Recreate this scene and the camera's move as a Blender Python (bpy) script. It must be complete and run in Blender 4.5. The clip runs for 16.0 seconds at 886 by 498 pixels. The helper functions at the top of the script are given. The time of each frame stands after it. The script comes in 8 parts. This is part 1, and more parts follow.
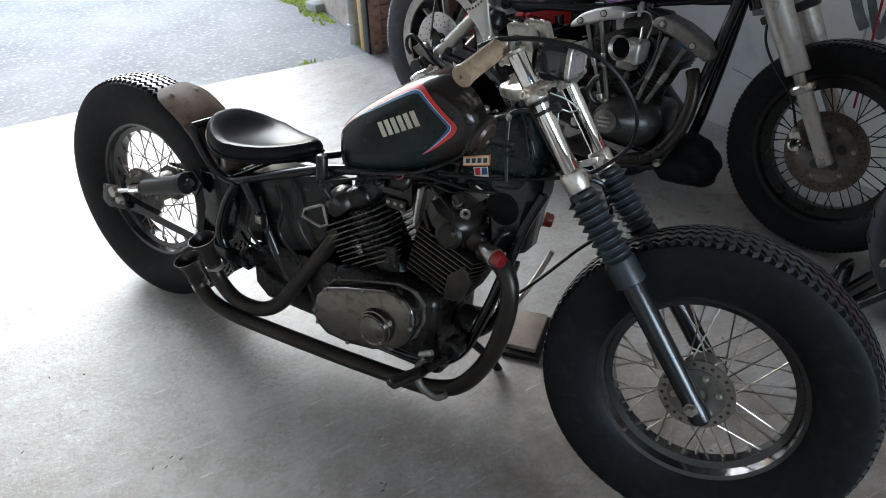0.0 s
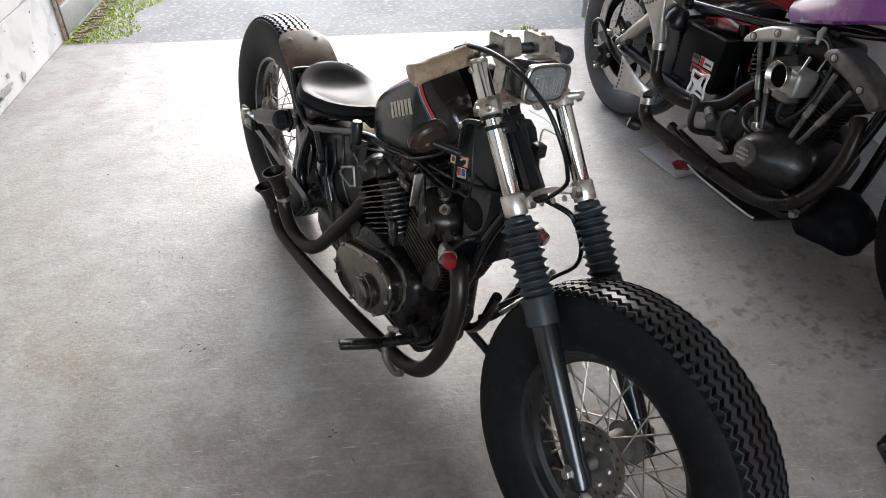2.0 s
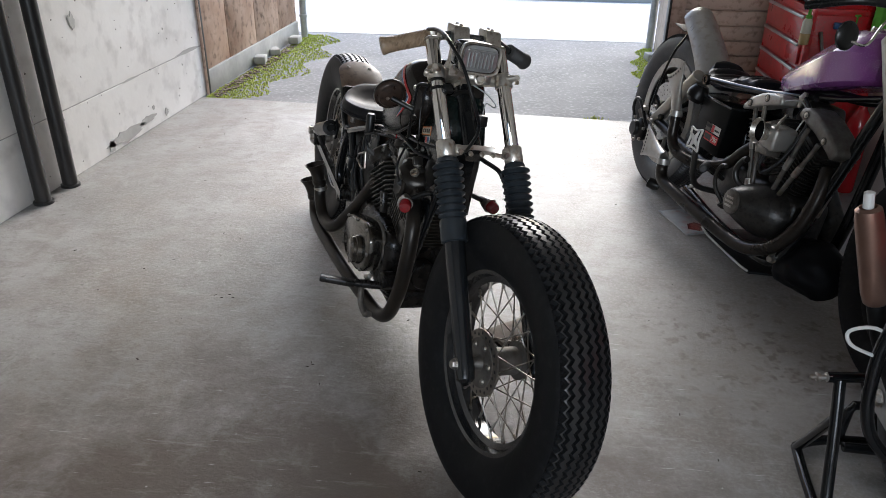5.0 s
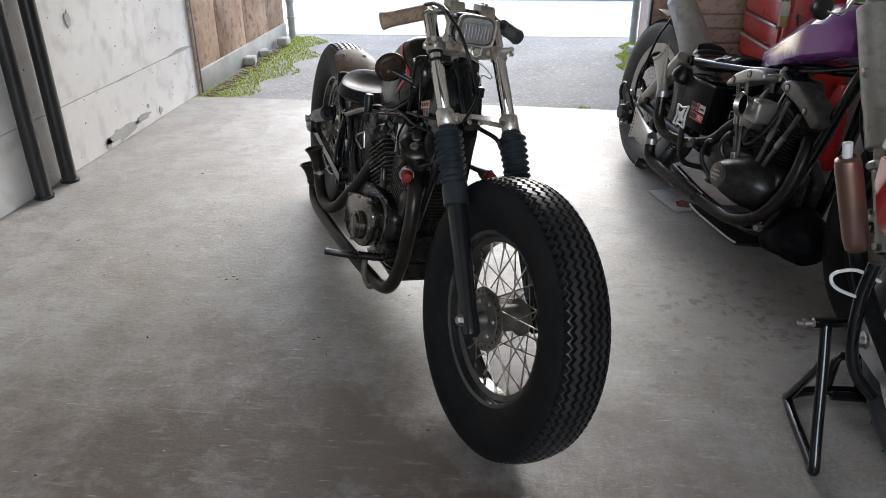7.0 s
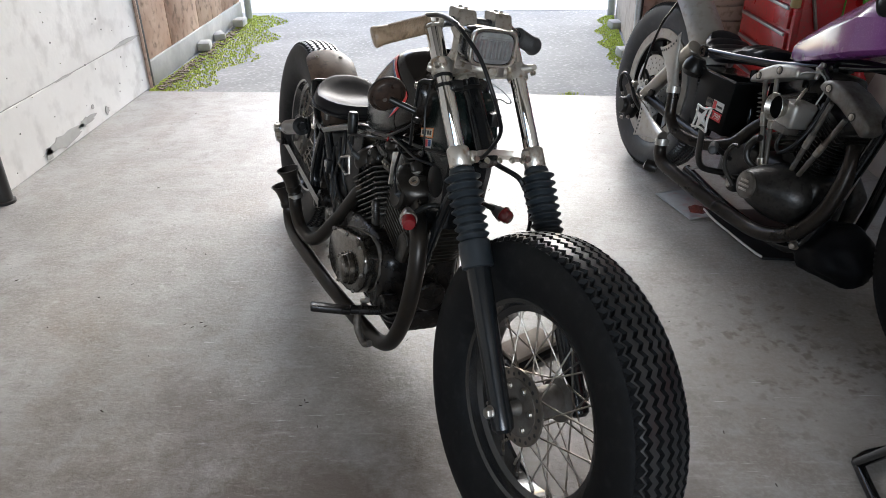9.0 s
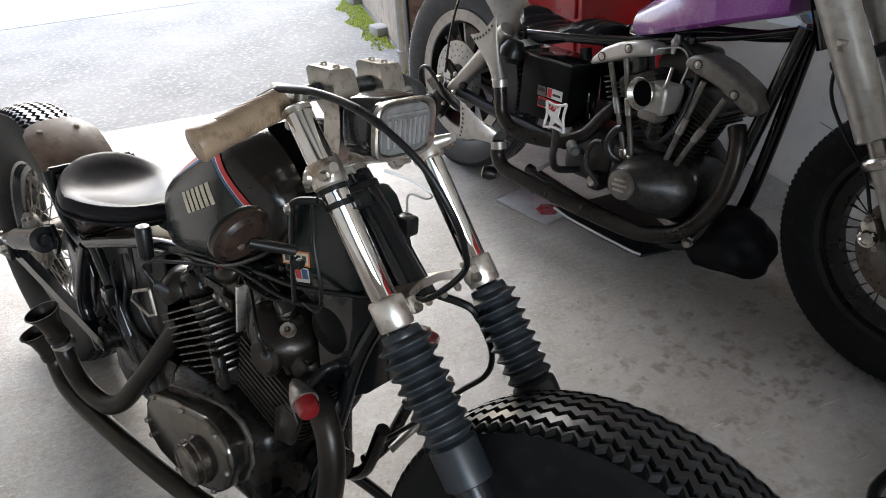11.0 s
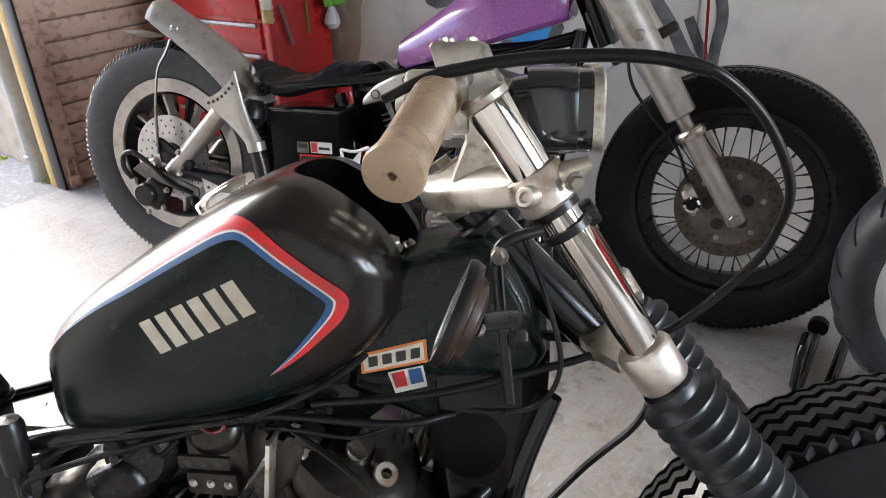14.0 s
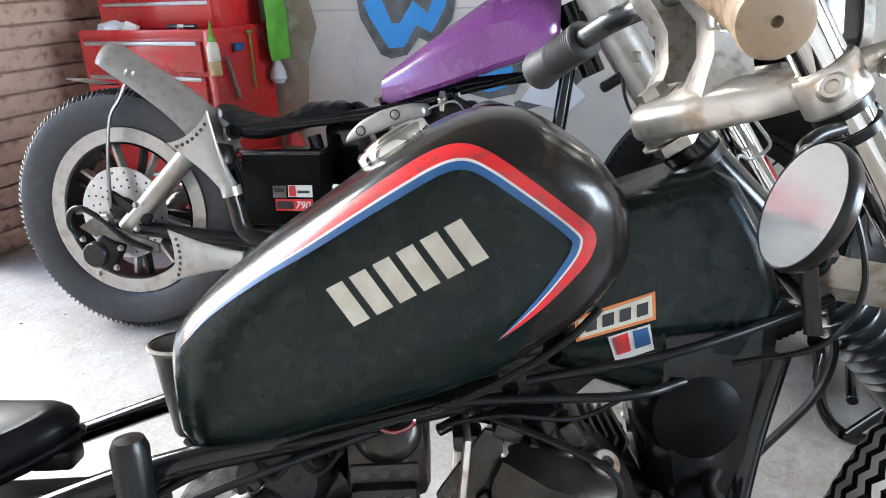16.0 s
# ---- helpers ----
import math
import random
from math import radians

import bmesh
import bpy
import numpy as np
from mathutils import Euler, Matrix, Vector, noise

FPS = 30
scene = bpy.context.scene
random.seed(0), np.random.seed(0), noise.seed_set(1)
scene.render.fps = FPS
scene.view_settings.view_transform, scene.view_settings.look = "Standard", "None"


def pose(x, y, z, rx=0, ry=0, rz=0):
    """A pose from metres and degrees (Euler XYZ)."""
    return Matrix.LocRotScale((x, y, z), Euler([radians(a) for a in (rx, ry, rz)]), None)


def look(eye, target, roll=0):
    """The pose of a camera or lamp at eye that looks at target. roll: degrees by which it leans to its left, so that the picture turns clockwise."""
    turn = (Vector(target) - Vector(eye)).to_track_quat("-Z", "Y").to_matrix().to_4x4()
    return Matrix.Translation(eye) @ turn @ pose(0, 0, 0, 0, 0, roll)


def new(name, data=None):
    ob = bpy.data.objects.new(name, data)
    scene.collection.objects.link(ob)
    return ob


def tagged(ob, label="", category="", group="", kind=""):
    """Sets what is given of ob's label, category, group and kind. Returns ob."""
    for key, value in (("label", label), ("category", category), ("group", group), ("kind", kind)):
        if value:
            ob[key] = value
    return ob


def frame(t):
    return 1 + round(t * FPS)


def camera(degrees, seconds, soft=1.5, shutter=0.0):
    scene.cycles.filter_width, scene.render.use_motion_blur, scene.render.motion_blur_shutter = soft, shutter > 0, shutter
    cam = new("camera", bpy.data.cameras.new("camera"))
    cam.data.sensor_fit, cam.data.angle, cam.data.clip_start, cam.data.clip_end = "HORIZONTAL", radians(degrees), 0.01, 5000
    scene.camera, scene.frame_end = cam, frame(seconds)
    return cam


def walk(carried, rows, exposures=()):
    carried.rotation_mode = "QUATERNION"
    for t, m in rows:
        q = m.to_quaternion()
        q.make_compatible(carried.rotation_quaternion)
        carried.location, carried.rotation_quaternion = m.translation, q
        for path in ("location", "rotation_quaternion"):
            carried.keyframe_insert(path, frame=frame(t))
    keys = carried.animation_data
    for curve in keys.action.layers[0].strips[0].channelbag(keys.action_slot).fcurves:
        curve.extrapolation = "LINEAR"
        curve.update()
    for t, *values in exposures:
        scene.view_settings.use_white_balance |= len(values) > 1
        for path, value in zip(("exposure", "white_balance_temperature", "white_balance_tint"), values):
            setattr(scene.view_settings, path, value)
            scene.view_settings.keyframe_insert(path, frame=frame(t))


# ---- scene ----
cam = camera(62.7, 16.0, 0.9)
PATH = [
    (0, (-1.018, -0.46, 1.498), (-0.154, 0.951, 0.374), -1.9),
    (0.5, (-0.842, -0.491, 1.52), (-0.144, 0.973, 0.351), -1.3),
    (1, (-0.697, -0.536, 1.549), (-0.19, 0.975, 0.341), -1.3),
    (1.5, (-0.511, -0.624, 1.551), (-0.191, 0.935, 0.34), -1.5),
    (2, (-0.36, -0.672, 1.561), (-0.219, 0.923, 0.364), -1.2),
    (2.5, (-0.214, -0.686, 1.545), (-0.215, 0.948, 0.392), -0.3),
    (3, (-0.088, -0.755, 1.559), (-0.196, 0.909, 0.455), 0.2),
    (3.5, (0.033, -0.895, 1.522), (-0.144, 0.798, 0.471), 1.0),
    (4, (0.073, -1.019, 1.465), (-0.131, 0.71, 0.48), 1.0),
    (6.5, (0.052, -1.356, 1.298), (-0.115, 0.442, 0.439), -0.2),
    (7, (0.044, -1.341, 1.303), (-0.121, 0.449, 0.424), -0.3),
    (7.5, (0.024, -1.289, 1.31), (-0.14, 0.49, 0.409), -0.4),
    (8, (-0.004, -1.198, 1.338), (-0.171, 0.564, 0.407), -0.4),
    (10.5, (-0.262, -0.42, 1.347), (0.114, 1.262, 0.331), -3.1),
    (11, (-0.301, -0.24, 1.341), (0.269, 1.359, 0.283), -3.8),
    (11.5, (-0.341, -0.108, 1.317), (0.426, 1.384, 0.227), -4.0),
    (12, (-0.42, 0.043, 1.296), (0.536, 1.424, 0.209), -3.7),
    (12.5, (-0.468, 0.146, 1.267), (0.67, 1.406, 0.21), -3.3),
    (13, (-0.529, 0.215, 1.227), (0.757, 1.386, 0.24), -3.3),
    (13.5, (-0.611, 0.278, 1.2), (0.791, 1.352, 0.261), -2.5),
    (14, (-0.656, 0.343, 1.176), (0.808, 1.357, 0.265), -2.8),
    (14.5, (-0.688, 0.434, 1.153), (0.823, 1.388, 0.256), -3.2),
    (15, (-0.697, 0.491, 1.104), (0.87, 1.396, 0.253), -3.4),
    (15.5, (-0.717, 0.549, 1.064), (0.911, 1.405, 0.279), -2.9),
    (16, (-0.758, 0.622, 1.034), (0.93, 1.418, 0.316), -2.5),
]
EXPOSURES = [(0, 2.58, 5750, 5), (0.5, 2.72, 6150, 8), (1, 2.75, 6250, 9), (2, 2.62, 6150, 9), (2.5, 2.42, 6150, 9), (4, 2.02, 6150, 10), (7, 2.14, 6150, 9), (8, 2.25, 6150, 9), (10.5, 2.55, 6150, 9), (11, 2.65, 6200, 9), (12, 3.03, 6300, 9), (13.5, 3.38, 6350, 11), (15, 3.48, 6050, 10), (16, 3.80, 5850, 7)]
walk(cam, [(t, look(eye, target, roll)) for t, eye, target, roll in PATH], EXPOSURES)

# ---- world and sun ----
SUN_EL, SUN_AZ = radians(36), radians(10)
world = bpy.data.worlds.new("sky")
scene.world = world
world.use_nodes = True
wn = world.node_tree.nodes
wl = world.node_tree.links
sky = wn.new("ShaderNodeTexSky")
sky.sky_type = 'NISHITA'
sky.sun_disc = False
sky.sun_elevation = SUN_EL
sky.sun_rotation = SUN_AZ
sky.air_density, sky.dust_density, sky.ozone_density = 1.0, 2.0, 1.0
wl.new(sky.outputs[0], wn["Background"].inputs[0])
wn["Background"].inputs[1].default_value = 0.105
sun = new("sun", bpy.data.lights.new("sun", 'SUN'))
sun.data.energy, sun.data.angle, sun.data.color = 0.7, radians(40), (1.0, 0.985, 0.96)
sun.matrix_world = look((0, 0, 0), (-math.sin(SUN_AZ) * math.cos(SUN_EL), -math.cos(SUN_AZ) * math.cos(SUN_EL), -math.sin(SUN_EL)))
sun.location = (0, 8, 12)
# added fill lamp, set in an assumed opening behind the camera
back = new("fill_south", bpy.data.lights.new("fill_south", 'AREA'))
back.data.shape, back.data.size, back.data.size_y, back.data.energy, back.data.color = 'RECTANGLE', 1.6, 1.5, 18.0, (0.95, 0.975, 1.0)
back.matrix_world = look((0.25, -3.42, 1.55), (1.05, 0.9, 0.3))


# ---- materials ----
def mat(name, col, rough=0.5, metal=0.0, var=None, scale=20.0, amount=0.5, bump=0.0, bump_scale=60.0, spec=0.5, coat=0.0, fine=None, fine_scale=200.0, rough_var=0.15, detail=6.0):
    """A procedural surface: base colour mixed with a second colour by noise at one scale, a fine grain at another, relief and uneven gloss."""
    m = bpy.data.materials.new(name)
    m.use_nodes = True
    n, l = m.node_tree.nodes, m.node_tree.links
    b = n["Principled BSDF"]
    b.inputs["Roughness"].default_value = rough
    b.inputs["Metallic"].default_value = metal
    b.inputs["Specular IOR Level"].default_value = spec
    b.inputs["Coat Weight"].default_value = coat
    b.inputs["Coat Roughness"].default_value = 0.12
    tc = n.new("ShaderNodeTexCoord")
    out = None
    if var is not None:
        t = n.new("ShaderNodeTexNoise")
        t.inputs["Scale"].default_value = scale
        t.inputs["Detail"].default_value = detail
        t.inputs["Roughness"].default_value = 0.62
        l.new(tc.outputs["Object"], t.inputs["Vector"])
        r = n.new("ShaderNodeValToRGB")
        lo = 0.28 + (0.5 - amount) * 0.3
        r.color_ramp.elements[0].position = max(0.0, lo)
        r.color_ramp.elements[1].position = min(1.0, lo + 0.4)
        r.color_ramp.elements[0].color = (*col, 1)
        r.color_ramp.elements[1].color = (*var, 1)
        l.new(t.outputs["Fac"], r.inputs[0])
        out = r.outputs[0]
        mr = n.new("ShaderNodeMapRange")
        mr.inputs[3].default_value = max(0.02, rough - rough_var)
        mr.inputs[4].default_value = min(1.0, rough + rough_var)
        l.new(t.outputs["Fac"], mr.inputs[0])
        l.new(mr.outputs[0], b.inputs["Roughness"])
    if fine is not None:
        t2 = n.new("ShaderNodeTexNoise")
        t2.inputs["Scale"].default_value = fine_scale
        t2.inputs["Detail"].default_value = 3.0
        l.new(tc.outputs["Object"], t2.inputs["Vector"])
        r2 = n.new("ShaderNodeValToRGB")
        r2.color_ramp.elements[0].position, r2.color_ramp.elements[1].position = 0.52, 0.72
        r2.color_ramp.elements[0].color, r2.color_ramp.elements[1].color = (0, 0, 0, 1), (1, 1, 1, 1)
        l.new(t2.outputs["Fac"], r2.inputs[0])
        mx = n.new("ShaderNodeMix")
        mx.data_type = 'RGBA'
        l.new(r2.outputs[0], mx.inputs["Factor"])
        if out is None:
            mx.inputs[6].default_value = (*col, 1)
        else:
            l.new(out, mx.inputs[6])
        mx.inputs[7].default_value = (*fine, 1)
        out = mx.outputs[2]
    if out is None:
        b.inputs["Base Color"].default_value = (*col, 1)
    else:
        l.new(out, b.inputs["Base Color"])
    if bump > 0:
        t3 = n.new("ShaderNodeTexNoise")
        t3.inputs["Scale"].default_value = bump_scale
        t3.inputs["Detail"].default_value = 5.0
        l.new(tc.outputs["Object"], t3.inputs["Vector"])
        bp = n.new("ShaderNodeBump")
        bp.inputs["Strength"].default_value = bump
        bp.inputs["Distance"].default_value = 0.004
        l.new(t3.outputs["Fac"], bp.inputs["Height"])
        l.new(bp.outputs[0], b.inputs["Normal"])
    return m


M = {}
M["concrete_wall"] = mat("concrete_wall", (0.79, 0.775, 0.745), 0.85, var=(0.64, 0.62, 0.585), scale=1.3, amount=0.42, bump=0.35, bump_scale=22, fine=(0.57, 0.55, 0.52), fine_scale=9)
# east wall: brown stains over a base darkened as shade, away from the light
M["stained_shaded_wall"] = mat("stained_shaded_wall", (0.60, 0.575, 0.535), 0.85, var=(0.40, 0.345, 0.29), scale=0.9, amount=0.38, bump=0.35, bump_scale=22, fine=(0.45, 0.42, 0.385), fine_scale=9)
M["box_black"] = mat("box_black", (0.0022, 0.0024, 0.0024), 0.36, var=(0.0042, 0.0042, 0.0042), scale=14, amount=0.35, spec=0.08)
# back wall and ceiling are unseen, darkened so they bounce less light
M["dark_back_wall"] = mat("dark_back_wall", (0.30, 0.29, 0.27), 0.9, var=(0.20, 0.19, 0.175), scale=1.3, amount=0.45, bump=0.3, bump_scale=22)
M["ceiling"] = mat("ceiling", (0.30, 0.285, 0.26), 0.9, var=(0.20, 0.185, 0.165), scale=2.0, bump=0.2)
M["rubber"] = mat("rubber", (0.0042, 0.0046, 0.005), 0.54, var=(0.0075, 0.0078, 0.0082), scale=14, amount=0.35, bump=0.05, bump_scale=90, fine=(0.012, 0.012, 0.0125), fine_scale=50, rough_var=0.1, spec=0.14)
M["rubber_dusty"] = mat("rubber_dusty", (0.015, 0.0165, 0.0195), 0.50, var=(0.026, 0.028, 0.032), scale=7, amount=0.4, bump=0.06, bump_scale=90, fine=(0.034, 0.035, 0.038), fine_scale=40)
M["boot_rubber"] = mat("boot_rubber", (0.012, 0.016, 0.020), 0.38, var=(0.020, 0.025, 0.030), scale=25, amount=0.4, bump=0.03)
M["black_gloss"] = mat("black_gloss", (0.008, 0.009, 0.010), 0.16, var=(0.014, 0.014, 0.014), scale=12, amount=0.4, coat=0.5, rough_var=0.08, fine=(0.02, 0.02, 0.02), fine_scale=300)
M["black_satin"] = mat("black_satin", (0.0055, 0.006, 0.0065), 0.30, var=(0.011, 0.0105, 0.0095), scale=22, amount=0.3, rough_var=0.12, bump=0.04, spec=0.32)
M["black_leg"] = mat("black_leg", (0.006, 0.007, 0.008), 0.22, var=(0.011, 0.012, 0.013), scale=22, amount=0.35, rough_var=0.08)
M["frame_black"] = mat("frame_black", (0.0038, 0.0045, 0.0052), 0.16, var=(0.0075, 0.0075, 0.0075), scale=16, amount=0.3, rough_var=0.08, coat=0.12, spec=0.35)
M["tank_green"] = mat("tank_green", (0.0026, 0.0080, 0.0076), 0.24, var=(0.0050, 0.0092, 0.0082), scale=7, amount=0.38, coat=0.08, fine=(0.013, 0.014, 0.0125), fine_scale=60, rough_var=0.10, spec=0.22)
M["tank_brown"] = mat("tank_brown", (0.0060, 0.0046, 0.0040), 0.22, var=(0.0120, 0.0092, 0.0073), scale=9, amount=0.34, coat=0.22, fine=(0.017, 0.0135, 0.011), fine_scale=95, rough_var=0.10, spec=0.32)
def two_tone(name, front, tail, x0, x1):
    """Copies the front paint and lets the tail's colour take over along x, with a ragged edge."""
    m = M[front].copy()
    m.name = name
    n, l = m.node_tree.nodes, m.node_tree.links
    b = n["Principled BSDF"]
    old = b.inputs["Base Color"].links[0].from_socket
    tc = n.new("ShaderNodeTexCoord")
    sx = n.new("ShaderNodeSeparateXYZ")
    l.new(tc.outputs["Object"], sx.inputs[0])
    t = n.new("ShaderNodeTexNoise")
    t.inputs["Scale"].default_value, t.inputs["Detail"].default_value = 22.0, 6.0
    l.new(tc.outputs["Object"], t.inputs["Vector"])
    wob = n.new("ShaderNodeMath")
    wob.operation = 'MULTIPLY_ADD'
    wob.inputs[1].default_value = 0.06
    l.new(t.outputs["Fac"], wob.inputs[0])
    l.new(sx.outputs["X"], wob.inputs[2])
    mr = n.new("ShaderNodeMapRange")
    mr.inputs[1].default_value, mr.inputs[2].default_value = x0, x1
    l.new(wob.outputs[0], mr.inputs[0])
    mx = n.new("ShaderNodeMix")
    mx.data_type = 'RGBA'
    l.new(mr.outputs[0], mx.inputs["Factor"])
    mx.inputs[6].default_value = (*tail, 1)
    l.new(old, mx.inputs[7])
    l.new(mx.outputs[2], b.inputs["Base Color"])
    return m


M["tank_body"] = two_tone("tank_body", "tank_brown", (0.0030, 0.0085, 0.0080), -0.80, -0.66)
M["leather"] = mat("leather", (0.0055, 0.0055, 0.007), 0.33, spec=0.13, var=(0.009, 0.009, 0.011), scale=40, amount=0.35, bump=0.05, bump_scale=420, rough_var=0.05)
M["rust_fender"] = mat("rust_fender", (0.075, 0.044, 0.029), 0.45, var=(0.14, 0.098, 0.070), scale=11, amount=0.38, bump=0.06, fine=(0.05, 0.03, 0.02), fine_scale=40)
M["chrome"] = mat("chrome", (0.74, 0.73, 0.71), 0.035, 1.0, var=(0.66, 0.62, 0.56), scale=24, amount=0.3, rough_var=0.02)
M["aluminium"] = mat("aluminium", (0.62, 0.60, 0.56), 0.36, 1.0, var=(0.46, 0.43, 0.38), scale=26, amount=0.4, bump=0.05, fine=(0.3, 0.26, 0.2), fine_scale=90)
M["cast_clamp"] = mat("cast_clamp", (0.74, 0.71, 0.66), 0.36, 0.9, var=(0.58, 0.53, 0.46), scale=26, amount=0.35, bump=0.06, fine=(0.38, 0.28, 0.20), fine_scale=55)
M["cast_grey"] = mat("cast_grey", (0.20, 0.19, 0.175), 0.52, 0.7, var=(0.09, 0.075, 0.06), scale=24, amount=0.45, bump=0.15, bump_scale=120)
M["engine_dark"] = mat("engine_dark", (0.006, 0.006, 0.006), 0.34, 0.2, var=(0.016, 0.0135, 0.0115), scale=26, amount=0.32, bump=0.10, bump_scale=120, spec=0.35)
M["engine_black"] = mat("engine_black", (0.0045, 0.0045, 0.0045), 0.28, 0.1, var=(0.015, 0.012, 0.0095), scale=26, amount=0.30, bump=0.12, bump_scale=120, spec=0.3)
M["engine_alloy"] = mat("engine_alloy", (0.020, 0.0195, 0.0185), 0.34, 0.5, var=(0.050, 0.045, 0.040), scale=22, amount=0.36, bump=0.14, bump_scale=110, fine=(0.012, 0.011, 0.010), fine_scale=60)
M["fin_black"] = mat("fin_black", (0.125, 0.120, 0.112), 0.28, 0.8, var=(0.050, 0.044, 0.036), scale=30, amount=0.42)
M["pipe_brown"] = mat("pipe_brown", (0.016, 0.0145, 0.0135), 0.30, 0.6, var=(0.034, 0.028, 0.023), scale=9, amount=0.40, bump=0.06, bump_scale=80, fine=(0.045, 0.035, 0.027), fine_scale=60)
M["bag_black"] = mat("bag_black", (0.004, 0.0042, 0.0048), 0.55, var=(0.007, 0.007, 0.008), scale=30, amount=0.4, bump=0.2, bump_scale=40, spec=0.10)
M["mirror_back"] = mat("mirror_back", (0.020, 0.0135, 0.011), 0.30, 0.2, var=(0.052, 0.031, 0.022), scale=18, amount=0.40, bump=0.05, fine=(0.010, 0.008, 0.007), fine_scale=70)
M["tread_top"] = mat("tread_top", (0.012, 0.0124, 0.013), 0.33, var=(0.021, 0.021, 0.021), scale=12, amount=0.42, bump=0.08, bump_scale=90, fine=(0.009, 0.009, 0.0095), fine_scale=60, spec=0.5, rough_var=0.1)
M["cast_dirty"] = mat("cast_dirty", (0.058, 0.052, 0.045), 0.32, 0.7, var=(0.018, 0.015, 0.0125), scale=24, amount=0.45, bump=0.15, bump_scale=120)
M["bore_black"] = mat("bore_black", (0.002, 0.002, 0.002), 0.9, spec=0.05)
M["engine_cover"] = mat("engine_cover", (0.185, 0.179, 0.166), 0.20, 0.95, var=(0.130, 0.116, 0.095), scale=9, amount=0.36, bump=0.05, fine=(0.070, 0.058, 0.046), fine_scale=30, rough_var=0.08)
M["fin_metal"] = mat("fin_metal", (0.075, 0.072, 0.067), 0.30, 0.75, var=(0.034, 0.030, 0.026), scale=30, amount=0.4)
M["fin_dark"] = mat("fin_dark", (0.070, 0.064, 0.055), 0.36, 0.7, var=(0.035, 0.029, 0.023), scale=30, amount=0.4)
M["exhaust"] = mat("exhaust", (0.015, 0.014, 0.013), 0.36, 0.6, var=(0.034, 0.026, 0.019), scale=10, amount=0.36, bump=0.06, bump_scale=80, fine=(0.02, 0.018, 0.015), fine_scale=70)
M["spoke_steel"] = mat("spoke_steel", (0.42, 0.40, 0.37), 0.36, 1.0, var=(0.2, 0.16, 0.12), scale=50)
M["spoke_dark"] = mat("spoke_dark", (0.03, 0.03, 0.03), 0.4, 0.5)
M["disc_steel"] = mat("disc_steel", (0.30, 0.285, 0.26), 0.34, 0.9, var=(0.20, 0.17, 0.14), scale=22, amount=0.45, bump=0.04)
M["disc_rust"] = mat("disc_rust", (0.085, 0.070, 0.058), 0.36, 0.75, var=(0.13, 0.105, 0.085), scale=16, amount=0.42, bump=0.05, fine=(0.05, 0.035, 0.027), fine_scale=50)
M["disc_bright"] = mat("disc_bright", (0.56, 0.56, 0.55), 0.34, 0.9, var=(0.42, 0.41, 0.40), scale=30, amount=0.4)
M["grip_cream"] = mat("grip_cream", (0.36, 0.265, 0.175), 0.42, var=(0.20, 0.135, 0.085), scale=12, amount=0.42, bump=0.04, fine=(0.15, 0.10, 0.06), fine_scale=60)
M["bar_worn"] = mat("bar_worn", (0.022, 0.025, 0.028), 0.28, 0.4, var=(0.045, 0.047, 0.048), scale=30, amount=0.4, bump=0.04, fine=(0.36, 0.35, 0.33), fine_scale=26)
M["grip_black"] = mat("grip_black", (0.025, 0.026, 0.027), 0.55, var=(0.045, 0.045, 0.045), scale=40)
M["steel"] = mat("steel", (0.45, 0.44, 0.42), 0.35, 0.9, var=(0.25, 0.21, 0.17), scale=40, amount=0.4)
M["bolt"] = mat("bolt", (0.5, 0.49, 0.47), 0.32, 0.95, var=(0.3, 0.26, 0.2), scale=60)
M["red_lens"] = mat("red_lens", (0.20, 0.008, 0.010), 0.16, coat=0.6, var=(0.13, 0.007, 0.009), scale=60)
M["red_paint"] = mat("red_paint", (0.62, 0.018, 0.022), 0.32, var=(0.50, 0.02, 0.025), scale=12, amount=0.35, fine=(0.30, 0.05, 0.045), fine_scale=120)
M["white_paint"] = mat("white_paint", (0.66, 0.65, 0.62), 0.42, var=(0.54, 0.52, 0.48), scale=14, amount=0.4)
M["blue_paint"] = mat("blue_paint", (0.022, 0.10, 0.27), 0.36, var=(0.02, 0.075, 0.19), scale=16, amount=0.4)
M["cream_ink"] = mat("cream_ink", (0.60, 0.55, 0.46), 0.5, var=(0.45, 0.40, 0.32), scale=60, amount=0.4)
M["orange_ink"] = mat("orange_ink", (0.55, 0.17, 0.04), 0.5)
M["dark_ink"] = mat("dark_ink", (0.02, 0.02, 0.02), 0.5)
M["cable"] = mat("cable", (0.005, 0.005, 0.006), 0.32, var=(0.009, 0.009, 0.009), scale=40, spec=0.25)
M["wire"] = mat("wire", (0.35, 0.35, 0.34), 0.4, 0.6)
M["yard_sunlit"] = mat("yard_sunlit", (0.62, 0.615, 0.60), 0.9, var=(0.50, 0.495, 0.48), scale=1.4, amount=0.5, bump=0.3, bump_scale=40, fine=(0.42, 0.41, 0.40), fine_scale=30)
M["mirror"] = mat("mirror", (0.78, 0.80, 0.81), 0.12, 0.80)
M["lens_glass"] = mat("lens_glass", (0.40, 0.41, 0.41), 0.12, 0.55, spec=0.9, coat=0.6, var=(0.24, 0.245, 0.245), scale=40, amount=0.45)
M["wood_old"] = mat("wood_old", (0.22, 0.185, 0.155), 0.85, var=(0.12, 0.092, 0.07), scale=9, amount=0.45, bump=0.3, bump_scale=60)
M["purple"] = mat("purple", (0.19, 0.045, 0.21), 0.26, var=(0.15, 0.035, 0.17), scale=6, amount=0.45, coat=0.6, fine=(0.26, 0.09, 0.28), fine_scale=260)
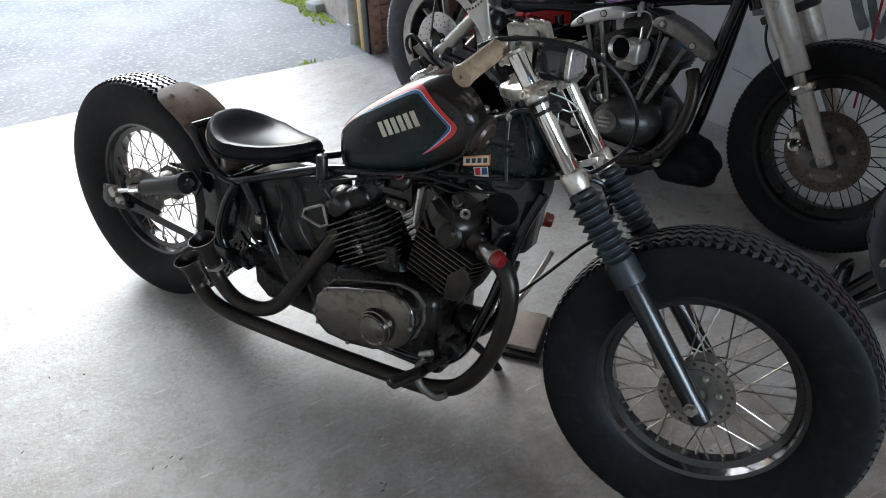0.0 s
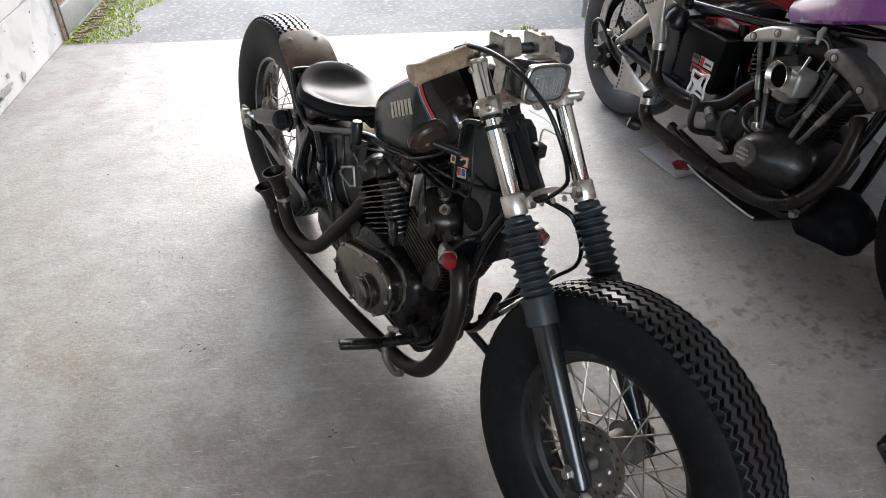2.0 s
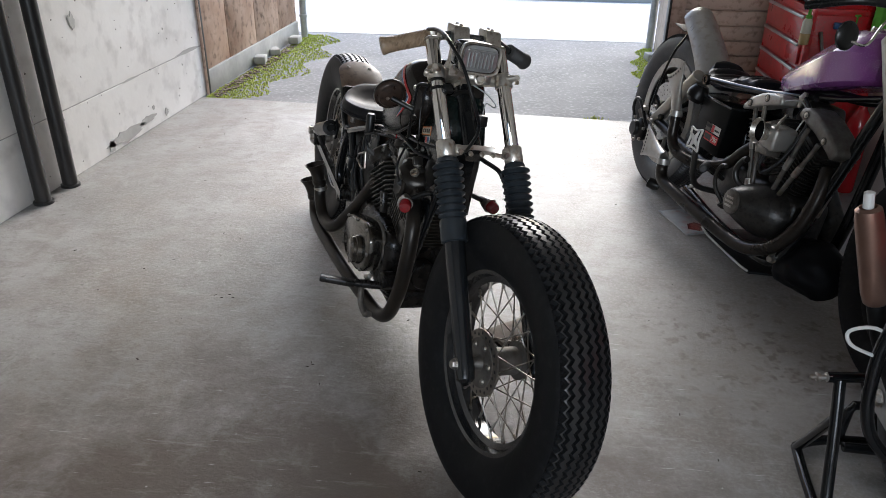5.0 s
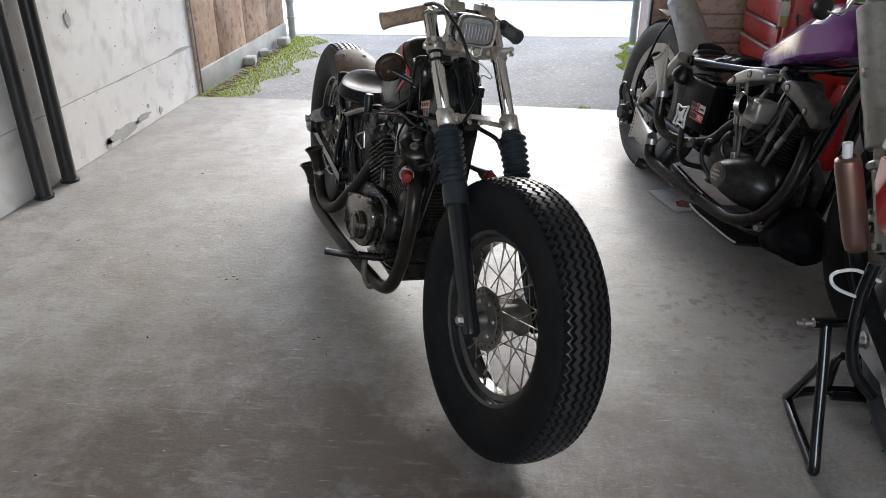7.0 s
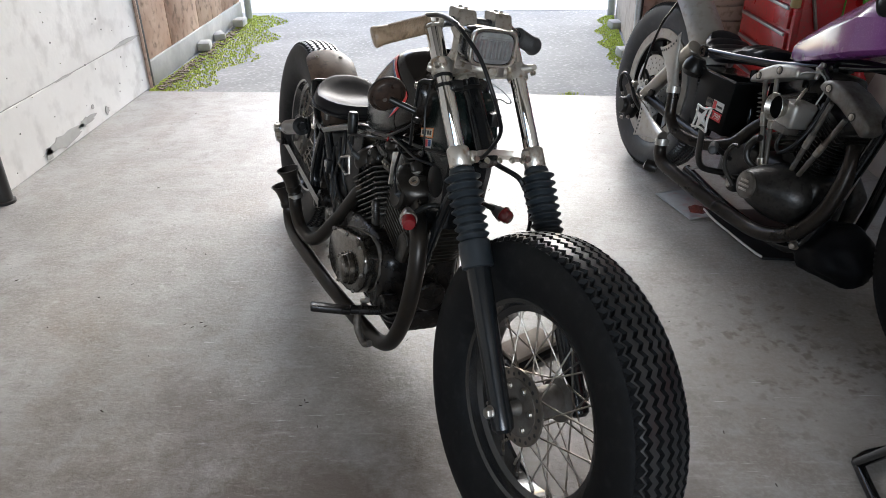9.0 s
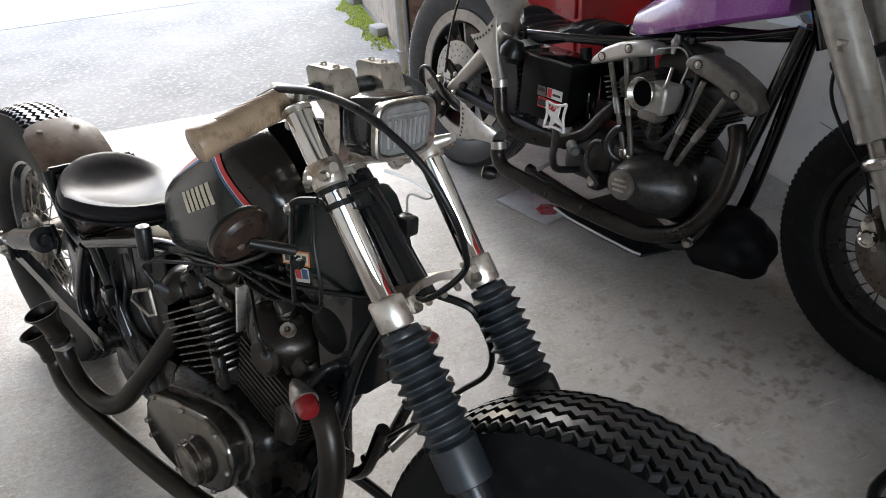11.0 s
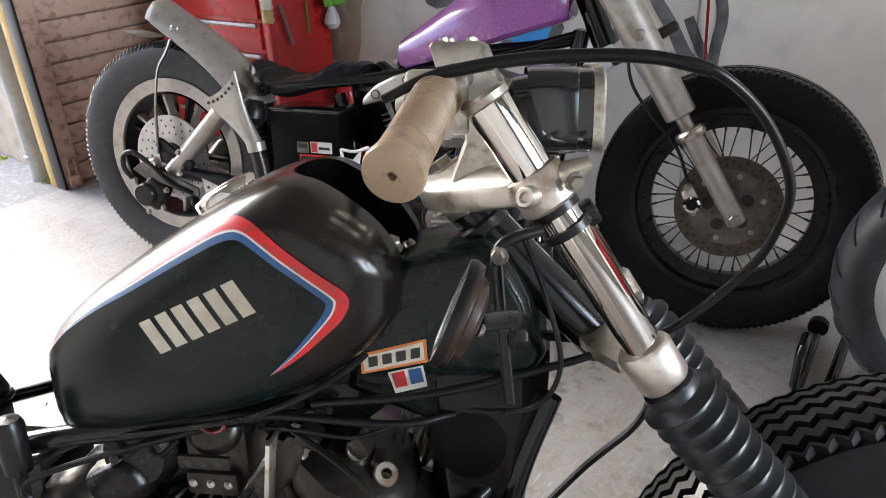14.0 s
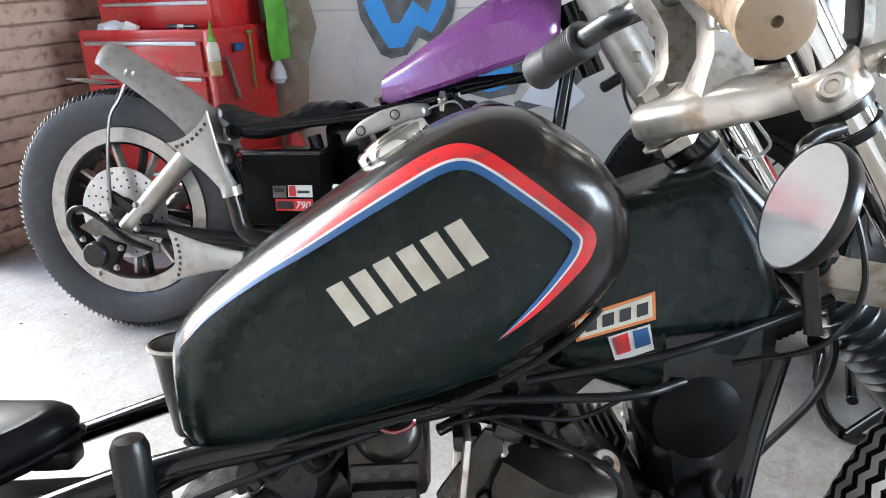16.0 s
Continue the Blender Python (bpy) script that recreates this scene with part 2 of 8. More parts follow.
M["bare_steel"] = mat("bare_steel", (0.42, 0.405, 0.375), 0.40, 0.70, var=(0.345, 0.325, 0.295), scale=7, amount=0.40, bump=0.05, fine=(0.30, 0.275, 0.24), fine_scale=34)
M["pipe_grey"] = mat("pipe_grey", (0.062, 0.061, 0.059), 0.34, 0.7, var=(0.03, 0.027, 0.023), scale=10, amount=0.42, bump=0.05)
M["shaft_steel"] = mat("shaft_steel", (0.40, 0.385, 0.36), 0.38, 0.85, var=(0.28, 0.25, 0.21), scale=10, amount=0.42)
M["tool_red"] = mat("tool_red", (0.55, 0.018, 0.02), 0.3, var=(0.46, 0.018, 0.02), scale=5, amount=0.4, coat=0.3, fine=(0.36, 0.05, 0.04), fine_scale=60)
M["tool_trim"] = mat("tool_trim", (0.55, 0.55, 0.55), 0.35, 0.7, var=(0.4, 0.4, 0.4), scale=20)
M["green_cloth"] = mat("green_cloth", (0.13, 0.38, 0.04), 0.9, var=(0.09, 0.27, 0.03), scale=12, bump=0.3, bump_scale=300)
M["yellow_oil"] = mat("yellow_oil", (0.55, 0.40, 0.20), 0.25, var=(0.45, 0.30, 0.13), scale=14)
M["bottle_white"] = mat("bottle_white", (0.62, 0.58, 0.46), 0.35, var=(0.5, 0.46, 0.36), scale=14)
M["plastic_bag"] = mat("plastic_bag", (0.66, 0.68, 0.72), 0.25, var=(0.5, 0.52, 0.56), scale=14, bump=0.4, bump_scale=30)
M["shutter"] = mat("shutter", (0.43, 0.30, 0.235), 0.5, var=(0.50, 0.365, 0.29), scale=4, amount=0.45, bump=0.08, fine=(0.24, 0.155, 0.115), fine_scale=30)
M["post_black"] = mat("post_black", (0.012, 0.012, 0.013), 0.4, var=(0.028, 0.025, 0.022), scale=10, amount=0.35, bump=0.08)
M["wood_wall"] = mat("wood_wall", (0.25, 0.125, 0.070), 0.7, var=(0.50, 0.36, 0.27), scale=2.6, amount=0.46, bump=0.2, fine=(0.14, 0.085, 0.05), fine_scale=14)
M["plinth"] = mat("plinth", (0.46, 0.45, 0.42), 0.9, var=(0.33, 0.32, 0.30), scale=5, amount=0.45, bump=0.35, bump_scale=40)
M["yellow_wall"] = mat("yellow_wall", (0.66, 0.46, 0.17), 0.8, var=(0.46, 0.31, 0.12), scale=4, bump=0.15)
M["cream_wall"] = mat("cream_wall", (0.50, 0.43, 0.36), 0.85, var=(0.36, 0.30, 0.245), scale=3, amount=0.45, bump=0.2, fine=(0.30, 0.24, 0.19), fine_scale=11)
M["pvc_pipe"] = mat("pvc_pipe", (0.52, 0.53, 0.52), 0.5, var=(0.32, 0.33, 0.32), scale=9)
M["moss"] = mat("moss", (0.34, 0.42, 0.05), 0.95, var=(0.48, 0.54, 0.11), scale=10, amount=0.5, bump=0.6, bump_scale=60, fine=(0.16, 0.15, 0.05), fine_scale=30)
M["soil"] = mat("soil", (0.15, 0.11, 0.075), 0.95, var=(0.24, 0.19, 0.14), scale=14, bump=0.5)
M["white_rim"] = mat("white_rim", (0.62, 0.62, 0.60), 0.35, var=(0.52, 0.52, 0.50), scale=12)
M["fairing_red"] = mat("fairing_red", (0.50, 0.012, 0.018), 0.22, coat=0.7, var=(0.42, 0.012, 0.018), scale=8)
M["muffler"] = mat("muffler", (0.30, 0.19, 0.15), 0.34, 0.8, var=(0.20, 0.115, 0.085), scale=6, amount=0.45, bump=0.03)
M["mat_paper"] = mat("mat_paper", (0.46, 0.465, 0.46), 0.36, 0.35, var=(0.36, 0.365, 0.365), scale=9, amount=0.4, fine=(0.40, 0.27, 0.25), fine_scale=22)
M["wall_brown"] = mat("wall_brown", (0.36, 0.30, 0.235), 0.85, var=(0.20, 0.155, 0.115), scale=3.5, amount=0.46, bump=0.3, bump_scale=22, fine=(0.46, 0.41, 0.35), fine_scale=12)
M["graf_blue"] = mat("graf_blue", (0.03, 0.22, 0.58), 0.6, var=(0.05, 0.30, 0.66), scale=9, amount=0.45)
M["graf_black"] = mat("graf_black", (0.05, 0.05, 0.052), 0.7, var=(0.16, 0.16, 0.16), scale=14, amount=0.4)
M["graf_white"] = mat("graf_white", (0.72, 0.74, 0.76), 0.6, var=(0.6, 0.62, 0.64), scale=10)
M["asphalt"] = mat("asphalt", (0.258, 0.258, 0.255), 0.9, var=(0.185, 0.185, 0.185), scale=1.6, amount=0.5, bump=0.45, bump_scale=45, fine=(0.345, 0.345, 0.34), fine_scale=38)
M["stain"] = mat("stain", (0.075, 0.066, 0.058), 0.45, var=(0.13, 0.115, 0.10), scale=20)
M["debris"] = mat("debris", (0.04, 0.03, 0.022), 0.9)


def floor_material():
    """Trowelled concrete: broad pale and dark clouds, fine grit, brown patches, dimming painted in towards the south,
    small dark oil spots.
    """
    m = bpy.data.materials.new("floor")
    m.use_nodes = True
    n, l = m.node_tree.nodes, m.node_tree.links
    b = n["Principled BSDF"]
    tc = n.new("ShaderNodeTexCoord")

    def noise_at(scale, detail=5.0, rough=0.6, dist=0.0):
        t = n.new("ShaderNodeTexNoise")
        t.inputs["Scale"].default_value, t.inputs["Detail"].default_value = scale, detail
        t.inputs["Roughness"].default_value, t.inputs["Distortion"].default_value = rough, dist
        l.new(tc.outputs["Object"], t.inputs["Vector"])
        return t.outputs["Fac"]

    def ramp(src, a, c, ca, cc):
        r = n.new("ShaderNodeValToRGB")
        r.color_ramp.elements[0].position, r.color_ramp.elements[1].position = a, c
        r.color_ramp.elements[0].color, r.color_ramp.elements[1].color = (*ca, 1), (*cc, 1)
        l.new(src, r.inputs[0])
        return r.outputs[0]

    def mix(fac, a, c, kind='MIX'):
        x = n.new("ShaderNodeMix")
        x.data_type, x.blend_type = 'RGBA', kind
        l.new(fac, x.inputs["Factor"])
        for s, i in ((a, 6), (c, 7)):
            if isinstance(s, tuple):
                x.inputs[i].default_value = (*s, 1)
            else:
                l.new(s, x.inputs[i])
        return x.outputs[2]

    base = ramp(noise_at(1.1, 12.0, 0.68, 0.5), 0.36, 0.63, (0.205, 0.193, 0.176), (0.373, 0.369, 0.361))
    warm = ramp(noise_at(1.7, 8.0, 0.68, 0.2), 0.47, 0.70, (0, 0, 0), (0.85, 0.85, 0.85))
    c = mix(warm, base, (0.201, 0.156, 0.119))
    blot = ramp(noise_at(7.0, 12.0, 0.78, 0.2), 0.47, 0.60, (0, 0, 0), (0.68, 0.68, 0.68))
    c = mix(blot, c, (0.193, 0.176, 0.156))
    grit = ramp(noise_at(75.0, 8.0, 0.85), 0.46, 0.66, (0, 0, 0), (0.70, 0.70, 0.70))
    c = mix(grit, c, (0.410, 0.402, 0.385))
    pale = ramp(noise_at(5.5, 9.0, 0.75, 0.3), 0.60, 0.70, (0, 0, 0), (0.6, 0.6, 0.6))
    c = mix(pale, c, (0.459, 0.451, 0.435))
    # a broad dirty brown patch, deepened to paint the dimming away from the door
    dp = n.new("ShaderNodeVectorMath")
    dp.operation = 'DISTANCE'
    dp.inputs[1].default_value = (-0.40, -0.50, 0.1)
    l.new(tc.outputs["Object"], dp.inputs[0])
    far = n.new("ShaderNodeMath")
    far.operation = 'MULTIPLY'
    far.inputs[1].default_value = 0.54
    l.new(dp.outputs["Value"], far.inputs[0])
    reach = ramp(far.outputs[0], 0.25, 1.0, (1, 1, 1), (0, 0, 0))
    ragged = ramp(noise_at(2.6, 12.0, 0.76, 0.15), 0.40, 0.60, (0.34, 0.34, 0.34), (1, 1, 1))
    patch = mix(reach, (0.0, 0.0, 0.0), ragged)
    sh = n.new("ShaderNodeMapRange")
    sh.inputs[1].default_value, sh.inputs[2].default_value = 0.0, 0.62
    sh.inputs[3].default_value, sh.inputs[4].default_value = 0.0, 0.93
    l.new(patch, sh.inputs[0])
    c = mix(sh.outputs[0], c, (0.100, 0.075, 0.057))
    # worn pale scrapes, long and thin
    mp = n.new("ShaderNodeMapping")
    mp.inputs["Rotation"].default_value = (0, 0, 0.6)
    mp.inputs["Scale"].default_value = (2.6, 17.0, 1.0)
    l.new(tc.outputs["Object"], mp.inputs["Vector"])
    sc = n.new("ShaderNodeTexNoise")
    sc.inputs["Scale"].default_value, sc.inputs["Detail"].default_value, sc.inputs["Roughness"].default_value = 2.2, 9.0, 0.72
    l.new(mp.outputs[0], sc.inputs["Vector"])
    c = mix(ramp(sc.outputs["Fac"], 0.56, 0.72, (0, 0, 0), (0.4, 0.4, 0.4)), c, (0.43, 0.42, 0.40))
    c = mix(ramp(sc.outputs["Fac"], 0.30, 0.44, (0.45, 0.45, 0.45), (0, 0, 0)), c, (0.15, 0.128, 0.105))
    # oil drips gathered on the floor beside the chopper's engine
    vo = n.new("ShaderNodeTexVoronoi")
    vo.inputs["Scale"].default_value = 19.0
    vo.inputs["Randomness"].default_value = 1.0
    wob = n.new("ShaderNodeMix")
    wob.data_type = 'RGBA'
    wob.inputs["Factor"].default_value = 0.085
    nz = n.new("ShaderNodeTexNoise")
    nz.inputs["Scale"].default_value = 30.0
    l.new(tc.outputs["Object"], nz.inputs["Vector"])
    l.new(tc.outputs["Object"], wob.inputs[6])
    l.new(nz.outputs["Color"], wob.inputs[7])
    l.new(wob.outputs[2], vo.inputs["Vector"])
    drop = ramp(vo.outputs["Distance"], 0.20, 0.46, (1, 1, 1), (0, 0, 0))
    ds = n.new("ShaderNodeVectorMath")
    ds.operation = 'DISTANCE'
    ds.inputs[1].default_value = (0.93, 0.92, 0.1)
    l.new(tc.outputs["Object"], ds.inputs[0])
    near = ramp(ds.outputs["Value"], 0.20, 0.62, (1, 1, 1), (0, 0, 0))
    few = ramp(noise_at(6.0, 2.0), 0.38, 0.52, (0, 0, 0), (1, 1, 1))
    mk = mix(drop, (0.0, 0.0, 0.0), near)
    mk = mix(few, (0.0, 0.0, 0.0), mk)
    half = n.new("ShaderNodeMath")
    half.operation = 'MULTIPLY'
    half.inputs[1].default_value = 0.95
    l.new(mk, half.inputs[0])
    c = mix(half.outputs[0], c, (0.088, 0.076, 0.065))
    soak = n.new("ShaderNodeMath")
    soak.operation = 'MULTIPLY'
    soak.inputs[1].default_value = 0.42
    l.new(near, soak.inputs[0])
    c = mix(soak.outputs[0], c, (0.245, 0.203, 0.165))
    spots = ramp(noise_at(34.0, 3.0, 0.55), 0.67, 0.73, (0, 0, 0), (0.55, 0.55, 0.55))
    c = mix(spots, c, (0.110, 0.096, 0.082))
    # broken white scratches and flecks of old paint
    for turn, cut in ((0.35, 0.665), (1.25, 0.680), (-0.5, 0.69)):
        mp2 = n.new("ShaderNodeMapping")
        mp2.inputs["Rotation"].default_value = (0, 0, turn)
        mp2.inputs["Location"].default_value = (turn * 7, turn * 3, 0)
        mp2.inputs["Scale"].default_value = (5.0, 62.0, 1.0)
        l.new(tc.outputs["Object"], mp2.inputs["Vector"])
        t2 = n.new("ShaderNodeTexNoise")
        t2.inputs["Scale"].default_value, t2.inputs["Detail"].default_value, t2.inputs["Roughness"].default_value = 1.6, 5.0, 0.62
        l.new(mp2.outputs[0], t2.inputs["Vector"])
        c = mix(ramp(t2.outputs["Fac"], cut, cut + 0.035, (0, 0, 0), (0.55, 0.55, 0.55)), c, (0.56, 0.55, 0.53))
    flecks = ramp(noise_at(26.0, 3.0, 0.6), 0.735, 0.76, (0, 0, 0), (0.55, 0.55, 0.55))
    c = mix(flecks, c, (0.60, 0.59, 0.57))
    # a dark rubbed smear near the middle of the bay
    sm = n.new("ShaderNodeVectorMath")
    sm.operation = 'DISTANCE'
    sm.inputs[1].default_value = (-1.055, 0.31, 0.1)
    l.new(tc.outputs["Object"], sm.inputs[0])
    add = n.new("ShaderNodeMath")
    add.operation = 'MULTIPLY_ADD'
    add.inputs[1].default_value = 0.16
    l.new(noise_at(9.0, 6.0, 0.7), add.inputs[0])
    l.new(sm.outputs["Value"], add.inputs[2])
    c = mix(ramp(add.outputs[0], 0.11, 0.19, (0.6, 0.6, 0.6), (0, 0, 0)), c, (0.085, 0.070, 0.058))
    l.new(c, b.inputs["Base Color"])
    mr = n.new("ShaderNodeMapRange")
    mr.inputs[3].default_value, mr.inputs[4].default_value = 0.34, 0.62
    l.new(noise_at(3.2, 6.0), mr.inputs[0])
    l.new(mr.outputs[0], b.inputs["Roughness"])
    bp = n.new("ShaderNodeBump")
    bp.inputs["Strength"].default_value, bp.inputs["Distance"].default_value = 0.6, 0.004
    l.new(noise_at(60.0, 6.0, 0.7), bp.inputs["Height"])
    l.new(bp.outputs[0], b.inputs["Normal"])
    return m


M["floor"] = floor_material()



# ---- mesh helpers ----
def vec(*a):
    return Vector(a)


def finish(name, bm, material, smooth=True):
    bmesh.ops.recalc_face_normals(bm, faces=bm.faces)
    me = bpy.data.meshes.new(name)
    bm.to_mesh(me)
    bm.free()
    if material is not None:
        me.materials.append(material)
    if smooth:
        me.shade_smooth()
        me.set_sharp_from_angle(angle=radians(38))
    return me


def thing(name, label, category, m=None, group=""):
    ob = new(name)
    if m is not None:
        ob.matrix_world = m
    return tagged(ob, label, category, group)


def part(name, bm, material, parent, label="", smooth=True, m=None):
    ob = new(name, finish(name, bm, material, smooth))
    ob.parent = parent
    if m is not None:
        ob.matrix_basis = m
    if label:
        tagged(ob, label)
    return ob


def solid(name, bm, material, label, category, kind="", m=None, smooth=True, group=""):
    ob = new(name, finish(name, bm, material, smooth))
    if m is not None:
        ob.matrix_world = m
    return tagged(ob, label, category, group, kind)


def box(size, at=(0, 0, 0), bevel=0.0, rot=None, bm=None, seg=2):
    bm2 = bmesh.new()
    bmesh.ops.create_cube(bm2, size=1.0)
    bmesh.ops.scale(bm2, vec=size, verts=bm2.verts)
    if bevel > 0:
        bmesh.ops.bevel(bm2, geom=bm2.edges[:], offset=bevel, segments=seg, profile=0.5, affect='EDGES')
    mm = Matrix.Translation(at) @ (rot.to_4x4() if rot is not None else Matrix())
    bmesh.ops.transform(bm2, matrix=mm, verts=bm2.verts)
    return merge(bm, bm2)


def merge(bm, bm2):
    if bm is None:
        return bm2
    me = bpy.data.meshes.new("tmp")
    bm2.to_mesh(me)
    bm.from_mesh(me)
    bm2.free()
    bpy.data.meshes.remove(me)
    return bm


def frame_of(d):
    """A turn whose z axis runs along d."""
    return Vector(d).normalized().to_track_quat('Z', 'Y').to_matrix()


def lathe(profile, a, d, n=24, bm=None, caps=True, sweep=1.0):
    """A surface turned round the axis from a along d: profile rows of (along, radius)."""
    own = bm if bm is not None else bmesh.new()
    rot = frame_of(d)
    a = Vector(a)
    rings = []
    for h, r in profile:
        ring = []
        for k in range(n):
            t = 2 * math.pi * k / n * sweep
            ring.append(own.verts.new(a + rot @ Vector((r * math.cos(t), r * math.sin(t), h))))
        rings.append(ring)
    for p, q in zip(rings, rings[1:]):
        for k in range(n):
            own.faces.new((p[k], p[(k + 1) % n], q[(k + 1) % n], q[k]))
    if caps:
        for ring, r in ((rings[0], profile[0][1]), (rings[-1], profile[-1][1])):
            if r > 1e-5:
                own.faces.new(ring)
    return own


def rod(a, b, r, n=14, bm=None, r2=None, bevel=0.0):
    a, b = Vector(a), Vector(b)
    h = (b - a).length
    r2 = r if r2 is None else r2
    e = bevel or min(0.0015, r * 0.3, h * 0.2)
    return lathe([(0, r - e), (e, r), (h - e, r2), (h, r2 - e)], a, b - a, n, bm)


def smooth_line(pts, steps=8):
    """Points of a smooth curve through the given ones."""
    pts = [Vector(p) for p in pts]
    if len(pts) < 3:
        return pts
    ext = [2 * pts[0] - pts[1]] + pts + [2 * pts[-1] - pts[-2]]
    out = []
    for i in range(1, len(ext) - 2):
        p0, p1, p2, p3 = ext[i - 1:i + 3]
        for s in range(steps):
            t = s / steps
            out.append(0.5 * (2 * p1 + (p2 - p0) * t + (2 * p0 - 5 * p1 + 4 * p2 - p3) * t * t + (3 * p1 - p0 - 3 * p2 + p3) * t ** 3))
    out.append(pts[-1])
    return out


def tube(pts, r, n=12, bm=None, steps=8, smooth=True, radii=None, caps=True, flat=1.0):
    """A pipe along points. radii: one for each given point. flat: width against height."""
    own = bm if bm is not None else bmesh.new()
    line = smooth_line(pts, steps) if smooth else [Vector(p) for p in pts]
    if radii is not None:
        rr = [v.x for v in smooth_line([(q, 0, 0) for q in radii], steps)] if smooth and len(pts) > 2 else radii
    else:
        rr = [r] * len(line)
    up = None
    rings = []
    for i, p in enumerate(line):
        d = (line[min(i + 1, len(line) - 1)] - line[max(i - 1, 0)]).normalized()
        if up is None:
            up = d.orthogonal().normalized()
        up = (up - d * up.dot(d)).normalized()
        side = d.cross(up)
        rings.append([own.verts.new(p + rr[i] * (math.cos(2 * math.pi * k / n) * up * flat + math.sin(2 * math.pi * k / n) * side)) for k in range(n)])
    for p, q in zip(rings, rings[1:]):
        for k in range(n):
            own.faces.new((p[k], p[(k + 1) % n], q[(k + 1) % n], q[k]))
    if caps:
        own.faces.new(rings[0])
        own.faces.new(rings[-1])
    return own


def hollow(pts, r, wall, n=16, bm=None, steps=8, radii=None):
    """A pipe with an open, hollow far end."""
    own = tube(pts, r, n, bm, steps, radii=radii, caps=False)
    rad = [q - wall for q in radii] if radii is not None else None
    tube(pts, r - wall, n, own, steps, radii=rad, caps=False)
    return own


def prism(outline, thick, m=None, bevel=0.0, bm=None, seg=2):
    """A flat plate: outline of (u, v) points in its plane, thickness about that plane; m places it (local x, y the plane)."""
    bm2 = bmesh.new()
    vs = [bm2.verts.new((u, v, -thick / 2)) for u, v in outline]
    fc = bm2.faces.new(vs)
    ext = bmesh.ops.extrude_face_region(bm2, geom=[fc])
    bmesh.ops.translate(bm2, vec=(0, 0, thick), verts=[g for g in ext["geom"] if isinstance(g, bmesh.types.BMVert)])
    bmesh.ops.recalc_face_normals(bm2, faces=bm2.faces)
    if bevel > 0:
        bmesh.ops.bevel(bm2, geom=bm2.edges[:], offset=bevel, segments=seg, profile=0.5, affect='EDGES')
    if m is not None:
        bmesh.ops.transform(bm2, matrix=m, verts=bm2.verts)
    return merge(bm, bm2)


def side_plane(y):
    """Places a plate drawn in x and z at the lateral place y."""
    return Matrix(((1, 0, 0, 0), (0, 0, -1, y), (0, 1, 0, 0), (0, 0, 0, 1)))


def loft(sections, bm=None, closed=True, caps=True):
    """Skins rows of points, each section a list of the same length."""
    own = bm if bm is not None else bmesh.new()
    rows = [[own.verts.new(p) for p in s] for s in sections]
    n = len(rows[0])
    for p, q in zip(rows, rows[1:]):
        for k in range(n if closed else n - 1):
            own.faces.new((p[k], p[(k + 1) % n], q[(k + 1) % n], q[k]))
    if caps and closed:
        own.faces.new(rows[0])
        own.faces.new(rows[-1])
    return own


def hexbolt(at, d, r=0.007, h=0.006, bm=None):
    if isinstance(bm, list):
        bm.append(hexbolt(at, d, r, h))
        return bm
    own = lathe([(0, r * 0.98), (h * 0.8, r * 0.98), (h, r * 0.8)], at, d, 6, bm)
    return lathe([(-0.0004, r * 1.25), (0.0012, r * 1.25), (0.0012, r * 0.5)], at, d, 12, own)

# ---- the garage ----
LX, RX, BY, CZ = -2.20, 1.78, -3.4, 2.75
FY = 3.60


def wall_panels(name, x0, x1, cuts_y, cuts_z, label):
    """A concrete wall of cast panels with recessed joints: the core is the wall, each panel a piece on it."""
    side = 1 if x1 > x0 else -1
    core = solid(name, box((abs(x1 - x0), cuts_y[-1] - cuts_y[0], CZ), ((x0 + x1) / 2, (cuts_y[0] + cuts_y[-1]) / 2, CZ / 2)), M["plinth"], label, "wall", "structure")
    for ya, yb in zip(cuts_y, cuts_y[1:]):
        for za, zb in zip(cuts_z, cuts_z[1:]):
            g = 0.0025
            part("panel", box((0.03, yb - ya - 2 * g, zb - za - 2 * g), (x0 + side * 0.0125, (ya + yb) / 2, (za + zb) / 2), 0.002, seg=1), M["stained_shaded_wall" if side > 0 else "concrete_wall"], core, smooth=False)
    return core


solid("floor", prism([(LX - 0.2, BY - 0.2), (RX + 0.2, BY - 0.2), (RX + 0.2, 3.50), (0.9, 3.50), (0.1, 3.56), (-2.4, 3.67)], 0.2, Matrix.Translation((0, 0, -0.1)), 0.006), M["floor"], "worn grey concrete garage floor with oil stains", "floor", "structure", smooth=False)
wall_panels("wall_west", LX - 0.003, LX - 0.2, [BY, -1.6, 0.2, 1.99, 3.74], [0.0, 0.342, 1.25, 2.15, CZ], "pale board-marked concrete garage wall")
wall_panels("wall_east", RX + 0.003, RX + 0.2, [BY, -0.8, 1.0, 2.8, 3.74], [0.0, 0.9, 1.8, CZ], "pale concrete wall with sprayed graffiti")
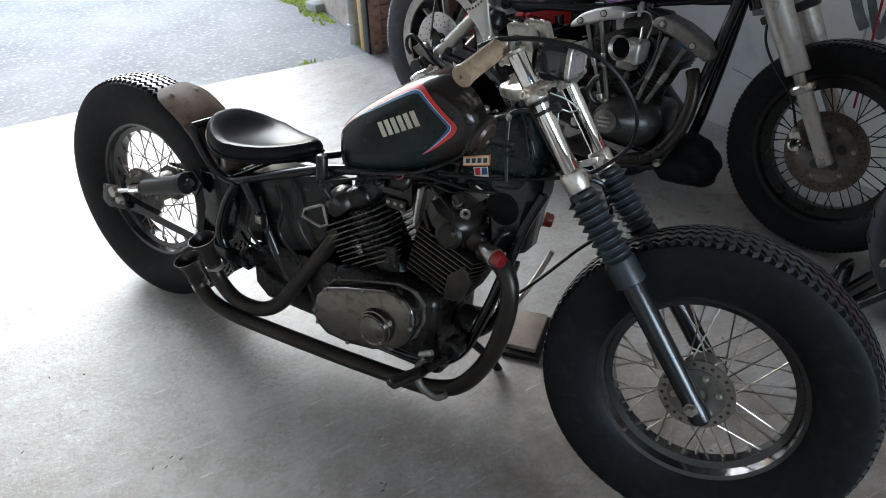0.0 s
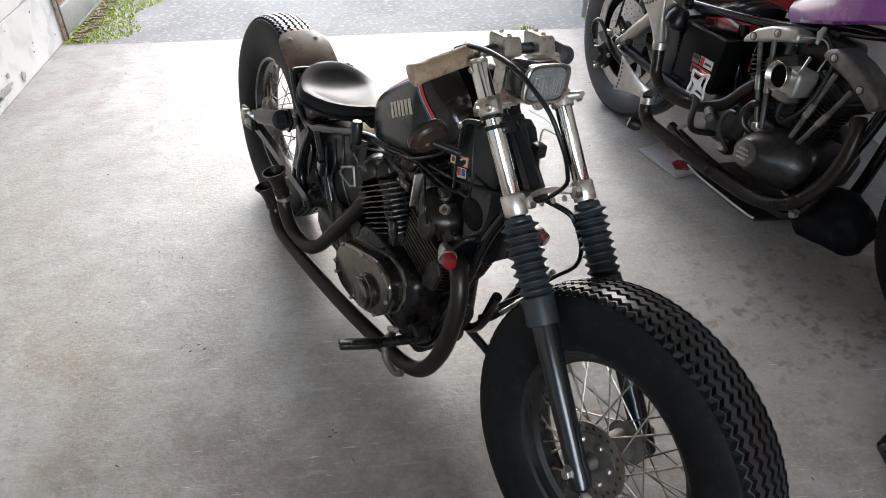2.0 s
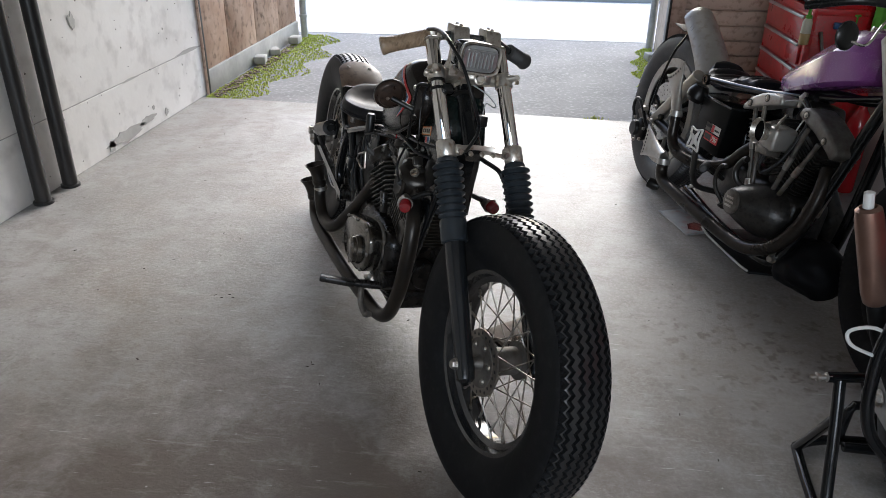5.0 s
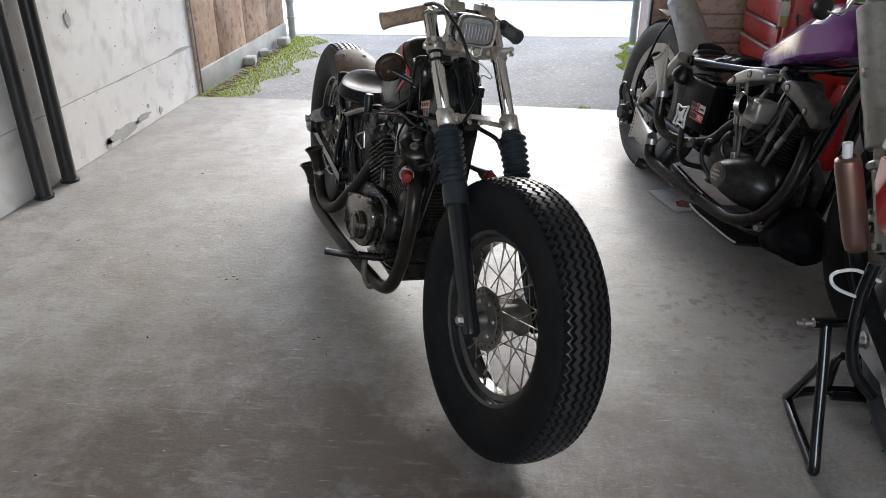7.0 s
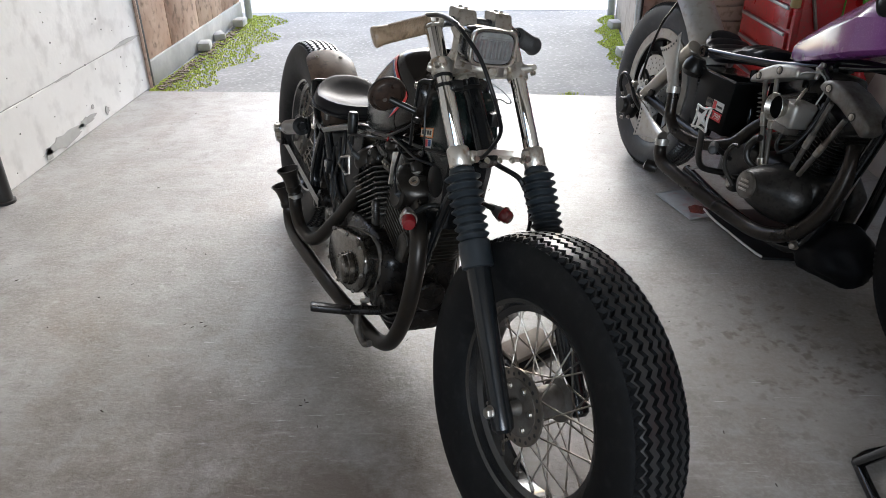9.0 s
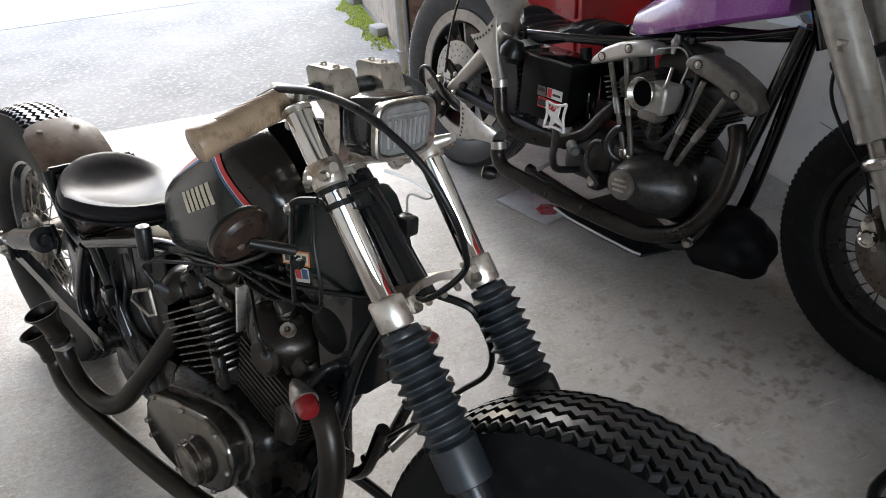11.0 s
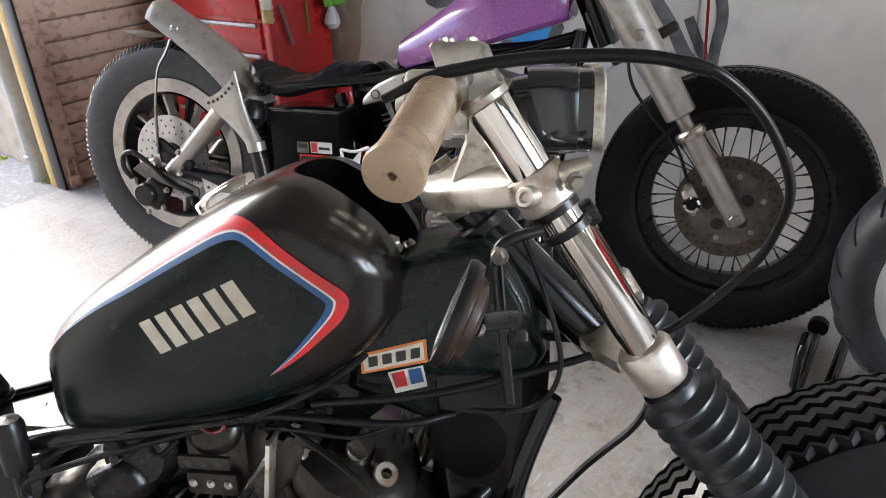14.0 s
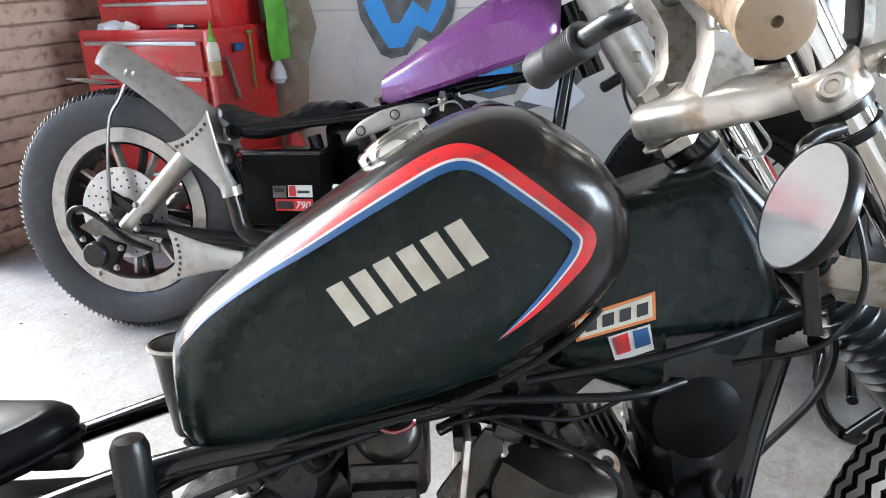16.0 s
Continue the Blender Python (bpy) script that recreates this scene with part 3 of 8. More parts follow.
# unseen back wall, its wide opening assumed so that fill light enters behind the camera
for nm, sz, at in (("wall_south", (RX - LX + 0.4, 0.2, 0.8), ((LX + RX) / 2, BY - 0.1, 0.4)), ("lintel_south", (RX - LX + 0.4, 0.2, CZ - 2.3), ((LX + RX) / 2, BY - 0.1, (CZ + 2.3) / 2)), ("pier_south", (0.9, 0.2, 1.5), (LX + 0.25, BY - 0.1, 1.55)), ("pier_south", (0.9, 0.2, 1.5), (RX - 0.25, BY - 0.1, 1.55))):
    solid(nm, box(sz, at), M["dark_back_wall"], "unseen back wall, darkened to bounce less light", "wall", "structure", smooth=False)
solid("ceiling", box((RX - LX + 0.4, 3.8 - BY + 0.3, 0.2), ((LX + RX) / 2, (3.8 + BY) / 2, CZ + 0.1)), M["ceiling"], "unseen ceiling, darkened to bounce less light", "ceiling", "structure", smooth=False)
solid("ground", box((200, 200, 0.3), (0, 0, -0.195)), M["asphalt"], "rough pale grey asphalt yard", "ground", "structure", smooth=False)

# spalled patches and pits of the west wall
rnd = random.Random(7)


def blot(cy, cz, ry, rz, n=18, wob=0.35):
    return [(cy + ry * math.cos(2 * math.pi * k / n) * (1 + rnd.uniform(-wob, wob)), cz + rz * math.sin(2 * math.pi * k / n) * (1 + rnd.uniform(-wob, wob))) for k in range(n)]


ON_WEST = Matrix(((0, 0, 1, LX + 0.0035), (1, 0, 0, 0), (0, 1, 0, 0), (0, 0, 0, 1)))
ON_EAST = Matrix(((0, 0, -1, RX - 0.0045), (1, 0, 0, 0), (0, 1, 0, 0), (0, 0, 0, 1)))
for nm, cy, cz, ry, rz in (("spall", 2.62, 0.055, 0.20, 0.035), ("spall", 2.43, 0.04, 0.035, 0.028), ("spall", 2.86, 0.07, 0.10, 0.022), ("spall", 3.10, 0.05, 0.025, 0.022), ("pit", 2.295, 0.742, 0.028, 0.034), ("pit", 3.083, 0.762, 0.028, 0.03), ("pit", 2.95, 0.12, 0.015, 0.012), ("spall", 3.52, 0.352, 0.16, 0.012), ("spall", 2.75, 0.343, 0.10, 0.006)):
    solid("wall_" + nm, prism(blot(cy, cz, ry, rz), 0.003, ON_WEST), M["plinth"], "rough broken patch in the concrete wall", "wall patch", "structure", smooth=False)
pits = bmesh.new()
for k in range(70):
    y, z, r = rnd.uniform(1.0, 3.7), rnd.uniform(0.03, 1.3), rnd.uniform(0.002, 0.0055)
    prism([(y + r * math.cos(a) * rnd.uniform(0.7, 1.3), z + r * math.sin(a) * rnd.uniform(0.7, 1.3)) for a in [k2 * math.pi / 4 for k2 in range(8)]], 0.0022, ON_WEST, bm=pits)
solid("wall_pits", pits, M["stain"], "small dark air holes in the concrete wall", "wall pits", "stuff", smooth=False)
for y in (1.722, 1.945):
    solid("standpipe", lathe([(0, 0.046), (0.012, 0.046), (0.014, 0.036), (CZ, 0.036)], (LX + 0.042, y, 0.0), (0, 0, 1), 24), M["post_black"], "black painted steel standpipe against the concrete wall", "pipe", group="standpipes along the wall")
solid("trim_west", box((0.05, 0.035, CZ), (LX - 0.005, 3.757, CZ / 2), 0.004), M["post_black"], "dark rusty steel angle edging the door opening", "door trim", "structure")
solid("door_track", box((0.02, 0.012, CZ), (LX + 0.012, 3.735, CZ / 2), 0.003), M["shutter"], "thin brown door track", "door track", "structure")

# floor stains and litter
db = bmesh.new()
for k in range(60):
    x, y = rnd.uniform(-1.9, 1.2), rnd.uniform(-0.9, 3.3)
    L, w = rnd.uniform(0.003, 0.012), rnd.uniform(0.001, 0.003)
    box((L, w, 0.0018), (x, y, 0.0012), 0.0, Matrix.Rotation(rnd.uniform(0, 3.1), 3, 'Z') @ Matrix.Rotation(rnd.uniform(-0.1, 0.1), 3, 'Y'), db)
for x, y in ((-0.545, 0.622), (-0.553, 0.632), (-0.56, 0.61), (-1.193, 1.515), (-1.297, 1.249), (0.573, 0.521), (0.643, 0.341), (-0.99, 0.985), (-0.97, 1.01), (-0.95, 0.99), (-1.02, 1.0)):
    box((0.010, 0.003, 0.002), (x, y, 0.0015), 0.001, Matrix.Rotation(rnd.uniform(0, 3.1), 3, 'Z'), db)
solid("floor_litter", db, M["debris"], "scattered splinters and leaf bits on the floor", "litter", "stuff", smooth=False)

# the shutter at the door, slat by slat, with its stile and bolt
sh = solid("shutter", box((RX - 0.93, 0.03, 2.4), ((RX + 0.93) / 2, 3.515, 1.2)), M["shutter"], "brown horizontal-slatted wooden shutter door", "shutter", "structure")
slat = finish("slat", box((RX - 1.0, 0.026, 0.083), (0, 0, 0), 0.010, seg=2), M["shutter"])
for k in range(27):
    s = new("slat", slat)
    s.parent = sh
    s.location = ((RX + 0.99) / 2, 3.490, 0.050 + 0.0885 * k)
part("stile", box((0.085, 0.05, 2.4), (0.955, 3.482, 1.2), 0.006), M["shutter"], sh)
part("edge_rail", box((0.014, 0.07, 2.4), (0.908, 3.486, 1.2), 0.003), M["post_black"], sh)
lt = part("latch", box((0.050, 0.022, 0.055), (0.952, 3.448, 0.028), 0.006), M["shutter"], sh, "brown cast door bolt")
part("latch_loop", tube([(0.937, 3.447, 0.05), (0.937, 3.445, 0.12), (0.945, 3.445, 0.132), (0.962, 3.445, 0.132), (0.968, 3.445, 0.12), (0.968, 3.447, 0.05)], 0.005, 8, smooth=False), M["shutter"], lt)

# outside: the neighbour's wall on the east, boarded shed on the west
ow = solid("neighbour_wall", prism([(1.025, 3.66), (1.30, 6.22), (1.50, 6.22), (1.50, 3.66)], 2.6, Matrix.Translation((0, 0, 1.26))), M["cream_wall"], "stained cream rendered wall of the neighbouring building", "building wall", "structure", smooth=False)
solid("yellow_post", box((0.05, 0.05, 2.5), (0.965, 3.625, 1.22), 0.006), M["yellow_wall"], "ochre painted timber post beside the shutter", "post", "structure")
solid("drain_pipe", lathe([(0, 0.036), (0.10, 0.036), (0.105, 0.042), (0.125, 0.042), (0.13, 0.034), (2.5, 0.034)], (0.988, 3.83, -0.045), (0, 0, 1), 24), M["pvc_pipe"], "grey plastic drain pipe beside the neighbour wall", "drain pipe")
solid("drain_pipe", lathe([(0, 0.036), (0.6, 0.036), (0.605, 0.042), (0.625, 0.042), (0.63, 0.034), (2.5, 0.034)], (1.262, 6.26, -0.045), (0, 0, 1), 24), M["pvc_pipe"], "grey plastic drain pipe at the wall's far corner", "drain pipe")
solid("drain_pipe", lathe([(0, 0.034), (0.20, 0.034), (0.205, 0.042), (0.225, 0.042), (0.23, 0.034), (0.36, 0.034), (0.365, 0.042), (0.385, 0.042), (0.39, 0.034), (2.5, 0.034)], (-2.205, 6.22, -0.045), (0, 0, 1), 24), M["pvc_pipe"], "grey plastic drain pipe at the shed corner", "drain pipe")
shed = solid("shed_wall", box((0.25, 2.45, 2.5), (-2.42, 4.99, 1.2)), M["plinth"], "weathered brown board wall on a concrete plinth", "shed wall", "structure", smooth=False)
for k, (ya, yb) in enumerate(((3.77, 4.42), (4.425, 5.04), (5.045, 5.66), (5.665, 6.21))):
    part("board", box((0.022, yb - ya, 2.3), (-2.290, (ya + yb) / 2, 1.255), 0.003), M["wood_wall"], shed, m=pose(0.002 * (k % 3), 0, 0))
part("plinth", box((0.05, 2.45, 0.17), (-2.285, 4.99, 0.035), 0.012), M["plinth"], shed)
blk = finish("kerb_block", box((0.10, 0.15, 0.066), (0, 0, 0), 0.012), M["plinth"])
for x, y, z, r in ((-2.22, 4.93, 0.0, 0.2), (-2.18, 5.82, 0.005, 0.0), (-2.24, 5.35, -0.02, 0.5), (1.088, 4.66, -0.012, 0.12), (1.195, 5.66, -0.012, 0.15)):
    ob = new("kerb_block", blk)
    ob.matrix_world = pose(x, y, z, 0, 0, math.degrees(r))
    tagged(ob, "loose grey concrete block lying by the wall", "block", "loose blocks along the walls")


def moss_bed(name, line, width, seed, n=900):
    """Moss and weeds along a wall's foot: a low uneven bed with many small tufts."""
    r2 = random.Random(seed)
    bm = bmesh.new()
    (xa, ya), (xb, yb) = line
    for k in range(n):
        t = r2.random()
        off = r2.random() ** 2.1 * width * (0.55 + 0.75 * math.sin(3.1 * (0.12 + 0.8 * t)) + 0.25 * math.sin(23 * t))
        side = 1 if xa < 0 else -1
        x, y = xa + (xb - xa) * t + side * off, ya + (yb - ya) * t
        s = r2.uniform(0.004, 0.013)
        h = s * r2.uniform(0.2, 1.0)
        a0 = r2.uniform(0, 6.28)
        base = [bm.verts.new((x + s * math.cos(a0 + a), y + s * math.sin(a0 + a), -0.046)) for a in (0, 1.6, 3.1, 4.7)]
        tip = bm.verts.new((x + r2.uniform(-0.5, 0.5) * s, y + r2.uniform(-0.5, 0.5) * s, -0.04 + h))
        for i in range(4):
            bm.faces.new((base[i], base[(i + 1) % 4], tip))
    return solid(name, bm, M["moss"], "bright yellow-green moss and weeds at the wall's foot", "moss", "stuff")


moss_bed("moss", ((-2.24, 3.80), (-2.20, 6.35)), 0.34, 3, 4600)
moss_bed("moss", ((1.095, 4.52), (1.27, 6.2)), 0.13, 5, 2600)
moss_bed("moss", ((1.075, 4.30), (1.09, 4.52)), 0.10, 6, 130)
moss_bed("moss", ((1.03, 3.72), (1.05, 3.95)), 0.05, 8, 120)
wd = bmesh.new()
r3 = random.Random(9)
for k in range(60):
    x, y = 0.545 + r3.gauss(0, 0.035), 3.575 + r3.gauss(0, 0.010)
    s = r3.uniform(0.004, 0.010)
    a = r3.uniform(0, 6.28)
    p = Vector((x, y, -0.044))
    q = p + Vector((s * 2 * math.cos(a), s * 2 * math.sin(a), 0.046))
    w = Vector((-math.sin(a), math.cos(a), 0)) * s * 0.5
    wd.faces.new([wd.verts.new(v) for v in (p - w, p + w, q + w * 0.3, q - w * 0.3)])
solid("weed", wd, M["moss"], "small yellow-green weed in the threshold joint", "weed", "stuff")
sl = bmesh.new()
for k in range(260):
    t = rnd.random()
    x, y, s = -2.21 + abs(rnd.gauss(0, 0.05)), 3.82 + 1.9 * t, rnd.uniform(0.006, 0.02)
    box((s * 1.6, s, s * 0.5), (x, y, -0.035), 0.0, Matrix.Rotation(rnd.uniform(0, 3), 3, 'Z'), sl)
solid("leaf_litter", sl, M["soil"], "brown dead leaves along the shed plinth", "leaf litter", "stuff", smooth=False)
# pale sheet paints the brighter, sunlit ground beyond the buildings
solid("sunlit_yard", box((40, 2.9, 0.05), (0, 7.95, -0.066), 0.004), M["yard_sunlit"], "pale sheet in place of the sunlit far yard", "yard slab", "structure", smooth=False)
solid("kerb", box((40, 0.12, 0.10), (0, 9.45, -0.02), 0.01), M["plinth"], "low concrete kerb across the yard", "kerb", "structure")

# graffiti on the east wall
for m_, off, pts in (
        ("graf_black", 0.0006, [(2.135, 0.95), (2.125, 0.87), (2.045, 0.735), (2.00, 0.72), (1.93, 0.735), (1.88, 0.80), (1.825, 0.775), (1.74, 0.86), (1.70, 1.02), (1.80, 1.05), (1.84, 0.93), (1.90, 0.97), (1.97, 1.02), (2.05, 1.02)]),
        ("graf_blue", 0.0014, [(2.107, 0.93), (2.085, 0.875), (2.007, 0.758), (1.94, 0.765), (1.885, 0.845), (1.825, 0.815), (1.765, 0.905), (1.735, 1.0), (1.78, 1.02), (1.835, 0.885), (1.895, 0.93), (1.955, 0.85), (1.99, 0.85), (2.03, 0.95)]),
        ("graf_black", 0.0006, [(1.75, 0.645), (1.70, 0.60), (1.60, 0.578), (1.50, 0.60), (1.46, 0.68), (1.50, 0.78), (1.60, 0.83), (1.70, 0.80)]),
        ("graf_blue", 0.0014, [(1.705, 0.65), (1.665, 0.615), (1.60, 0.603), (1.53, 0.625), (1.505, 0.69), (1.54, 0.75), (1.61, 0.775), (1.68, 0.75)]),
        ("graf_white", 0.0006, [(1.48, 0.575), (1.30, 0.545), (1.24, 0.60), (1.30, 0.66), (1.44, 0.63)]),
        ("graf_white", 0.0006, [(1.86, 0.565), (1.72, 0.575), (1.70, 0.60), (1.78, 0.625), (1.88, 0.60)])):
    solid("graffiti", prism(pts, 0.001, Matrix.Translation((-off, 0, 0)) @ ON_EAST), M[m_], "blue and black spray-paint graffiti on the concrete wall", "graffiti", "structure", smooth=False)
for pts, w in (([(1.15, 0.80), (1.085, 0.715), (1.04, 0.64), (1.006, 0.597)], 0.022), ([(0.95, 0.86), (0.925, 0.75), (0.935, 0.66), (0.945, 0.585), (0.99, 0.66), (1.03, 0.74)], 0.018), ([(1.50, 0.55), (1.36, 0.60), (1.26, 0.68), (1.20, 0.80)], 0.02)):
    solid("graffiti", tube([(RX - 0.0028, y, z) for y, z in pts], w, 8, steps=6), M["graf_black"], "black sprayed stroke on the concrete wall", "graffiti", "structure", m=Matrix.Translation((RX, 0, 0)) @ Matrix.Diagonal((0.06, 1, 1, 1)) @ Matrix.Translation((-RX, 0, 0)))
solid("air_hose", tube([(RX - 0.012, 0.985, 1.3), (RX - 0.012, 0.975, 0.9), (RX - 0.012, 0.96, 0.585), (RX - 0.012, 0.95, 0.3)], 0.005, 8), M["red_lens"], "thin dark red air hose hanging on the wall", "hose")
crk = tube([(RX - 0.003, 1.54, 0.285), (RX - 0.003, 1.46, 0.275), (RX - 0.003, 1.38, 0.258), (RX - 0.003, 1.25, 0.25)], 0.0014, 6)
solid("wall_crack", crk, M["stain"], "hairline crack in the concrete wall", "wall crack", "structure")
solid("wall_scuff", prism(blot(1.352, 0.312, 0.022, 0.020, 14, 0.5), 0.001, ON_EAST), M["graf_black"], "small dark scuff on the concrete wall", "wall patch", "structure", smooth=False)


# a dark brown upright band on the wall
band_pts = [(2.62, 0.30), (2.66, 0.55), (2.63, 0.90), (2.64, 1.60), (2.38, 1.62), (2.33, 1.30), (2.37, 1.02), (2.33, 0.84), (2.385, 0.70), (2.40, 0.56), (2.44, 0.42), (2.50, 0.31)]
solid("wall_band", prism(band_pts, 0.001, ON_EAST), M["wall_brown"], "dark brown upright band on the concrete wall beside the tool chest", "wall patch", "structure", smooth=False)


# ---- wheels ----
def tyre_mesh(R, W, bead, grooves, zigs, amp, depth, gw, flat=0.36, serr=0, samples=4):
    """A tyre in its own frame: axle along y, centre at the origin. grooves: lateral places of the zigzag grooves; serr: notches at the shoulders."""
    bm = bmesh.new()
    n = max(zigs, 60) * samples
    half = W / 2
    H = R - bead

    def crown(u):
        t = min(1.0, abs(u) / (half * 1.0))
        return R - 0.10 * half * (t / 0.7) ** 2 if t < 0.7 else R - 0.10 * half - 0.55 * half * ((t - 0.7) / 0.3) ** 2 * 0.5

    edge = 0.78 * half
    us = []
    for g in grooves:
        us += [(g - gw, 0, 1), (g - gw * 0.45, 1, 1), (g + gw * 0.45, 1, 1), (g + gw, 0, 1)]
    us = [(-edge - 0.0045, 0.9, 1), (-edge, 0, 1)] + us + [(edge, 0, 1), (edge + 0.0045, 0.9, 1)]
    side = [(0.915, 0.125), (0.965, 0.17), (1.0, 0.30), (1.0, 0.42), (0.965, 0.58), (0.90, 0.72), (0.80, 0.86), (0.66, 0.97), (0.60, 1.0)]
    rings = []
    for k in range(n):
        a = 2 * math.pi * k / n
        ph = (k / samples) % 1.0
        tri = (4 * abs(ph - 0.5) - 1) * amp
        notch = 1.0 if serr and (k // 2) % 2 else 0.0
        row = []
        for s, d in reversed(side):
            row.append((-half * s, R - H * d - (notch * serr * 0.8 if d < 0.13 else 0)))
        for u, dep, mv in us:
            uu = u + tri * mv
            row.append((uu, crown(uu) - dep * depth - (notch * serr if abs(u) == edge else 0)))
        for s, d in side:
            row.append((half * s, R - H * d - (notch * serr * 0.8 if d < 0.13 else 0)))
        rings.append([bm.verts.new((r * math.cos(a), u, r * math.sin(a))) for u, r in row])
    m = len(rings[0])
    for k in range(n):
        p, q = rings[k], rings[(k + 1) % n]
        for j in range(m - 1):
            fc = bm.faces.new((p[j], p[j + 1], q[j + 1], q[j]))
            # slot 1: the tops of the tread ribs
            a0, a1 = j - len(side), j + 1 - len(side)
            if 0 < a0 and a1 < len(us) - 1 and us[a0][1] == 0 and us[a1][1] == 0:
                fc.material_index = 1
        bm.faces.new((p[m - 1], p[0], q[0], q[m - 1]))
    return bm


def spoked_wheel(parent, m, R, W, tyre_mat, rim_mat, spoke_mat, hub_mat, disc_mat, rim_r=0.222, n_spokes=40, disc_r=0.095, disc_y=-0.045, hub_r=0.032, holes=18, grooves=(-0.044, -0.022, 0.0, 0.022, 0.044), zigs=96, amp=0.0044, serr=0.0, rim_w=0.086, carrier_r=0.055, drop=0.032):
    """A wire wheel: the rim is the part, with tyre, hub, disc, each spoke and nipple under it. Axle along y."""
    h = rim_w / 2
    prof = [(-h, rim_r), (-h, rim_r + 0.006), (-h + 0.006, rim_r + 0.006), (-h + 0.009, rim_r - 0.006), (-h + 0.026, rim_r - 0.010), (-h + 0.032, rim_r - drop + 0.006), (h - 0.032, rim_r - drop + 0.006), (h - 0.026, rim_r - 0.010), (h - 0.009, rim_r - 0.006), (h - 0.006, rim_r + 0.006), (h, rim_r + 0.006), (h, rim_r), (h - 0.004, rim_r - 0.012), (h - 0.022, rim_r - 0.018), (h - 0.028, rim_r - drop), (-h + 0.028, rim_r - drop), (-h + 0.022, rim_r - 0.018), (-h + 0.004, rim_r - 0.012), (-h, rim_r)]
    wheel = part("wheel", lathe(prof, (0, 0, 0), (0, 1, 0), 96, caps=False), rim_mat, parent, m=m)
    part("tyre", tyre_mesh(R, W, rim_r - 0.004, grooves, zigs, amp, 0.008, 0.0050, serr=serr), tyre_mat, wheel).data.materials.append(M["tread_top"])
    hw = 0.055
    hub = lathe([(-hw - 0.02, 0.012), (-hw, 0.018), (-hw, hub_r + 0.014), (-hw + 0.008, hub_r + 0.014), (-hw + 0.014, hub_r), (hw - 0.014, hub_r), (hw - 0.008, hub_r + 0.014), (hw, hub_r + 0.014), (hw, 0.018), (hw + 0.02, 0.012)], (0, 0, 0), (0, 1, 0), 32)
    part("hub", hub, hub_mat, wheel)
    if disc_r:
        d = lathe([(-0.0025, carrier_r + 0.012), (-0.0025, disc_r), (0.0025, disc_r), (0.0025, carrier_r + 0.012), (-0.0025, carrier_r + 0.012)], (0, disc_y, 0), (0, 1, 0), 64, caps=False)
        disc = part("brake_disc", d, disc_mat, wheel)
        car = lathe([(-0.004, 0.024), (-0.004, carrier_r + 0.014), (0.002, carrier_r + 0.014), (0.002, 0.024)], (0, disc_y - 0.001, 0), (0, 1, 0), 40, caps=False)
        part("disc_carrier", car, hub_mat, disc)
        hb = bmesh.new()
        for k in range(holes):
            for ring, off in ((0.35, 0), (0.7, 0.5)):
                rr = carrier_r + 0.016 + (disc_r - carrier_r - 0.02) * ring
                t = 2 * math.pi * (k + off) / holes
                lathe([(0, 0.0001), (0.0002, 0.0042)], (rr * math.cos(t), disc_y - 0.0031, rr * math.sin(t)), (0, -1, 0), 8, hb, caps=False)
        tagged(part("hole_pattern", hb, M["dark_ink"], disc), kind="stuff")
        bb = []
        for k in range(6):
            t = 2 * math.pi * k / 6 + 0.3
            hexbolt((carrier_r * math.cos(t), disc_y - 0.005, carrier_r * math.sin(t)), (0, -1, 0), 0.006, 0.005, bb)
        for q in bb:
            part("bolt", q, M["bolt"], disc)
    for k in range(n_spokes):
        sgn = 1 if k % 2 else -1
        lead = 1 if (k // 2) % 2 else -1
        t0 = 2 * math.pi * k / n_spokes
        t1 = t0 + lead * 0.9
        rh = hub_r + 0.011
        a = Vector((rh * math.cos(t1), sgn * (hw - 0.004), rh * math.sin(t1)))
        b = Vector(((rim_r - drop + 0.002) * math.cos(t0), sgn * 0.006, (rim_r - drop + 0.002) * math.sin(t0)))
        s = rod(a, b, 0.0019, 6)
        c = b + (a - b).normalized() * 0.017
        rod(b, c, 0.0034, 6, s)
        part("spoke", s, spoke_mat, wheel)
    return wheel


RAKE = Vector((0.6025, 0, -0.798))
STEER = 0.09


def steered(lift=0.0):
    """The turn of the fork about the steering axis."""
    c = Vector((-0.36, 0, 0.769))
    return Matrix.Translation(c) @ Matrix.Rotation(STEER, 4, -RAKE) @ Matrix.Translation(-c)


ST = steered()


def sp(bm):
    if isinstance(bm, list):
        return [sp(q) for q in bm]
    bmesh.ops.transform(bm, matrix=ST, verts=bm.verts)
    return bm


def crown(bm):
    """The turn of the fork and the slight lean of its upper tubes."""
    if isinstance(bm, list):
        return [crown(q) for q in bm]
    sp(bm)
    for v in bm.verts:
        dz = v.co.z - 0.76
        if dz > 0:
            v.co.x += 0.137 * dz - 0.0126
            v.co.y += 0.002 - 0.110 * dz
        else:
            k = max(0.0, 1 + dz / 0.14)
            v.co.x -= 0.0126 * k
            v.co.y += 0.002 * k
    return bm


def leg(z, y=0.0, dx=0.0):
    """A point of the fork's line at height z."""
    return Vector((-0.312 + 0.755 * (0.769 - z) + dx, y, z))


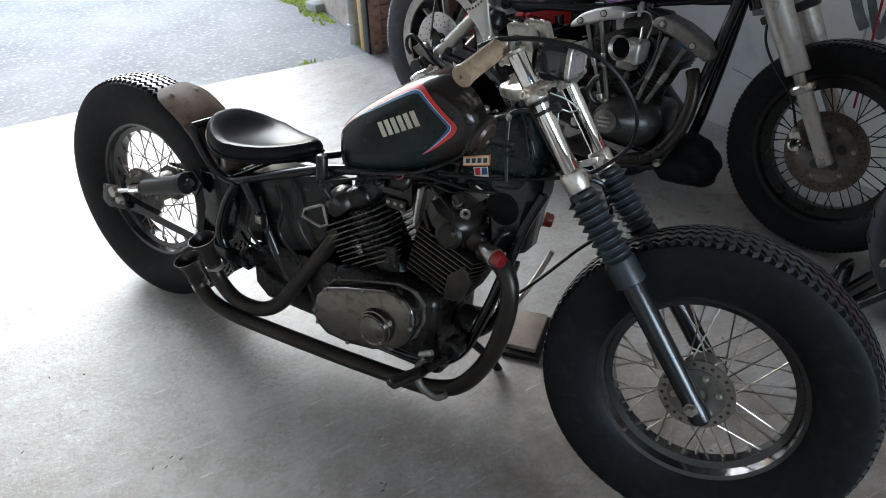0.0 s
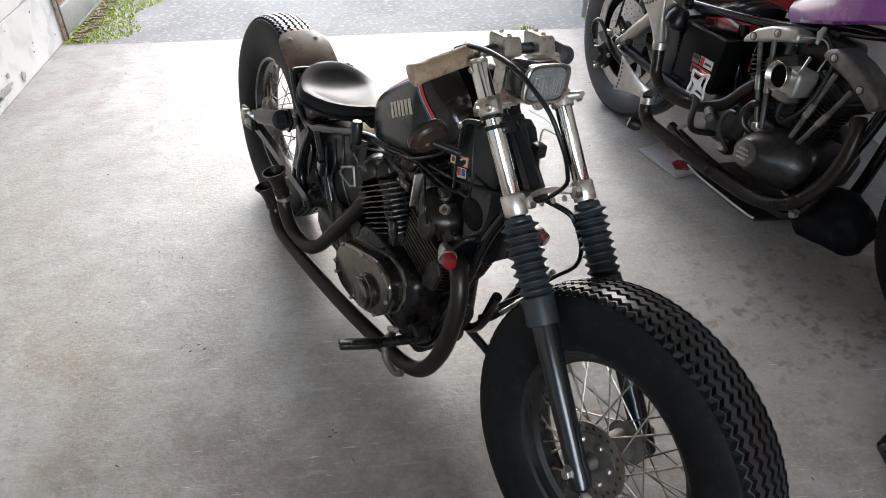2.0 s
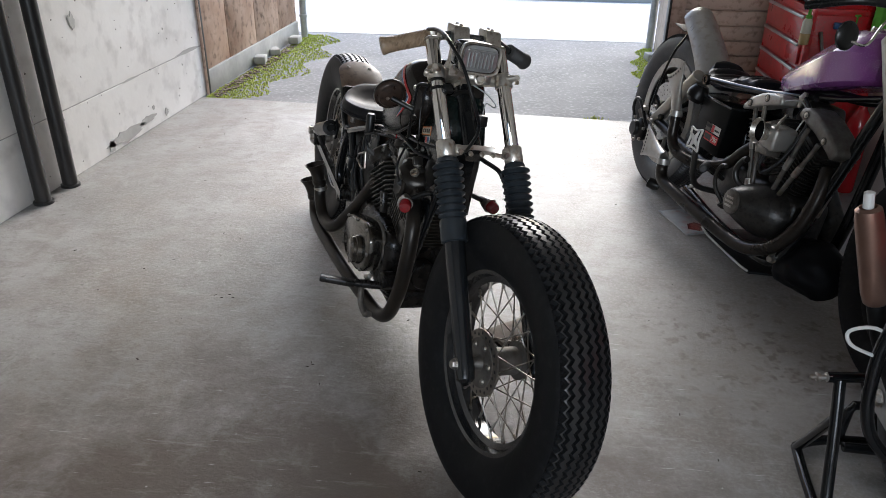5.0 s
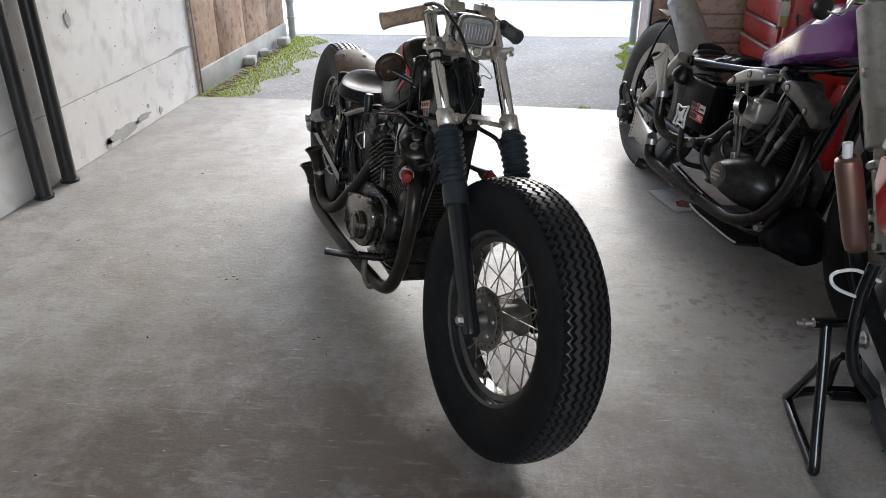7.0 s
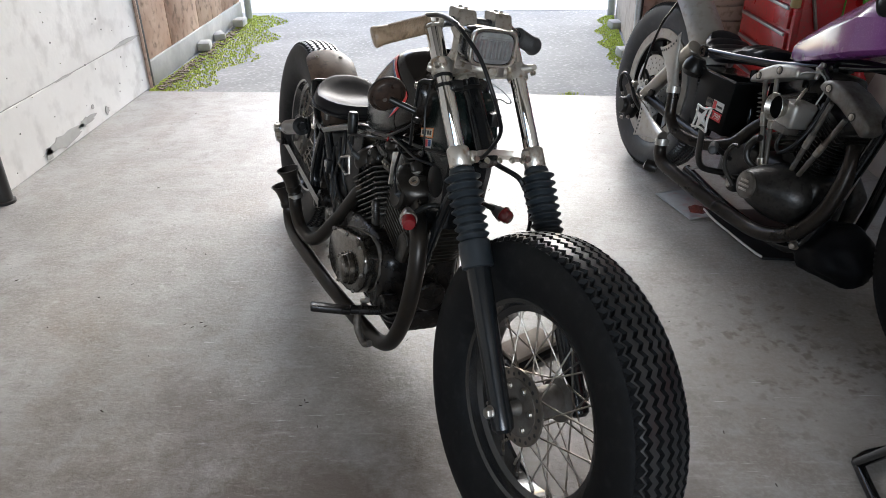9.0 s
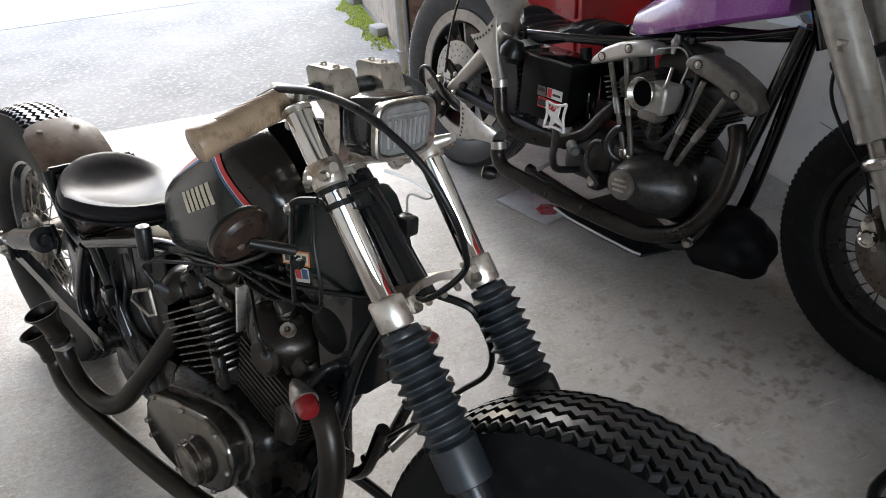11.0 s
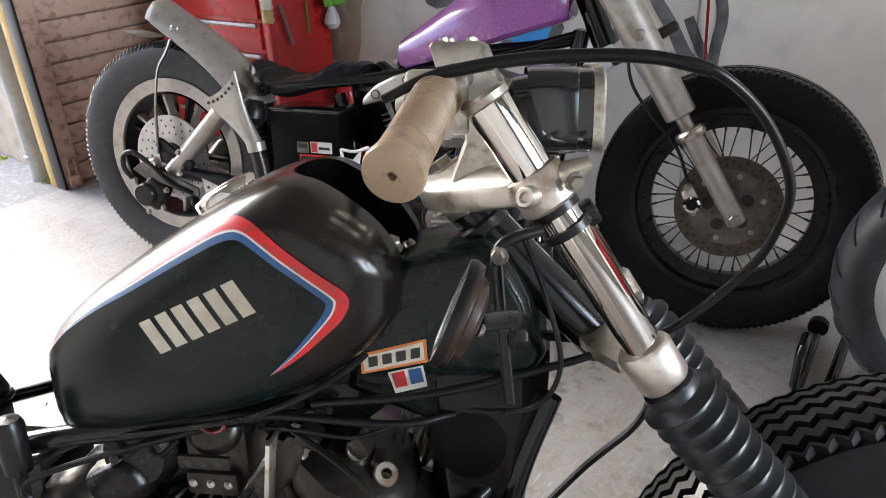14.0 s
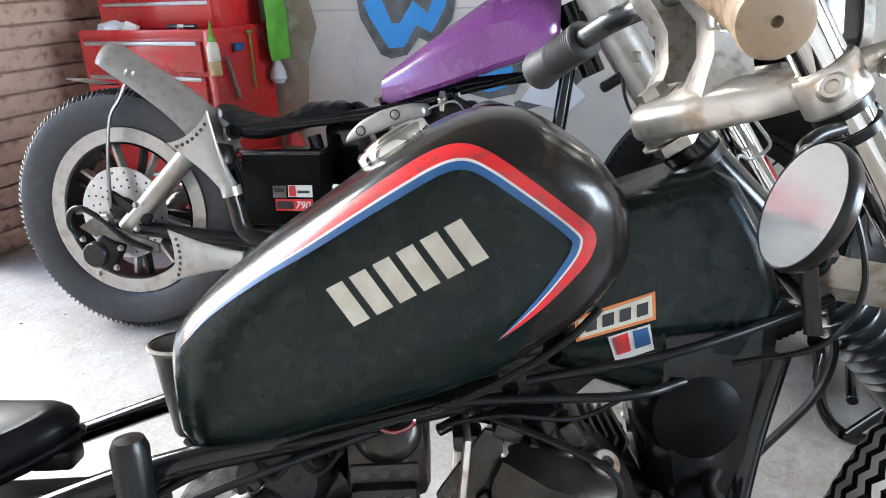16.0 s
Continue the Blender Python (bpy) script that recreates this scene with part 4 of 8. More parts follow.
# tank form: rows along x of rear to front: x, bottom, top, half width
TANK = [(-0.941, 0.672, 0.738, 0.052), (-0.936, 0.654, 0.758, 0.070), (-0.915, 0.645, 0.781, 0.086), (-0.875, 0.652, 0.813, 0.098), (-0.820, 0.664, 0.850, 0.108), (-0.760, 0.680, 0.888, 0.115), (-0.710, 0.694, 0.916, 0.120), (-0.670, 0.710, 0.930, 0.122), (-0.635, 0.728, 0.930, 0.120), (-0.602, 0.748, 0.912, 0.113), (-0.574, 0.772, 0.889, 0.100), (-0.556, 0.794, 0.864, 0.082), (-0.549, 0.812, 0.845, 0.060)]
TANK = [TANK[0]] + [tuple(v) for v in smooth_line(TANK[1:], 4)]
TU, TL = 3.6, 4.2


def tank_at(x):
    xs = [r[0] for r in TANK]
    x = min(max(x, xs[0]), xs[-1])
    return [float(np.interp(x, xs, [r[k] for r in TANK])) for k in (1, 2, 3)]


def tank_y(x, z, off=0.0008):
    """The right flank of the tank at x and z."""
    lo, hi, w = tank_at(x)
    c, h = (lo + hi) / 2, (hi - lo) / 2
    q = min(0.985, abs((z - c) / h))
    p = TU if z > c else TL
    return -(w * (1 - q ** p) ** (1 / p)) - off


def on_tank(rows, material, name, parent, off, cols=4):
    """A painted band on the flank: rows of two edge points (x, z), filled between."""
    bm = bmesh.new()
    grid = []
    for (xa, za), (xb, zb) in rows:
        line = []
        for k in range(cols + 1):
            t = k / cols
            x, z = xa + (xb - xa) * t, za + (zb - za) * t
            line.append(bm.verts.new((x, tank_y(x, z, off), z)))
        grid.append(line)
    for p, q in zip(grid, grid[1:]):
        for k in range(cols):
            bm.faces.new((p[k], p[k + 1], q[k + 1], q[k]))
    return part(name, bm, material, parent)


def open_tunnel(tank):
    """Cuts the slot for the frame's backbone into the front of the tank and leaves its walls black."""
    outline = [(-0.40, -0.043), (-0.40, 0.043)] + [(-0.635 + 0.030 * math.cos(t), 0.043 * math.sin(t)) for t in [math.pi * (0.5 + k / 12) for k in range(13)]]
    tool = new("slot_tool", finish("slot_tool", prism(outline, 0.40, Matrix.Translation((0, 0, 1.00))), None))
    bpy.context.view_layer.update()
    tool.matrix_world = tank.matrix_world.copy()
    cut = tank.modifiers.new("slot", 'BOOLEAN')
    cut.operation, cut.object, cut.solver = 'DIFFERENCE', tool, 'EXACT'
    bpy.context.view_layer.update()
    me = bpy.data.meshes.new_from_object(tank.evaluated_get(bpy.context.evaluated_depsgraph_get()))
    tank.modifiers.clear()
    tank.data = me
    bpy.data.objects.remove(tool)
    me.set_sharp_from_angle(angle=radians(38))
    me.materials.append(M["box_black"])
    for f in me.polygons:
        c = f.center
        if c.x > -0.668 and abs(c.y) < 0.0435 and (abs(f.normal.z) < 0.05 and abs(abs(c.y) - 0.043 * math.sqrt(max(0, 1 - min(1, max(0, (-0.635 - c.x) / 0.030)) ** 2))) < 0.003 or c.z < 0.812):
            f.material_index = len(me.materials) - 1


def offset_line(pts, d):
    """A polyline moved sideways by d in the plane of the flank."""
    out = []
    for i, p in enumerate(pts):
        a, b = Vector(pts[max(0, i - 1)]), Vector(pts[min(len(pts) - 1, i + 1)])
        t = (b - a).normalized()
        out.append((p[0] - t.y * d[i], p[1] + t.x * d[i]))
    return out


def build_bobber():
    bike = thing("motorcycle", "black custom bobber motorcycle with chrome fork leaning on its stand", "motorcycle", bike_pose(-0.001, 0.200, -1.124, 0.15))
    def P(name, bm, m, parent=None, label=""):
        if isinstance(bm, list):
            for q in bm:
                part("bolt", q, M[m], parent or bike)
            return None
        return part(name, bm, M[m], parent or bike, label)


    # wheels
    front = spoked_wheel(bike, ST @ pose(0, 0, 0.353), 0.353, 0.136, M["rubber"], M["black_gloss"], M["spoke_steel"], M["cast_grey"], M["disc_steel"], disc_y=-0.052, disc_r=0.080, hub_r=0.034, carrier_r=0.046, holes=12)
    rear = spoked_wheel(bike, pose(-1.744, 0, 0.3648), 0.3648, 0.140, M["rubber"], M["black_gloss"], M["spoke_steel"], M["cast_grey"], None, disc_r=0, hub_r=0.045)
    drum = lathe([(0, 0.03), (0.004, 0.075), (0.014, 0.082), (0.022, 0.082), (0.022, 0.06), (0.026, 0.055), (0.026, 0.02), (0.04, 0.018)], (-1.744, -0.045, 0.365), (0, -1, 0), 36)
    drum_part = P("brake_drum", drum, "cast_grey")
    bb = []
    for k in range(8):
        t = 2 * math.pi * k / 8
        hexbolt((-1.744 + 0.068 * math.cos(t), -0.068, 0.365 + 0.068 * math.sin(t)), (0, -1, 0), 0.006, 0.005, bb)
    P("bolts", bb, "bolt", drum_part)

    # fork: chrome stanchions, rubber boots, black lower legs
    for y in (-0.097, 0.097):
        P("fork_tube", crown(rod(leg(1.004, y), leg(0.74, y), 0.0180, 40)), "chrome")
        cap = lathe([(0, 0.0190), (0.006, 0.0190), (0.009, 0.016), (0.009, 0.010), (0.006, 0.009), (0.006, 0.0)], leg(1.004, y), -RAKE, 24)
        P("fork_cap", crown(cap), "aluminium")
        prof = [(0, 0.026), (0.006, 0.028)]
        s = 0.010
        for k in range(8):
            big = 0.0385 - 0.0005 * k
            prof += [(s, 0.0275), (s + 0.0035, 0.030), (s + 0.0075, big), (s + 0.0098, big), (s + 0.014, 0.030), (s + 0.0165, 0.0275)]
            s += 0.0172
        prof += [(s + 0.004, 0.033), (s + 0.010, 0.0335), (s + 0.056, 0.033), (s + 0.058, 0.030), (s + 0.058, 0.02)]
        P("fork_boot", crown(lathe(prof, leg(0.748, y), RAKE, 36)), "boot_rubber")
        low = lathe([(0, 0.024), (0.01, 0.0255), (0.20, 0.0235), (0.318, 0.0215), (0.345, 0.024), (0.37, 0.022), (0.378, 0.014)], leg(0.62, y), RAKE, 28)
        lw = P("fork_leg", sp(low), "black_leg")
        sy = -1 if y < 0 else 1
        P("axle_nut", sp(hexbolt((0.0, y + sy * 0.022, 0.353), (0, sy, 0), 0.012, 0.012)), "steel", lw)
    P("axle", sp(rod((0, -0.118, 0.353), (0, 0.118, 0.353), 0.009)), "steel")
    P("brake_lug", sp(tube([(-0.085, -0.075, 0.40), (-0.10, -0.072, 0.43), (-0.115, -0.075, 0.455)], 0.008, 8)), "steel")
    # lower clamp
    lc = bmesh.new()
    for y in (-0.097, 0.097):
        lathe([(-0.030, 0.0228), (-0.027, 0.0244), (0.010, 0.0244), (0.014, 0.0220), (0.014, 0.0180)], leg(0.775, y), -RAKE, 36, lc)
        sy = 1 if y < 0 else -1
        box((0.016, 0.024, 0.026), leg(0.772, y, 0.004) + Vector((0.004, sy * 0.028, 0)), 0.004, frame_of(RAKE), lc)
    loft([[leg(0.762, y, -0.012 - 0.03 * (1 - (y / 0.08) ** 2)) + Vector((dx, 0, dz)) for dx, dz in ((-0.018, -0.012), (0.020, 0.008), (0.016, 0.020), (-0.022, 0.0))] for y in (-0.082, -0.05, -0.02, 0.02, 0.05, 0.082)], lc)
    lower = P("lower_clamp", crown(lc), "cast_clamp", label="stained bare aluminium fork clamp")
    hb = []
    for y in (-0.032, 0.0, 0.032):
        hexbolt(leg(0.766, y, 0.008), (0.8, 0, 0.6), 0.0058, 0.003, hb)
    for y in (-0.066, 0.066):
        hexbolt(leg(0.772, y, 0.017), (0.9, 0, 0.3), 0.008, 0.009, hb)
    P("bolts", crown(hb), "bolt", lower)
    # upper clamp: a thick cast arm between the tubes, swept back to the stem, with an ear outside each tube
    uc = bmesh.new()
    ua, va = Vector((0.90, 0, 0.43)), Vector((-0.43, 0, 0.90))
    for y in (-0.097, 0.097):
        sy = -1 if y < 0 else 1
        lathe([(-0.019, 0.0212), (-0.016, 0.0236), (0.013, 0.0236), (0.017, 0.0214), (0.017, 0.0180)], leg(0.934, y), -RAKE, 36, uc)
        loft([[leg(0.937, y) + ua * (0.012 + 0.028 * j / 5) + Vector((0, sy * 0.020 * j / 5, 0.003 * j / 5)) + Vector((0, (0.015 - 0.0075 * j / 5) * math.cos(t), 0)) + va * ((0.013 - 0.006 * j / 5) * math.sin(t)) for t in [2 * math.pi * k / 12 for k in range(12)]] for j in range(6)], uc)
        lathe([(-0.002, 0.0105), (0.006, 0.0105), (0.009, 0.008), (0.009, 0.005), (0.006, 0.004)], leg(0.930, y, -0.012) + Vector((0, sy * 0.018, 0)), (-0.55, sy * 0.8, 0.1), 20, uc)
    rows = []
    for j in range(21):
        y = -0.092 + 0.184 * j / 20
        k = 1 - (y / 0.092) ** 2
        mid = leg(0.933, y, -0.008 - 0.070 * k ** 1.15) + Vector((0, 0, -0.014 * k))
        wide, thick = 0.020 + 0.012 * k, 0.0135 + 0.0035 * k
        rows.append([mid + ua * (wide * math.copysign(abs(math.cos(t)) ** 0.6, math.cos(t))) + va * (thick * math.copysign(abs(math.sin(t)) ** 0.5, math.sin(t))) for t in [2 * math.pi * (q + 0.5) / 20 for q in range(20)]])
    loft(rows, uc)
    boss = Vector((-0.5136, 0.010, 0.917))
    lathe([(-0.020, 0.021), (-0.017, 0.0255), (0.014, 0.0255), (0.018, 0.022), (0.018, 0.0)], boss, -RAKE, 32, uc)
    upper = P("upper_clamp", crown(uc), "cast_clamp", label="pitted cast aluminium top clamp")
    hb = []
    for y in (-0.097, 0.097):
        hexbolt(leg(0.943, y, 0.026) + Vector((0.004, -0.024 if y < 0 else 0.024, 0)), (0.25, -1 if y < 0 else 1, 0), 0.0065, 0.008, hb)
    P("bolts", crown(hb), "bolt", upper)
    P("stem_nut", crown(hexbolt(boss + RAKE * 0.019, RAKE, 0.024, 0.016)), "aluminium", upper, "large bare hexagon nut under the clamp")
    P("stem_cap", crown(lathe([(0.017, 0.021), (0.020, 0.021), (0.021, 0.013), (0.029, 0.012), (0.030, 0.0)], boss, -RAKE, 6)), "bolt", upper)
    for k, (dx, dy) in enumerate(((0.004, -0.012), (0.016, -0.030))):
        P("washer_strap", crown(box((0.050, 0.014, 0.0025), boss + Vector((dx, dy, 0.020 + 0.004 * k)), 0.001, Matrix.Rotation(-0.5, 3, 'Y') @ Matrix.Rotation(-0.7, 3, 'Z'))), "steel", upper)
    # steering stem and neck bearing cup
    P("steering_stem", rod((-0.489, -0.004, 0.893), leg(0.745, 0, -0.055), 0.0235, 32), "frame_black")
    P("bearing_cup", lathe([(0.0, 0.026), (0.003, 0.0295), (0.012, 0.0295), (0.015, 0.025)], (-0.482, -0.003, 0.880), RAKE, 32), "engine_dark")
    # risers and bar
    for y in (-0.046, 0.046):
        rz = bmesh.new()
        loft([[c + Vector((u, v, 0)) for u, v in ((-0.016 * k, -0.019 * k2), (0.016 * k, -0.019 * k2), (0.018 * k, 0), (0.016 * k, 0.019 * k2), (-0.016 * k, 0.019 * k2), (-0.018 * k, 0))] for c, k, k2 in ((Vector((-0.478, y, 0.928)), 1.5, 1.25), (Vector((-0.476, y, 0.944)), 1.25, 1.05), (Vector((-0.473, y, 0.962)), 0.98, 0.85), (Vector((-0.474, y, 0.990)), 0.95, 0.85), (Vector((-0.478, y, 1.006)), 1.35, 1.12), (Vector((-0.488, y, 1.024)), 1.5, 1.16), (Vector((-0.496, y, 1.046)), 1.45, 1.12), (Vector((-0.497, y, 1.050)), 1.25, 0.95))], rz)
        rs = P("riser", sp(rz), "aluminium", label="polished alloy handlebar riser")
        hb = []
        for u in (-0.012, 0.012):
            hexbolt((-0.497 + u, y, 1.050), (-0.2, 0, 1), 0.0045, 0.004, hb)
        P("bolts", sp(hb), "bolt", rs)
    P("handlebar", sp(tube([(-0.516, -0.130, 1.000), (-0.510, -0.108, 1.008), (-0.497, -0.080, 1.018), (-0.490, -0.04, 1.022), (-0.490, 0.04, 1.022), (-0.500, 0.080, 1.018), (-0.520, 0.104, 1.010), (-0.545, 0.152, 0.994)], 0.0115, 16)), "bar_worn")
    for side in (-1, 1):
        a = Vector((-0.536, side * 0.136, 0.999)) if side > 0 else Vector((-0.510, -0.113, 1.008))
        b = Vector((-0.569, side * 0.216, 0.973)) if side > 0 else Vector((-0.532, -0.232, 0.963))
        L = (b - a).length
        prof = [(0, 0.0190), (0.002, 0.0206), (0.005, 0.0206)]
        s = 0.006
        while s < L - 0.040:
            prof += [(s, 0.0191), (s + 0.0010, 0.0201), (s + 0.0022, 0.0201), (s + 0.0032, 0.0191)]
            s += 0.0036
        prof += [(L - 0.036, 0.0200), (L - 0.018, 0.0206), (L - 0.010, 0.0224), (L - 0.005, 0.0230), (L - 0.0015, 0.0220), (L, 0.0195), (L + 0.0005, 0.0035), (L - 0.006, 0.003)]
        P("grip", sp(lathe(prof, a, b - a, 32)), "grip_cream" if side < 0 else "grip_black", label="yellowed ribbed rubber grip" if side < 0 else "black ribbed rubber grip")
    # throttle housing and lever stub
    th = box((0.040, 0.026, 0.034), (-0.515, -0.104, 1.014), 0.006, frame_of((0.2, 1, -0.2)))
    box((0.026, 0.016, 0.05), (-0.498, -0.100, 1.000), 0.004, None, th)
    lathe([(0, 0.007), (0.024, 0.007), (0.026, 0.005)], (-0.487, -0.104, 0.997), (0.7, -0.6, -0.2), 12, th)
    thr = P("throttle_housing", sp(th), "aluminium")
    P("bolts", sp(hexbolt((-0.503, -0.110, 0.978), (0.2, -1, 0), 0.005, 0.004)), "bolt", thr)
    # throttle cable: over the lamp and down to the frame
    P("throttle_cable", tube([(-0.545, -0.118, 1.012), (-0.500, -0.118, 1.032), (-0.440, -0.122, 1.042), (-0.383, -0.126, 1.045), (-0.335, -0.131, 1.043), (-0.293, -0.132, 1.033), (-0.248, -0.112, 0.994), (-0.218, -0.092, 0.938), (-0.218, -0.070, 0.892), (-0.233, -0.052, 0.850), (-0.290, -0.045, 0.789), (-0.335, -0.038, 0.765), (-0.40, -0.05, 0.745), (-0.52, -0.085, 0.726), (-0.64, -0.085, 0.708)], 0.0042, 10), "cable", label="black sheathed throttle cable looping over the lamp")
    P("cable_collar", tube([(-0.500, -0.118, 1.032), (-0.440, -0.122, 1.042), (-0.383, -0.126, 1.045), (-0.335, -0.131, 1.043), (-0.296, -0.132, 1.034)], 0.0053, 10), "cable")
    # mirror on a fork band
    for dz in (0.916, 0.898):
        P("fork_band", crown(lathe([(-0.004, 0.0182), (-0.004, 0.0208), (0.004, 0.0208), (0.004, 0.0182), (-0.004, 0.0182)], leg(dz, -0.097), -RAKE, 28, caps=False)), "black_satin")
    P("band_block", crown(box((0.026, 0.018, 0.022), leg(0.907, -0.080, 0.024), 0.004, frame_of(RAKE))), "black_satin")
    mc, mn = Vector((-0.4816, -0.2047, 0.8669)), Vector((-0.9204, -0.0167, 0.3906)).normalized()
    mir = P("mirror", lathe([(-0.001, 0.0380), (-0.001, 0.0420), (-0.006, 0.0428), (-0.011, 0.0412), (-0.0125, 0.0345), (-0.0135, 0.0335), (-0.019, 0.0300), (-0.0225, 0.020), (-0.024, 0.0)], mc, mn, 48, caps=False), "mirror_back", label="round hanging mirror with a rust-brown back")
    P("mirror_ring", lathe([(-0.0005, 0.0408), (0.0006, 0.0420), (-0.0040, 0.0434), (-0.0065, 0.0428)], mc, mn, 48, caps=False), "black_satin", mir)
    P("mirror_glass", lathe([(-0.0002, 0.0), (-0.0001, 0.030), (0.0, 0.0408), (-0.003, 0.0410)], mc, mn, 48, caps=False), "mirror", mir)
    hb = []
    for u in (-0.02, 0.02):
        hexbolt(mc - mn * 0.025 + mn.cross(Vector((0, 0, 1))) * u * 0.6, -mn, 0.004, 0.003, hb)
    P("bolts", hb, "steel", mir)
    P("mirror_stem", tube([(-0.416, -0.128, 0.908), (-0.438, -0.138, 0.904), (-0.450, -0.142, 0.896), (-0.452, -0.143, 0.882)], 0.0050, 10), "black_satin", mir)
    P("mirror_bar", tube([(-0.452, -0.143, 0.888), (-0.449, -0.147, 0.850), (-0.444, -0.151, 0.800), (-0.440, -0.153, 0.762)], 0.0068, 10, flat=0.45), "black_satin", mir)
    P("mirror_peg", rod(mc - mn * 0.022, (-0.436, -0.150, 0.838), 0.0075, 14), "black_satin", mir)
    P("bar_nut", hexbolt((-0.438, -0.150, 0.820), (0.9, 0.2, 0), 0.0075, 0.012), "black_satin", mir)
    P("bar_bolt", hexbolt((-0.449, -0.149, 0.892), (-0.3, -0.9, 0.1), 0.0062, 0.005), "bolt", mir)
    P("clutch_wire", tube([leg(0.90, -0.125, -0.02), (-0.41, -0.14, 0.85), (-0.398, -0.14, 0.79), (-0.42, -0.13, 0.745), (-0.48, -0.11, 0.725)], 0.0024, 8), "cable")
    # headlamp
    hl = bmesh.new()
    hc = Vector((-0.402, -0.028, 0.990))

    def big(bm):
        bmesh.ops.transform(bm, matrix=Matrix.Translation(hc) @ Matrix.Diagonal((1, 1.12, 1.10, 1)) @ Matrix.Translation(-hc), verts=bm.verts)
        return sp(bm)

    rows = []
    for x, w, h in ((-0.052, 0.018, 0.015), (-0.046, 0.034, 0.026), (-0.020, 0.043, 0.031), (0.012, 0.047, 0.033), (0.022, 0.049, 0.034), (0.026, 0.048, 0.033)):
        rows.append([hc + Vector((x, w * math.copysign(abs(math.cos(t)) ** 0.45, math.cos(t)), h * math.copysign(abs(math.sin(t)) ** 0.45, math.sin(t)))) for t in [2 * math.pi * (k + 0.5) / 32 for k in range(32)]])
    loft(rows, hl)
    lamp = P("headlamp", big(hl), "black_gloss", label="small rectangular black headlamp with ribbed glass")
    bz = bmesh.new()
    rows = []
    for x, k in ((0.021, 1.0), (0.021, 1.05), (0.029, 1.06), (0.031, 1.02), (0.030, 0.93), (0.025, 0.90)):
        rows.append([hc + Vector((x, 0.0485 * k * math.copysign(abs(math.cos(t)) ** 0.45, math.cos(t)), 0.0335 * k * math.copysign(abs(math.sin(t)) ** 0.45, math.sin(t)))) for t in [2 * math.pi * (k2 + 0.5) / 32 for k2 in range(32)]])
    loft(rows, bz, caps=False)
    P("bezel", big(bz), "aluminium", lamp)
    band = bmesh.new()
    rows = []
    for x, k in ((-0.034, 1.0), (-0.030, 1.03), (0.008, 1.03), (0.010, 1.0)):
        w, h = 0.0455 * k, 0.0335 * k
        rows.append([hc + Vector((x, w * math.copysign(abs(math.cos(t)) ** 0.45, math.cos(t)), h * math.copysign(abs(math.sin(t)) ** 0.45, math.sin(t)))) for t in [2 * math.pi * (k2 + 0.5) / 32 for k2 in range(32)]])
    loft(rows, band, caps=False)
    P("lamp_shell", big(band), "black_gloss", lamp)
    gl = bmesh.new()
    rows = []
    for x, k in ((0.0262, 0.90), (0.0290, 0.86), (0.0300, 0.6)):
        rows.append([hc + Vector((x, 0.048 * k * math.copysign(abs(math.cos(t)) ** 0.5, math.cos(t)), 0.033 * k * math.copysign(abs(math.sin(t)) ** 0.5, math.sin(t)))) for t in [2 * math.pi * (k2 + 0.5) / 32 for k2 in range(32)]])
    loft(rows, gl)
    glass = P("lens", big(gl), "lens_glass", lamp)
    rb = bmesh.new()
    for k in range(8):
        y = -0.030 + 0.060 * k / 7
        rod(hc + Vector((0.0300, y, -0.020)), hc + Vector((0.0300, y, 0.014)), 0.0030, 8, rb)
    rod(hc + Vector((0.0300, -0.034, 0.018)), hc + Vector((0.0300, 0.034, 0.018)), 0.0025, 8, rb)
    P("ribs", big(rb), "lens_glass", glass)
    lb = box((0.03, 0.10, 0.006), hc + Vector((-0.020, 0.01, -0.040)), 0.002)
    box((0.012, 0.02, 0.035), hc + Vector((-0.018, 0.055, -0.050)), 0.003, None, lb)
    P("lamp_bracket", sp(lb), "steel", lamp)
    P("bolts", sp(hexbolt(hc + Vector((-0.012, 0.030, -0.055)), (0.9, -0.2, 0.2), 0.012, 0.010)), "bolt", lamp)
    P("horn_button", box((0.030, 0.026, 0.030), (-0.420, 0.036, 0.826), 0.005), "black_satin")
    wr = tube([(-0.43, 0.00, 0.915), (-0.405, 0.03, 0.900), (-0.385, 0.05, 0.880), (-0.40, 0.055, 0.868), (-0.42, 0.04, 0.872), (-0.42, 0.036, 0.845)], 0.0018, 6)
    P("wiring", wr, "wire")

    # tank
    rows = []
    for x, lo, hi, w in TANK:
        c, h = (lo + hi) / 2, (hi - lo) / 2
        ring = []
        for k in range(120):
            t = 2 * math.pi * k / 120
            p = 2 / (TU if math.sin(t) > 0 else TL)
            ring.append(Vector((x, w * math.copysign(abs(math.cos(t)) ** p, math.cos(t)), c + h * math.copysign(abs(math.sin(t)) ** p, math.sin(t)))))
        rows.append(ring)
    tb = loft(rows)
    tank = P("fuel_tank", tb, "tank_body", label="small dark green and rusty brown fuel tank with red, white and blue stripes")
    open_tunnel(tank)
    P("tank_bolt", lathe([(0, 0.007), (0.006, 0.0075), (0.007, 0.0055), (0.012, 0.005), (0.013, 0)], (-0.5545, -0.006, 0.846), (0.6, -0.1, 0.75), 14), "steel", tank)
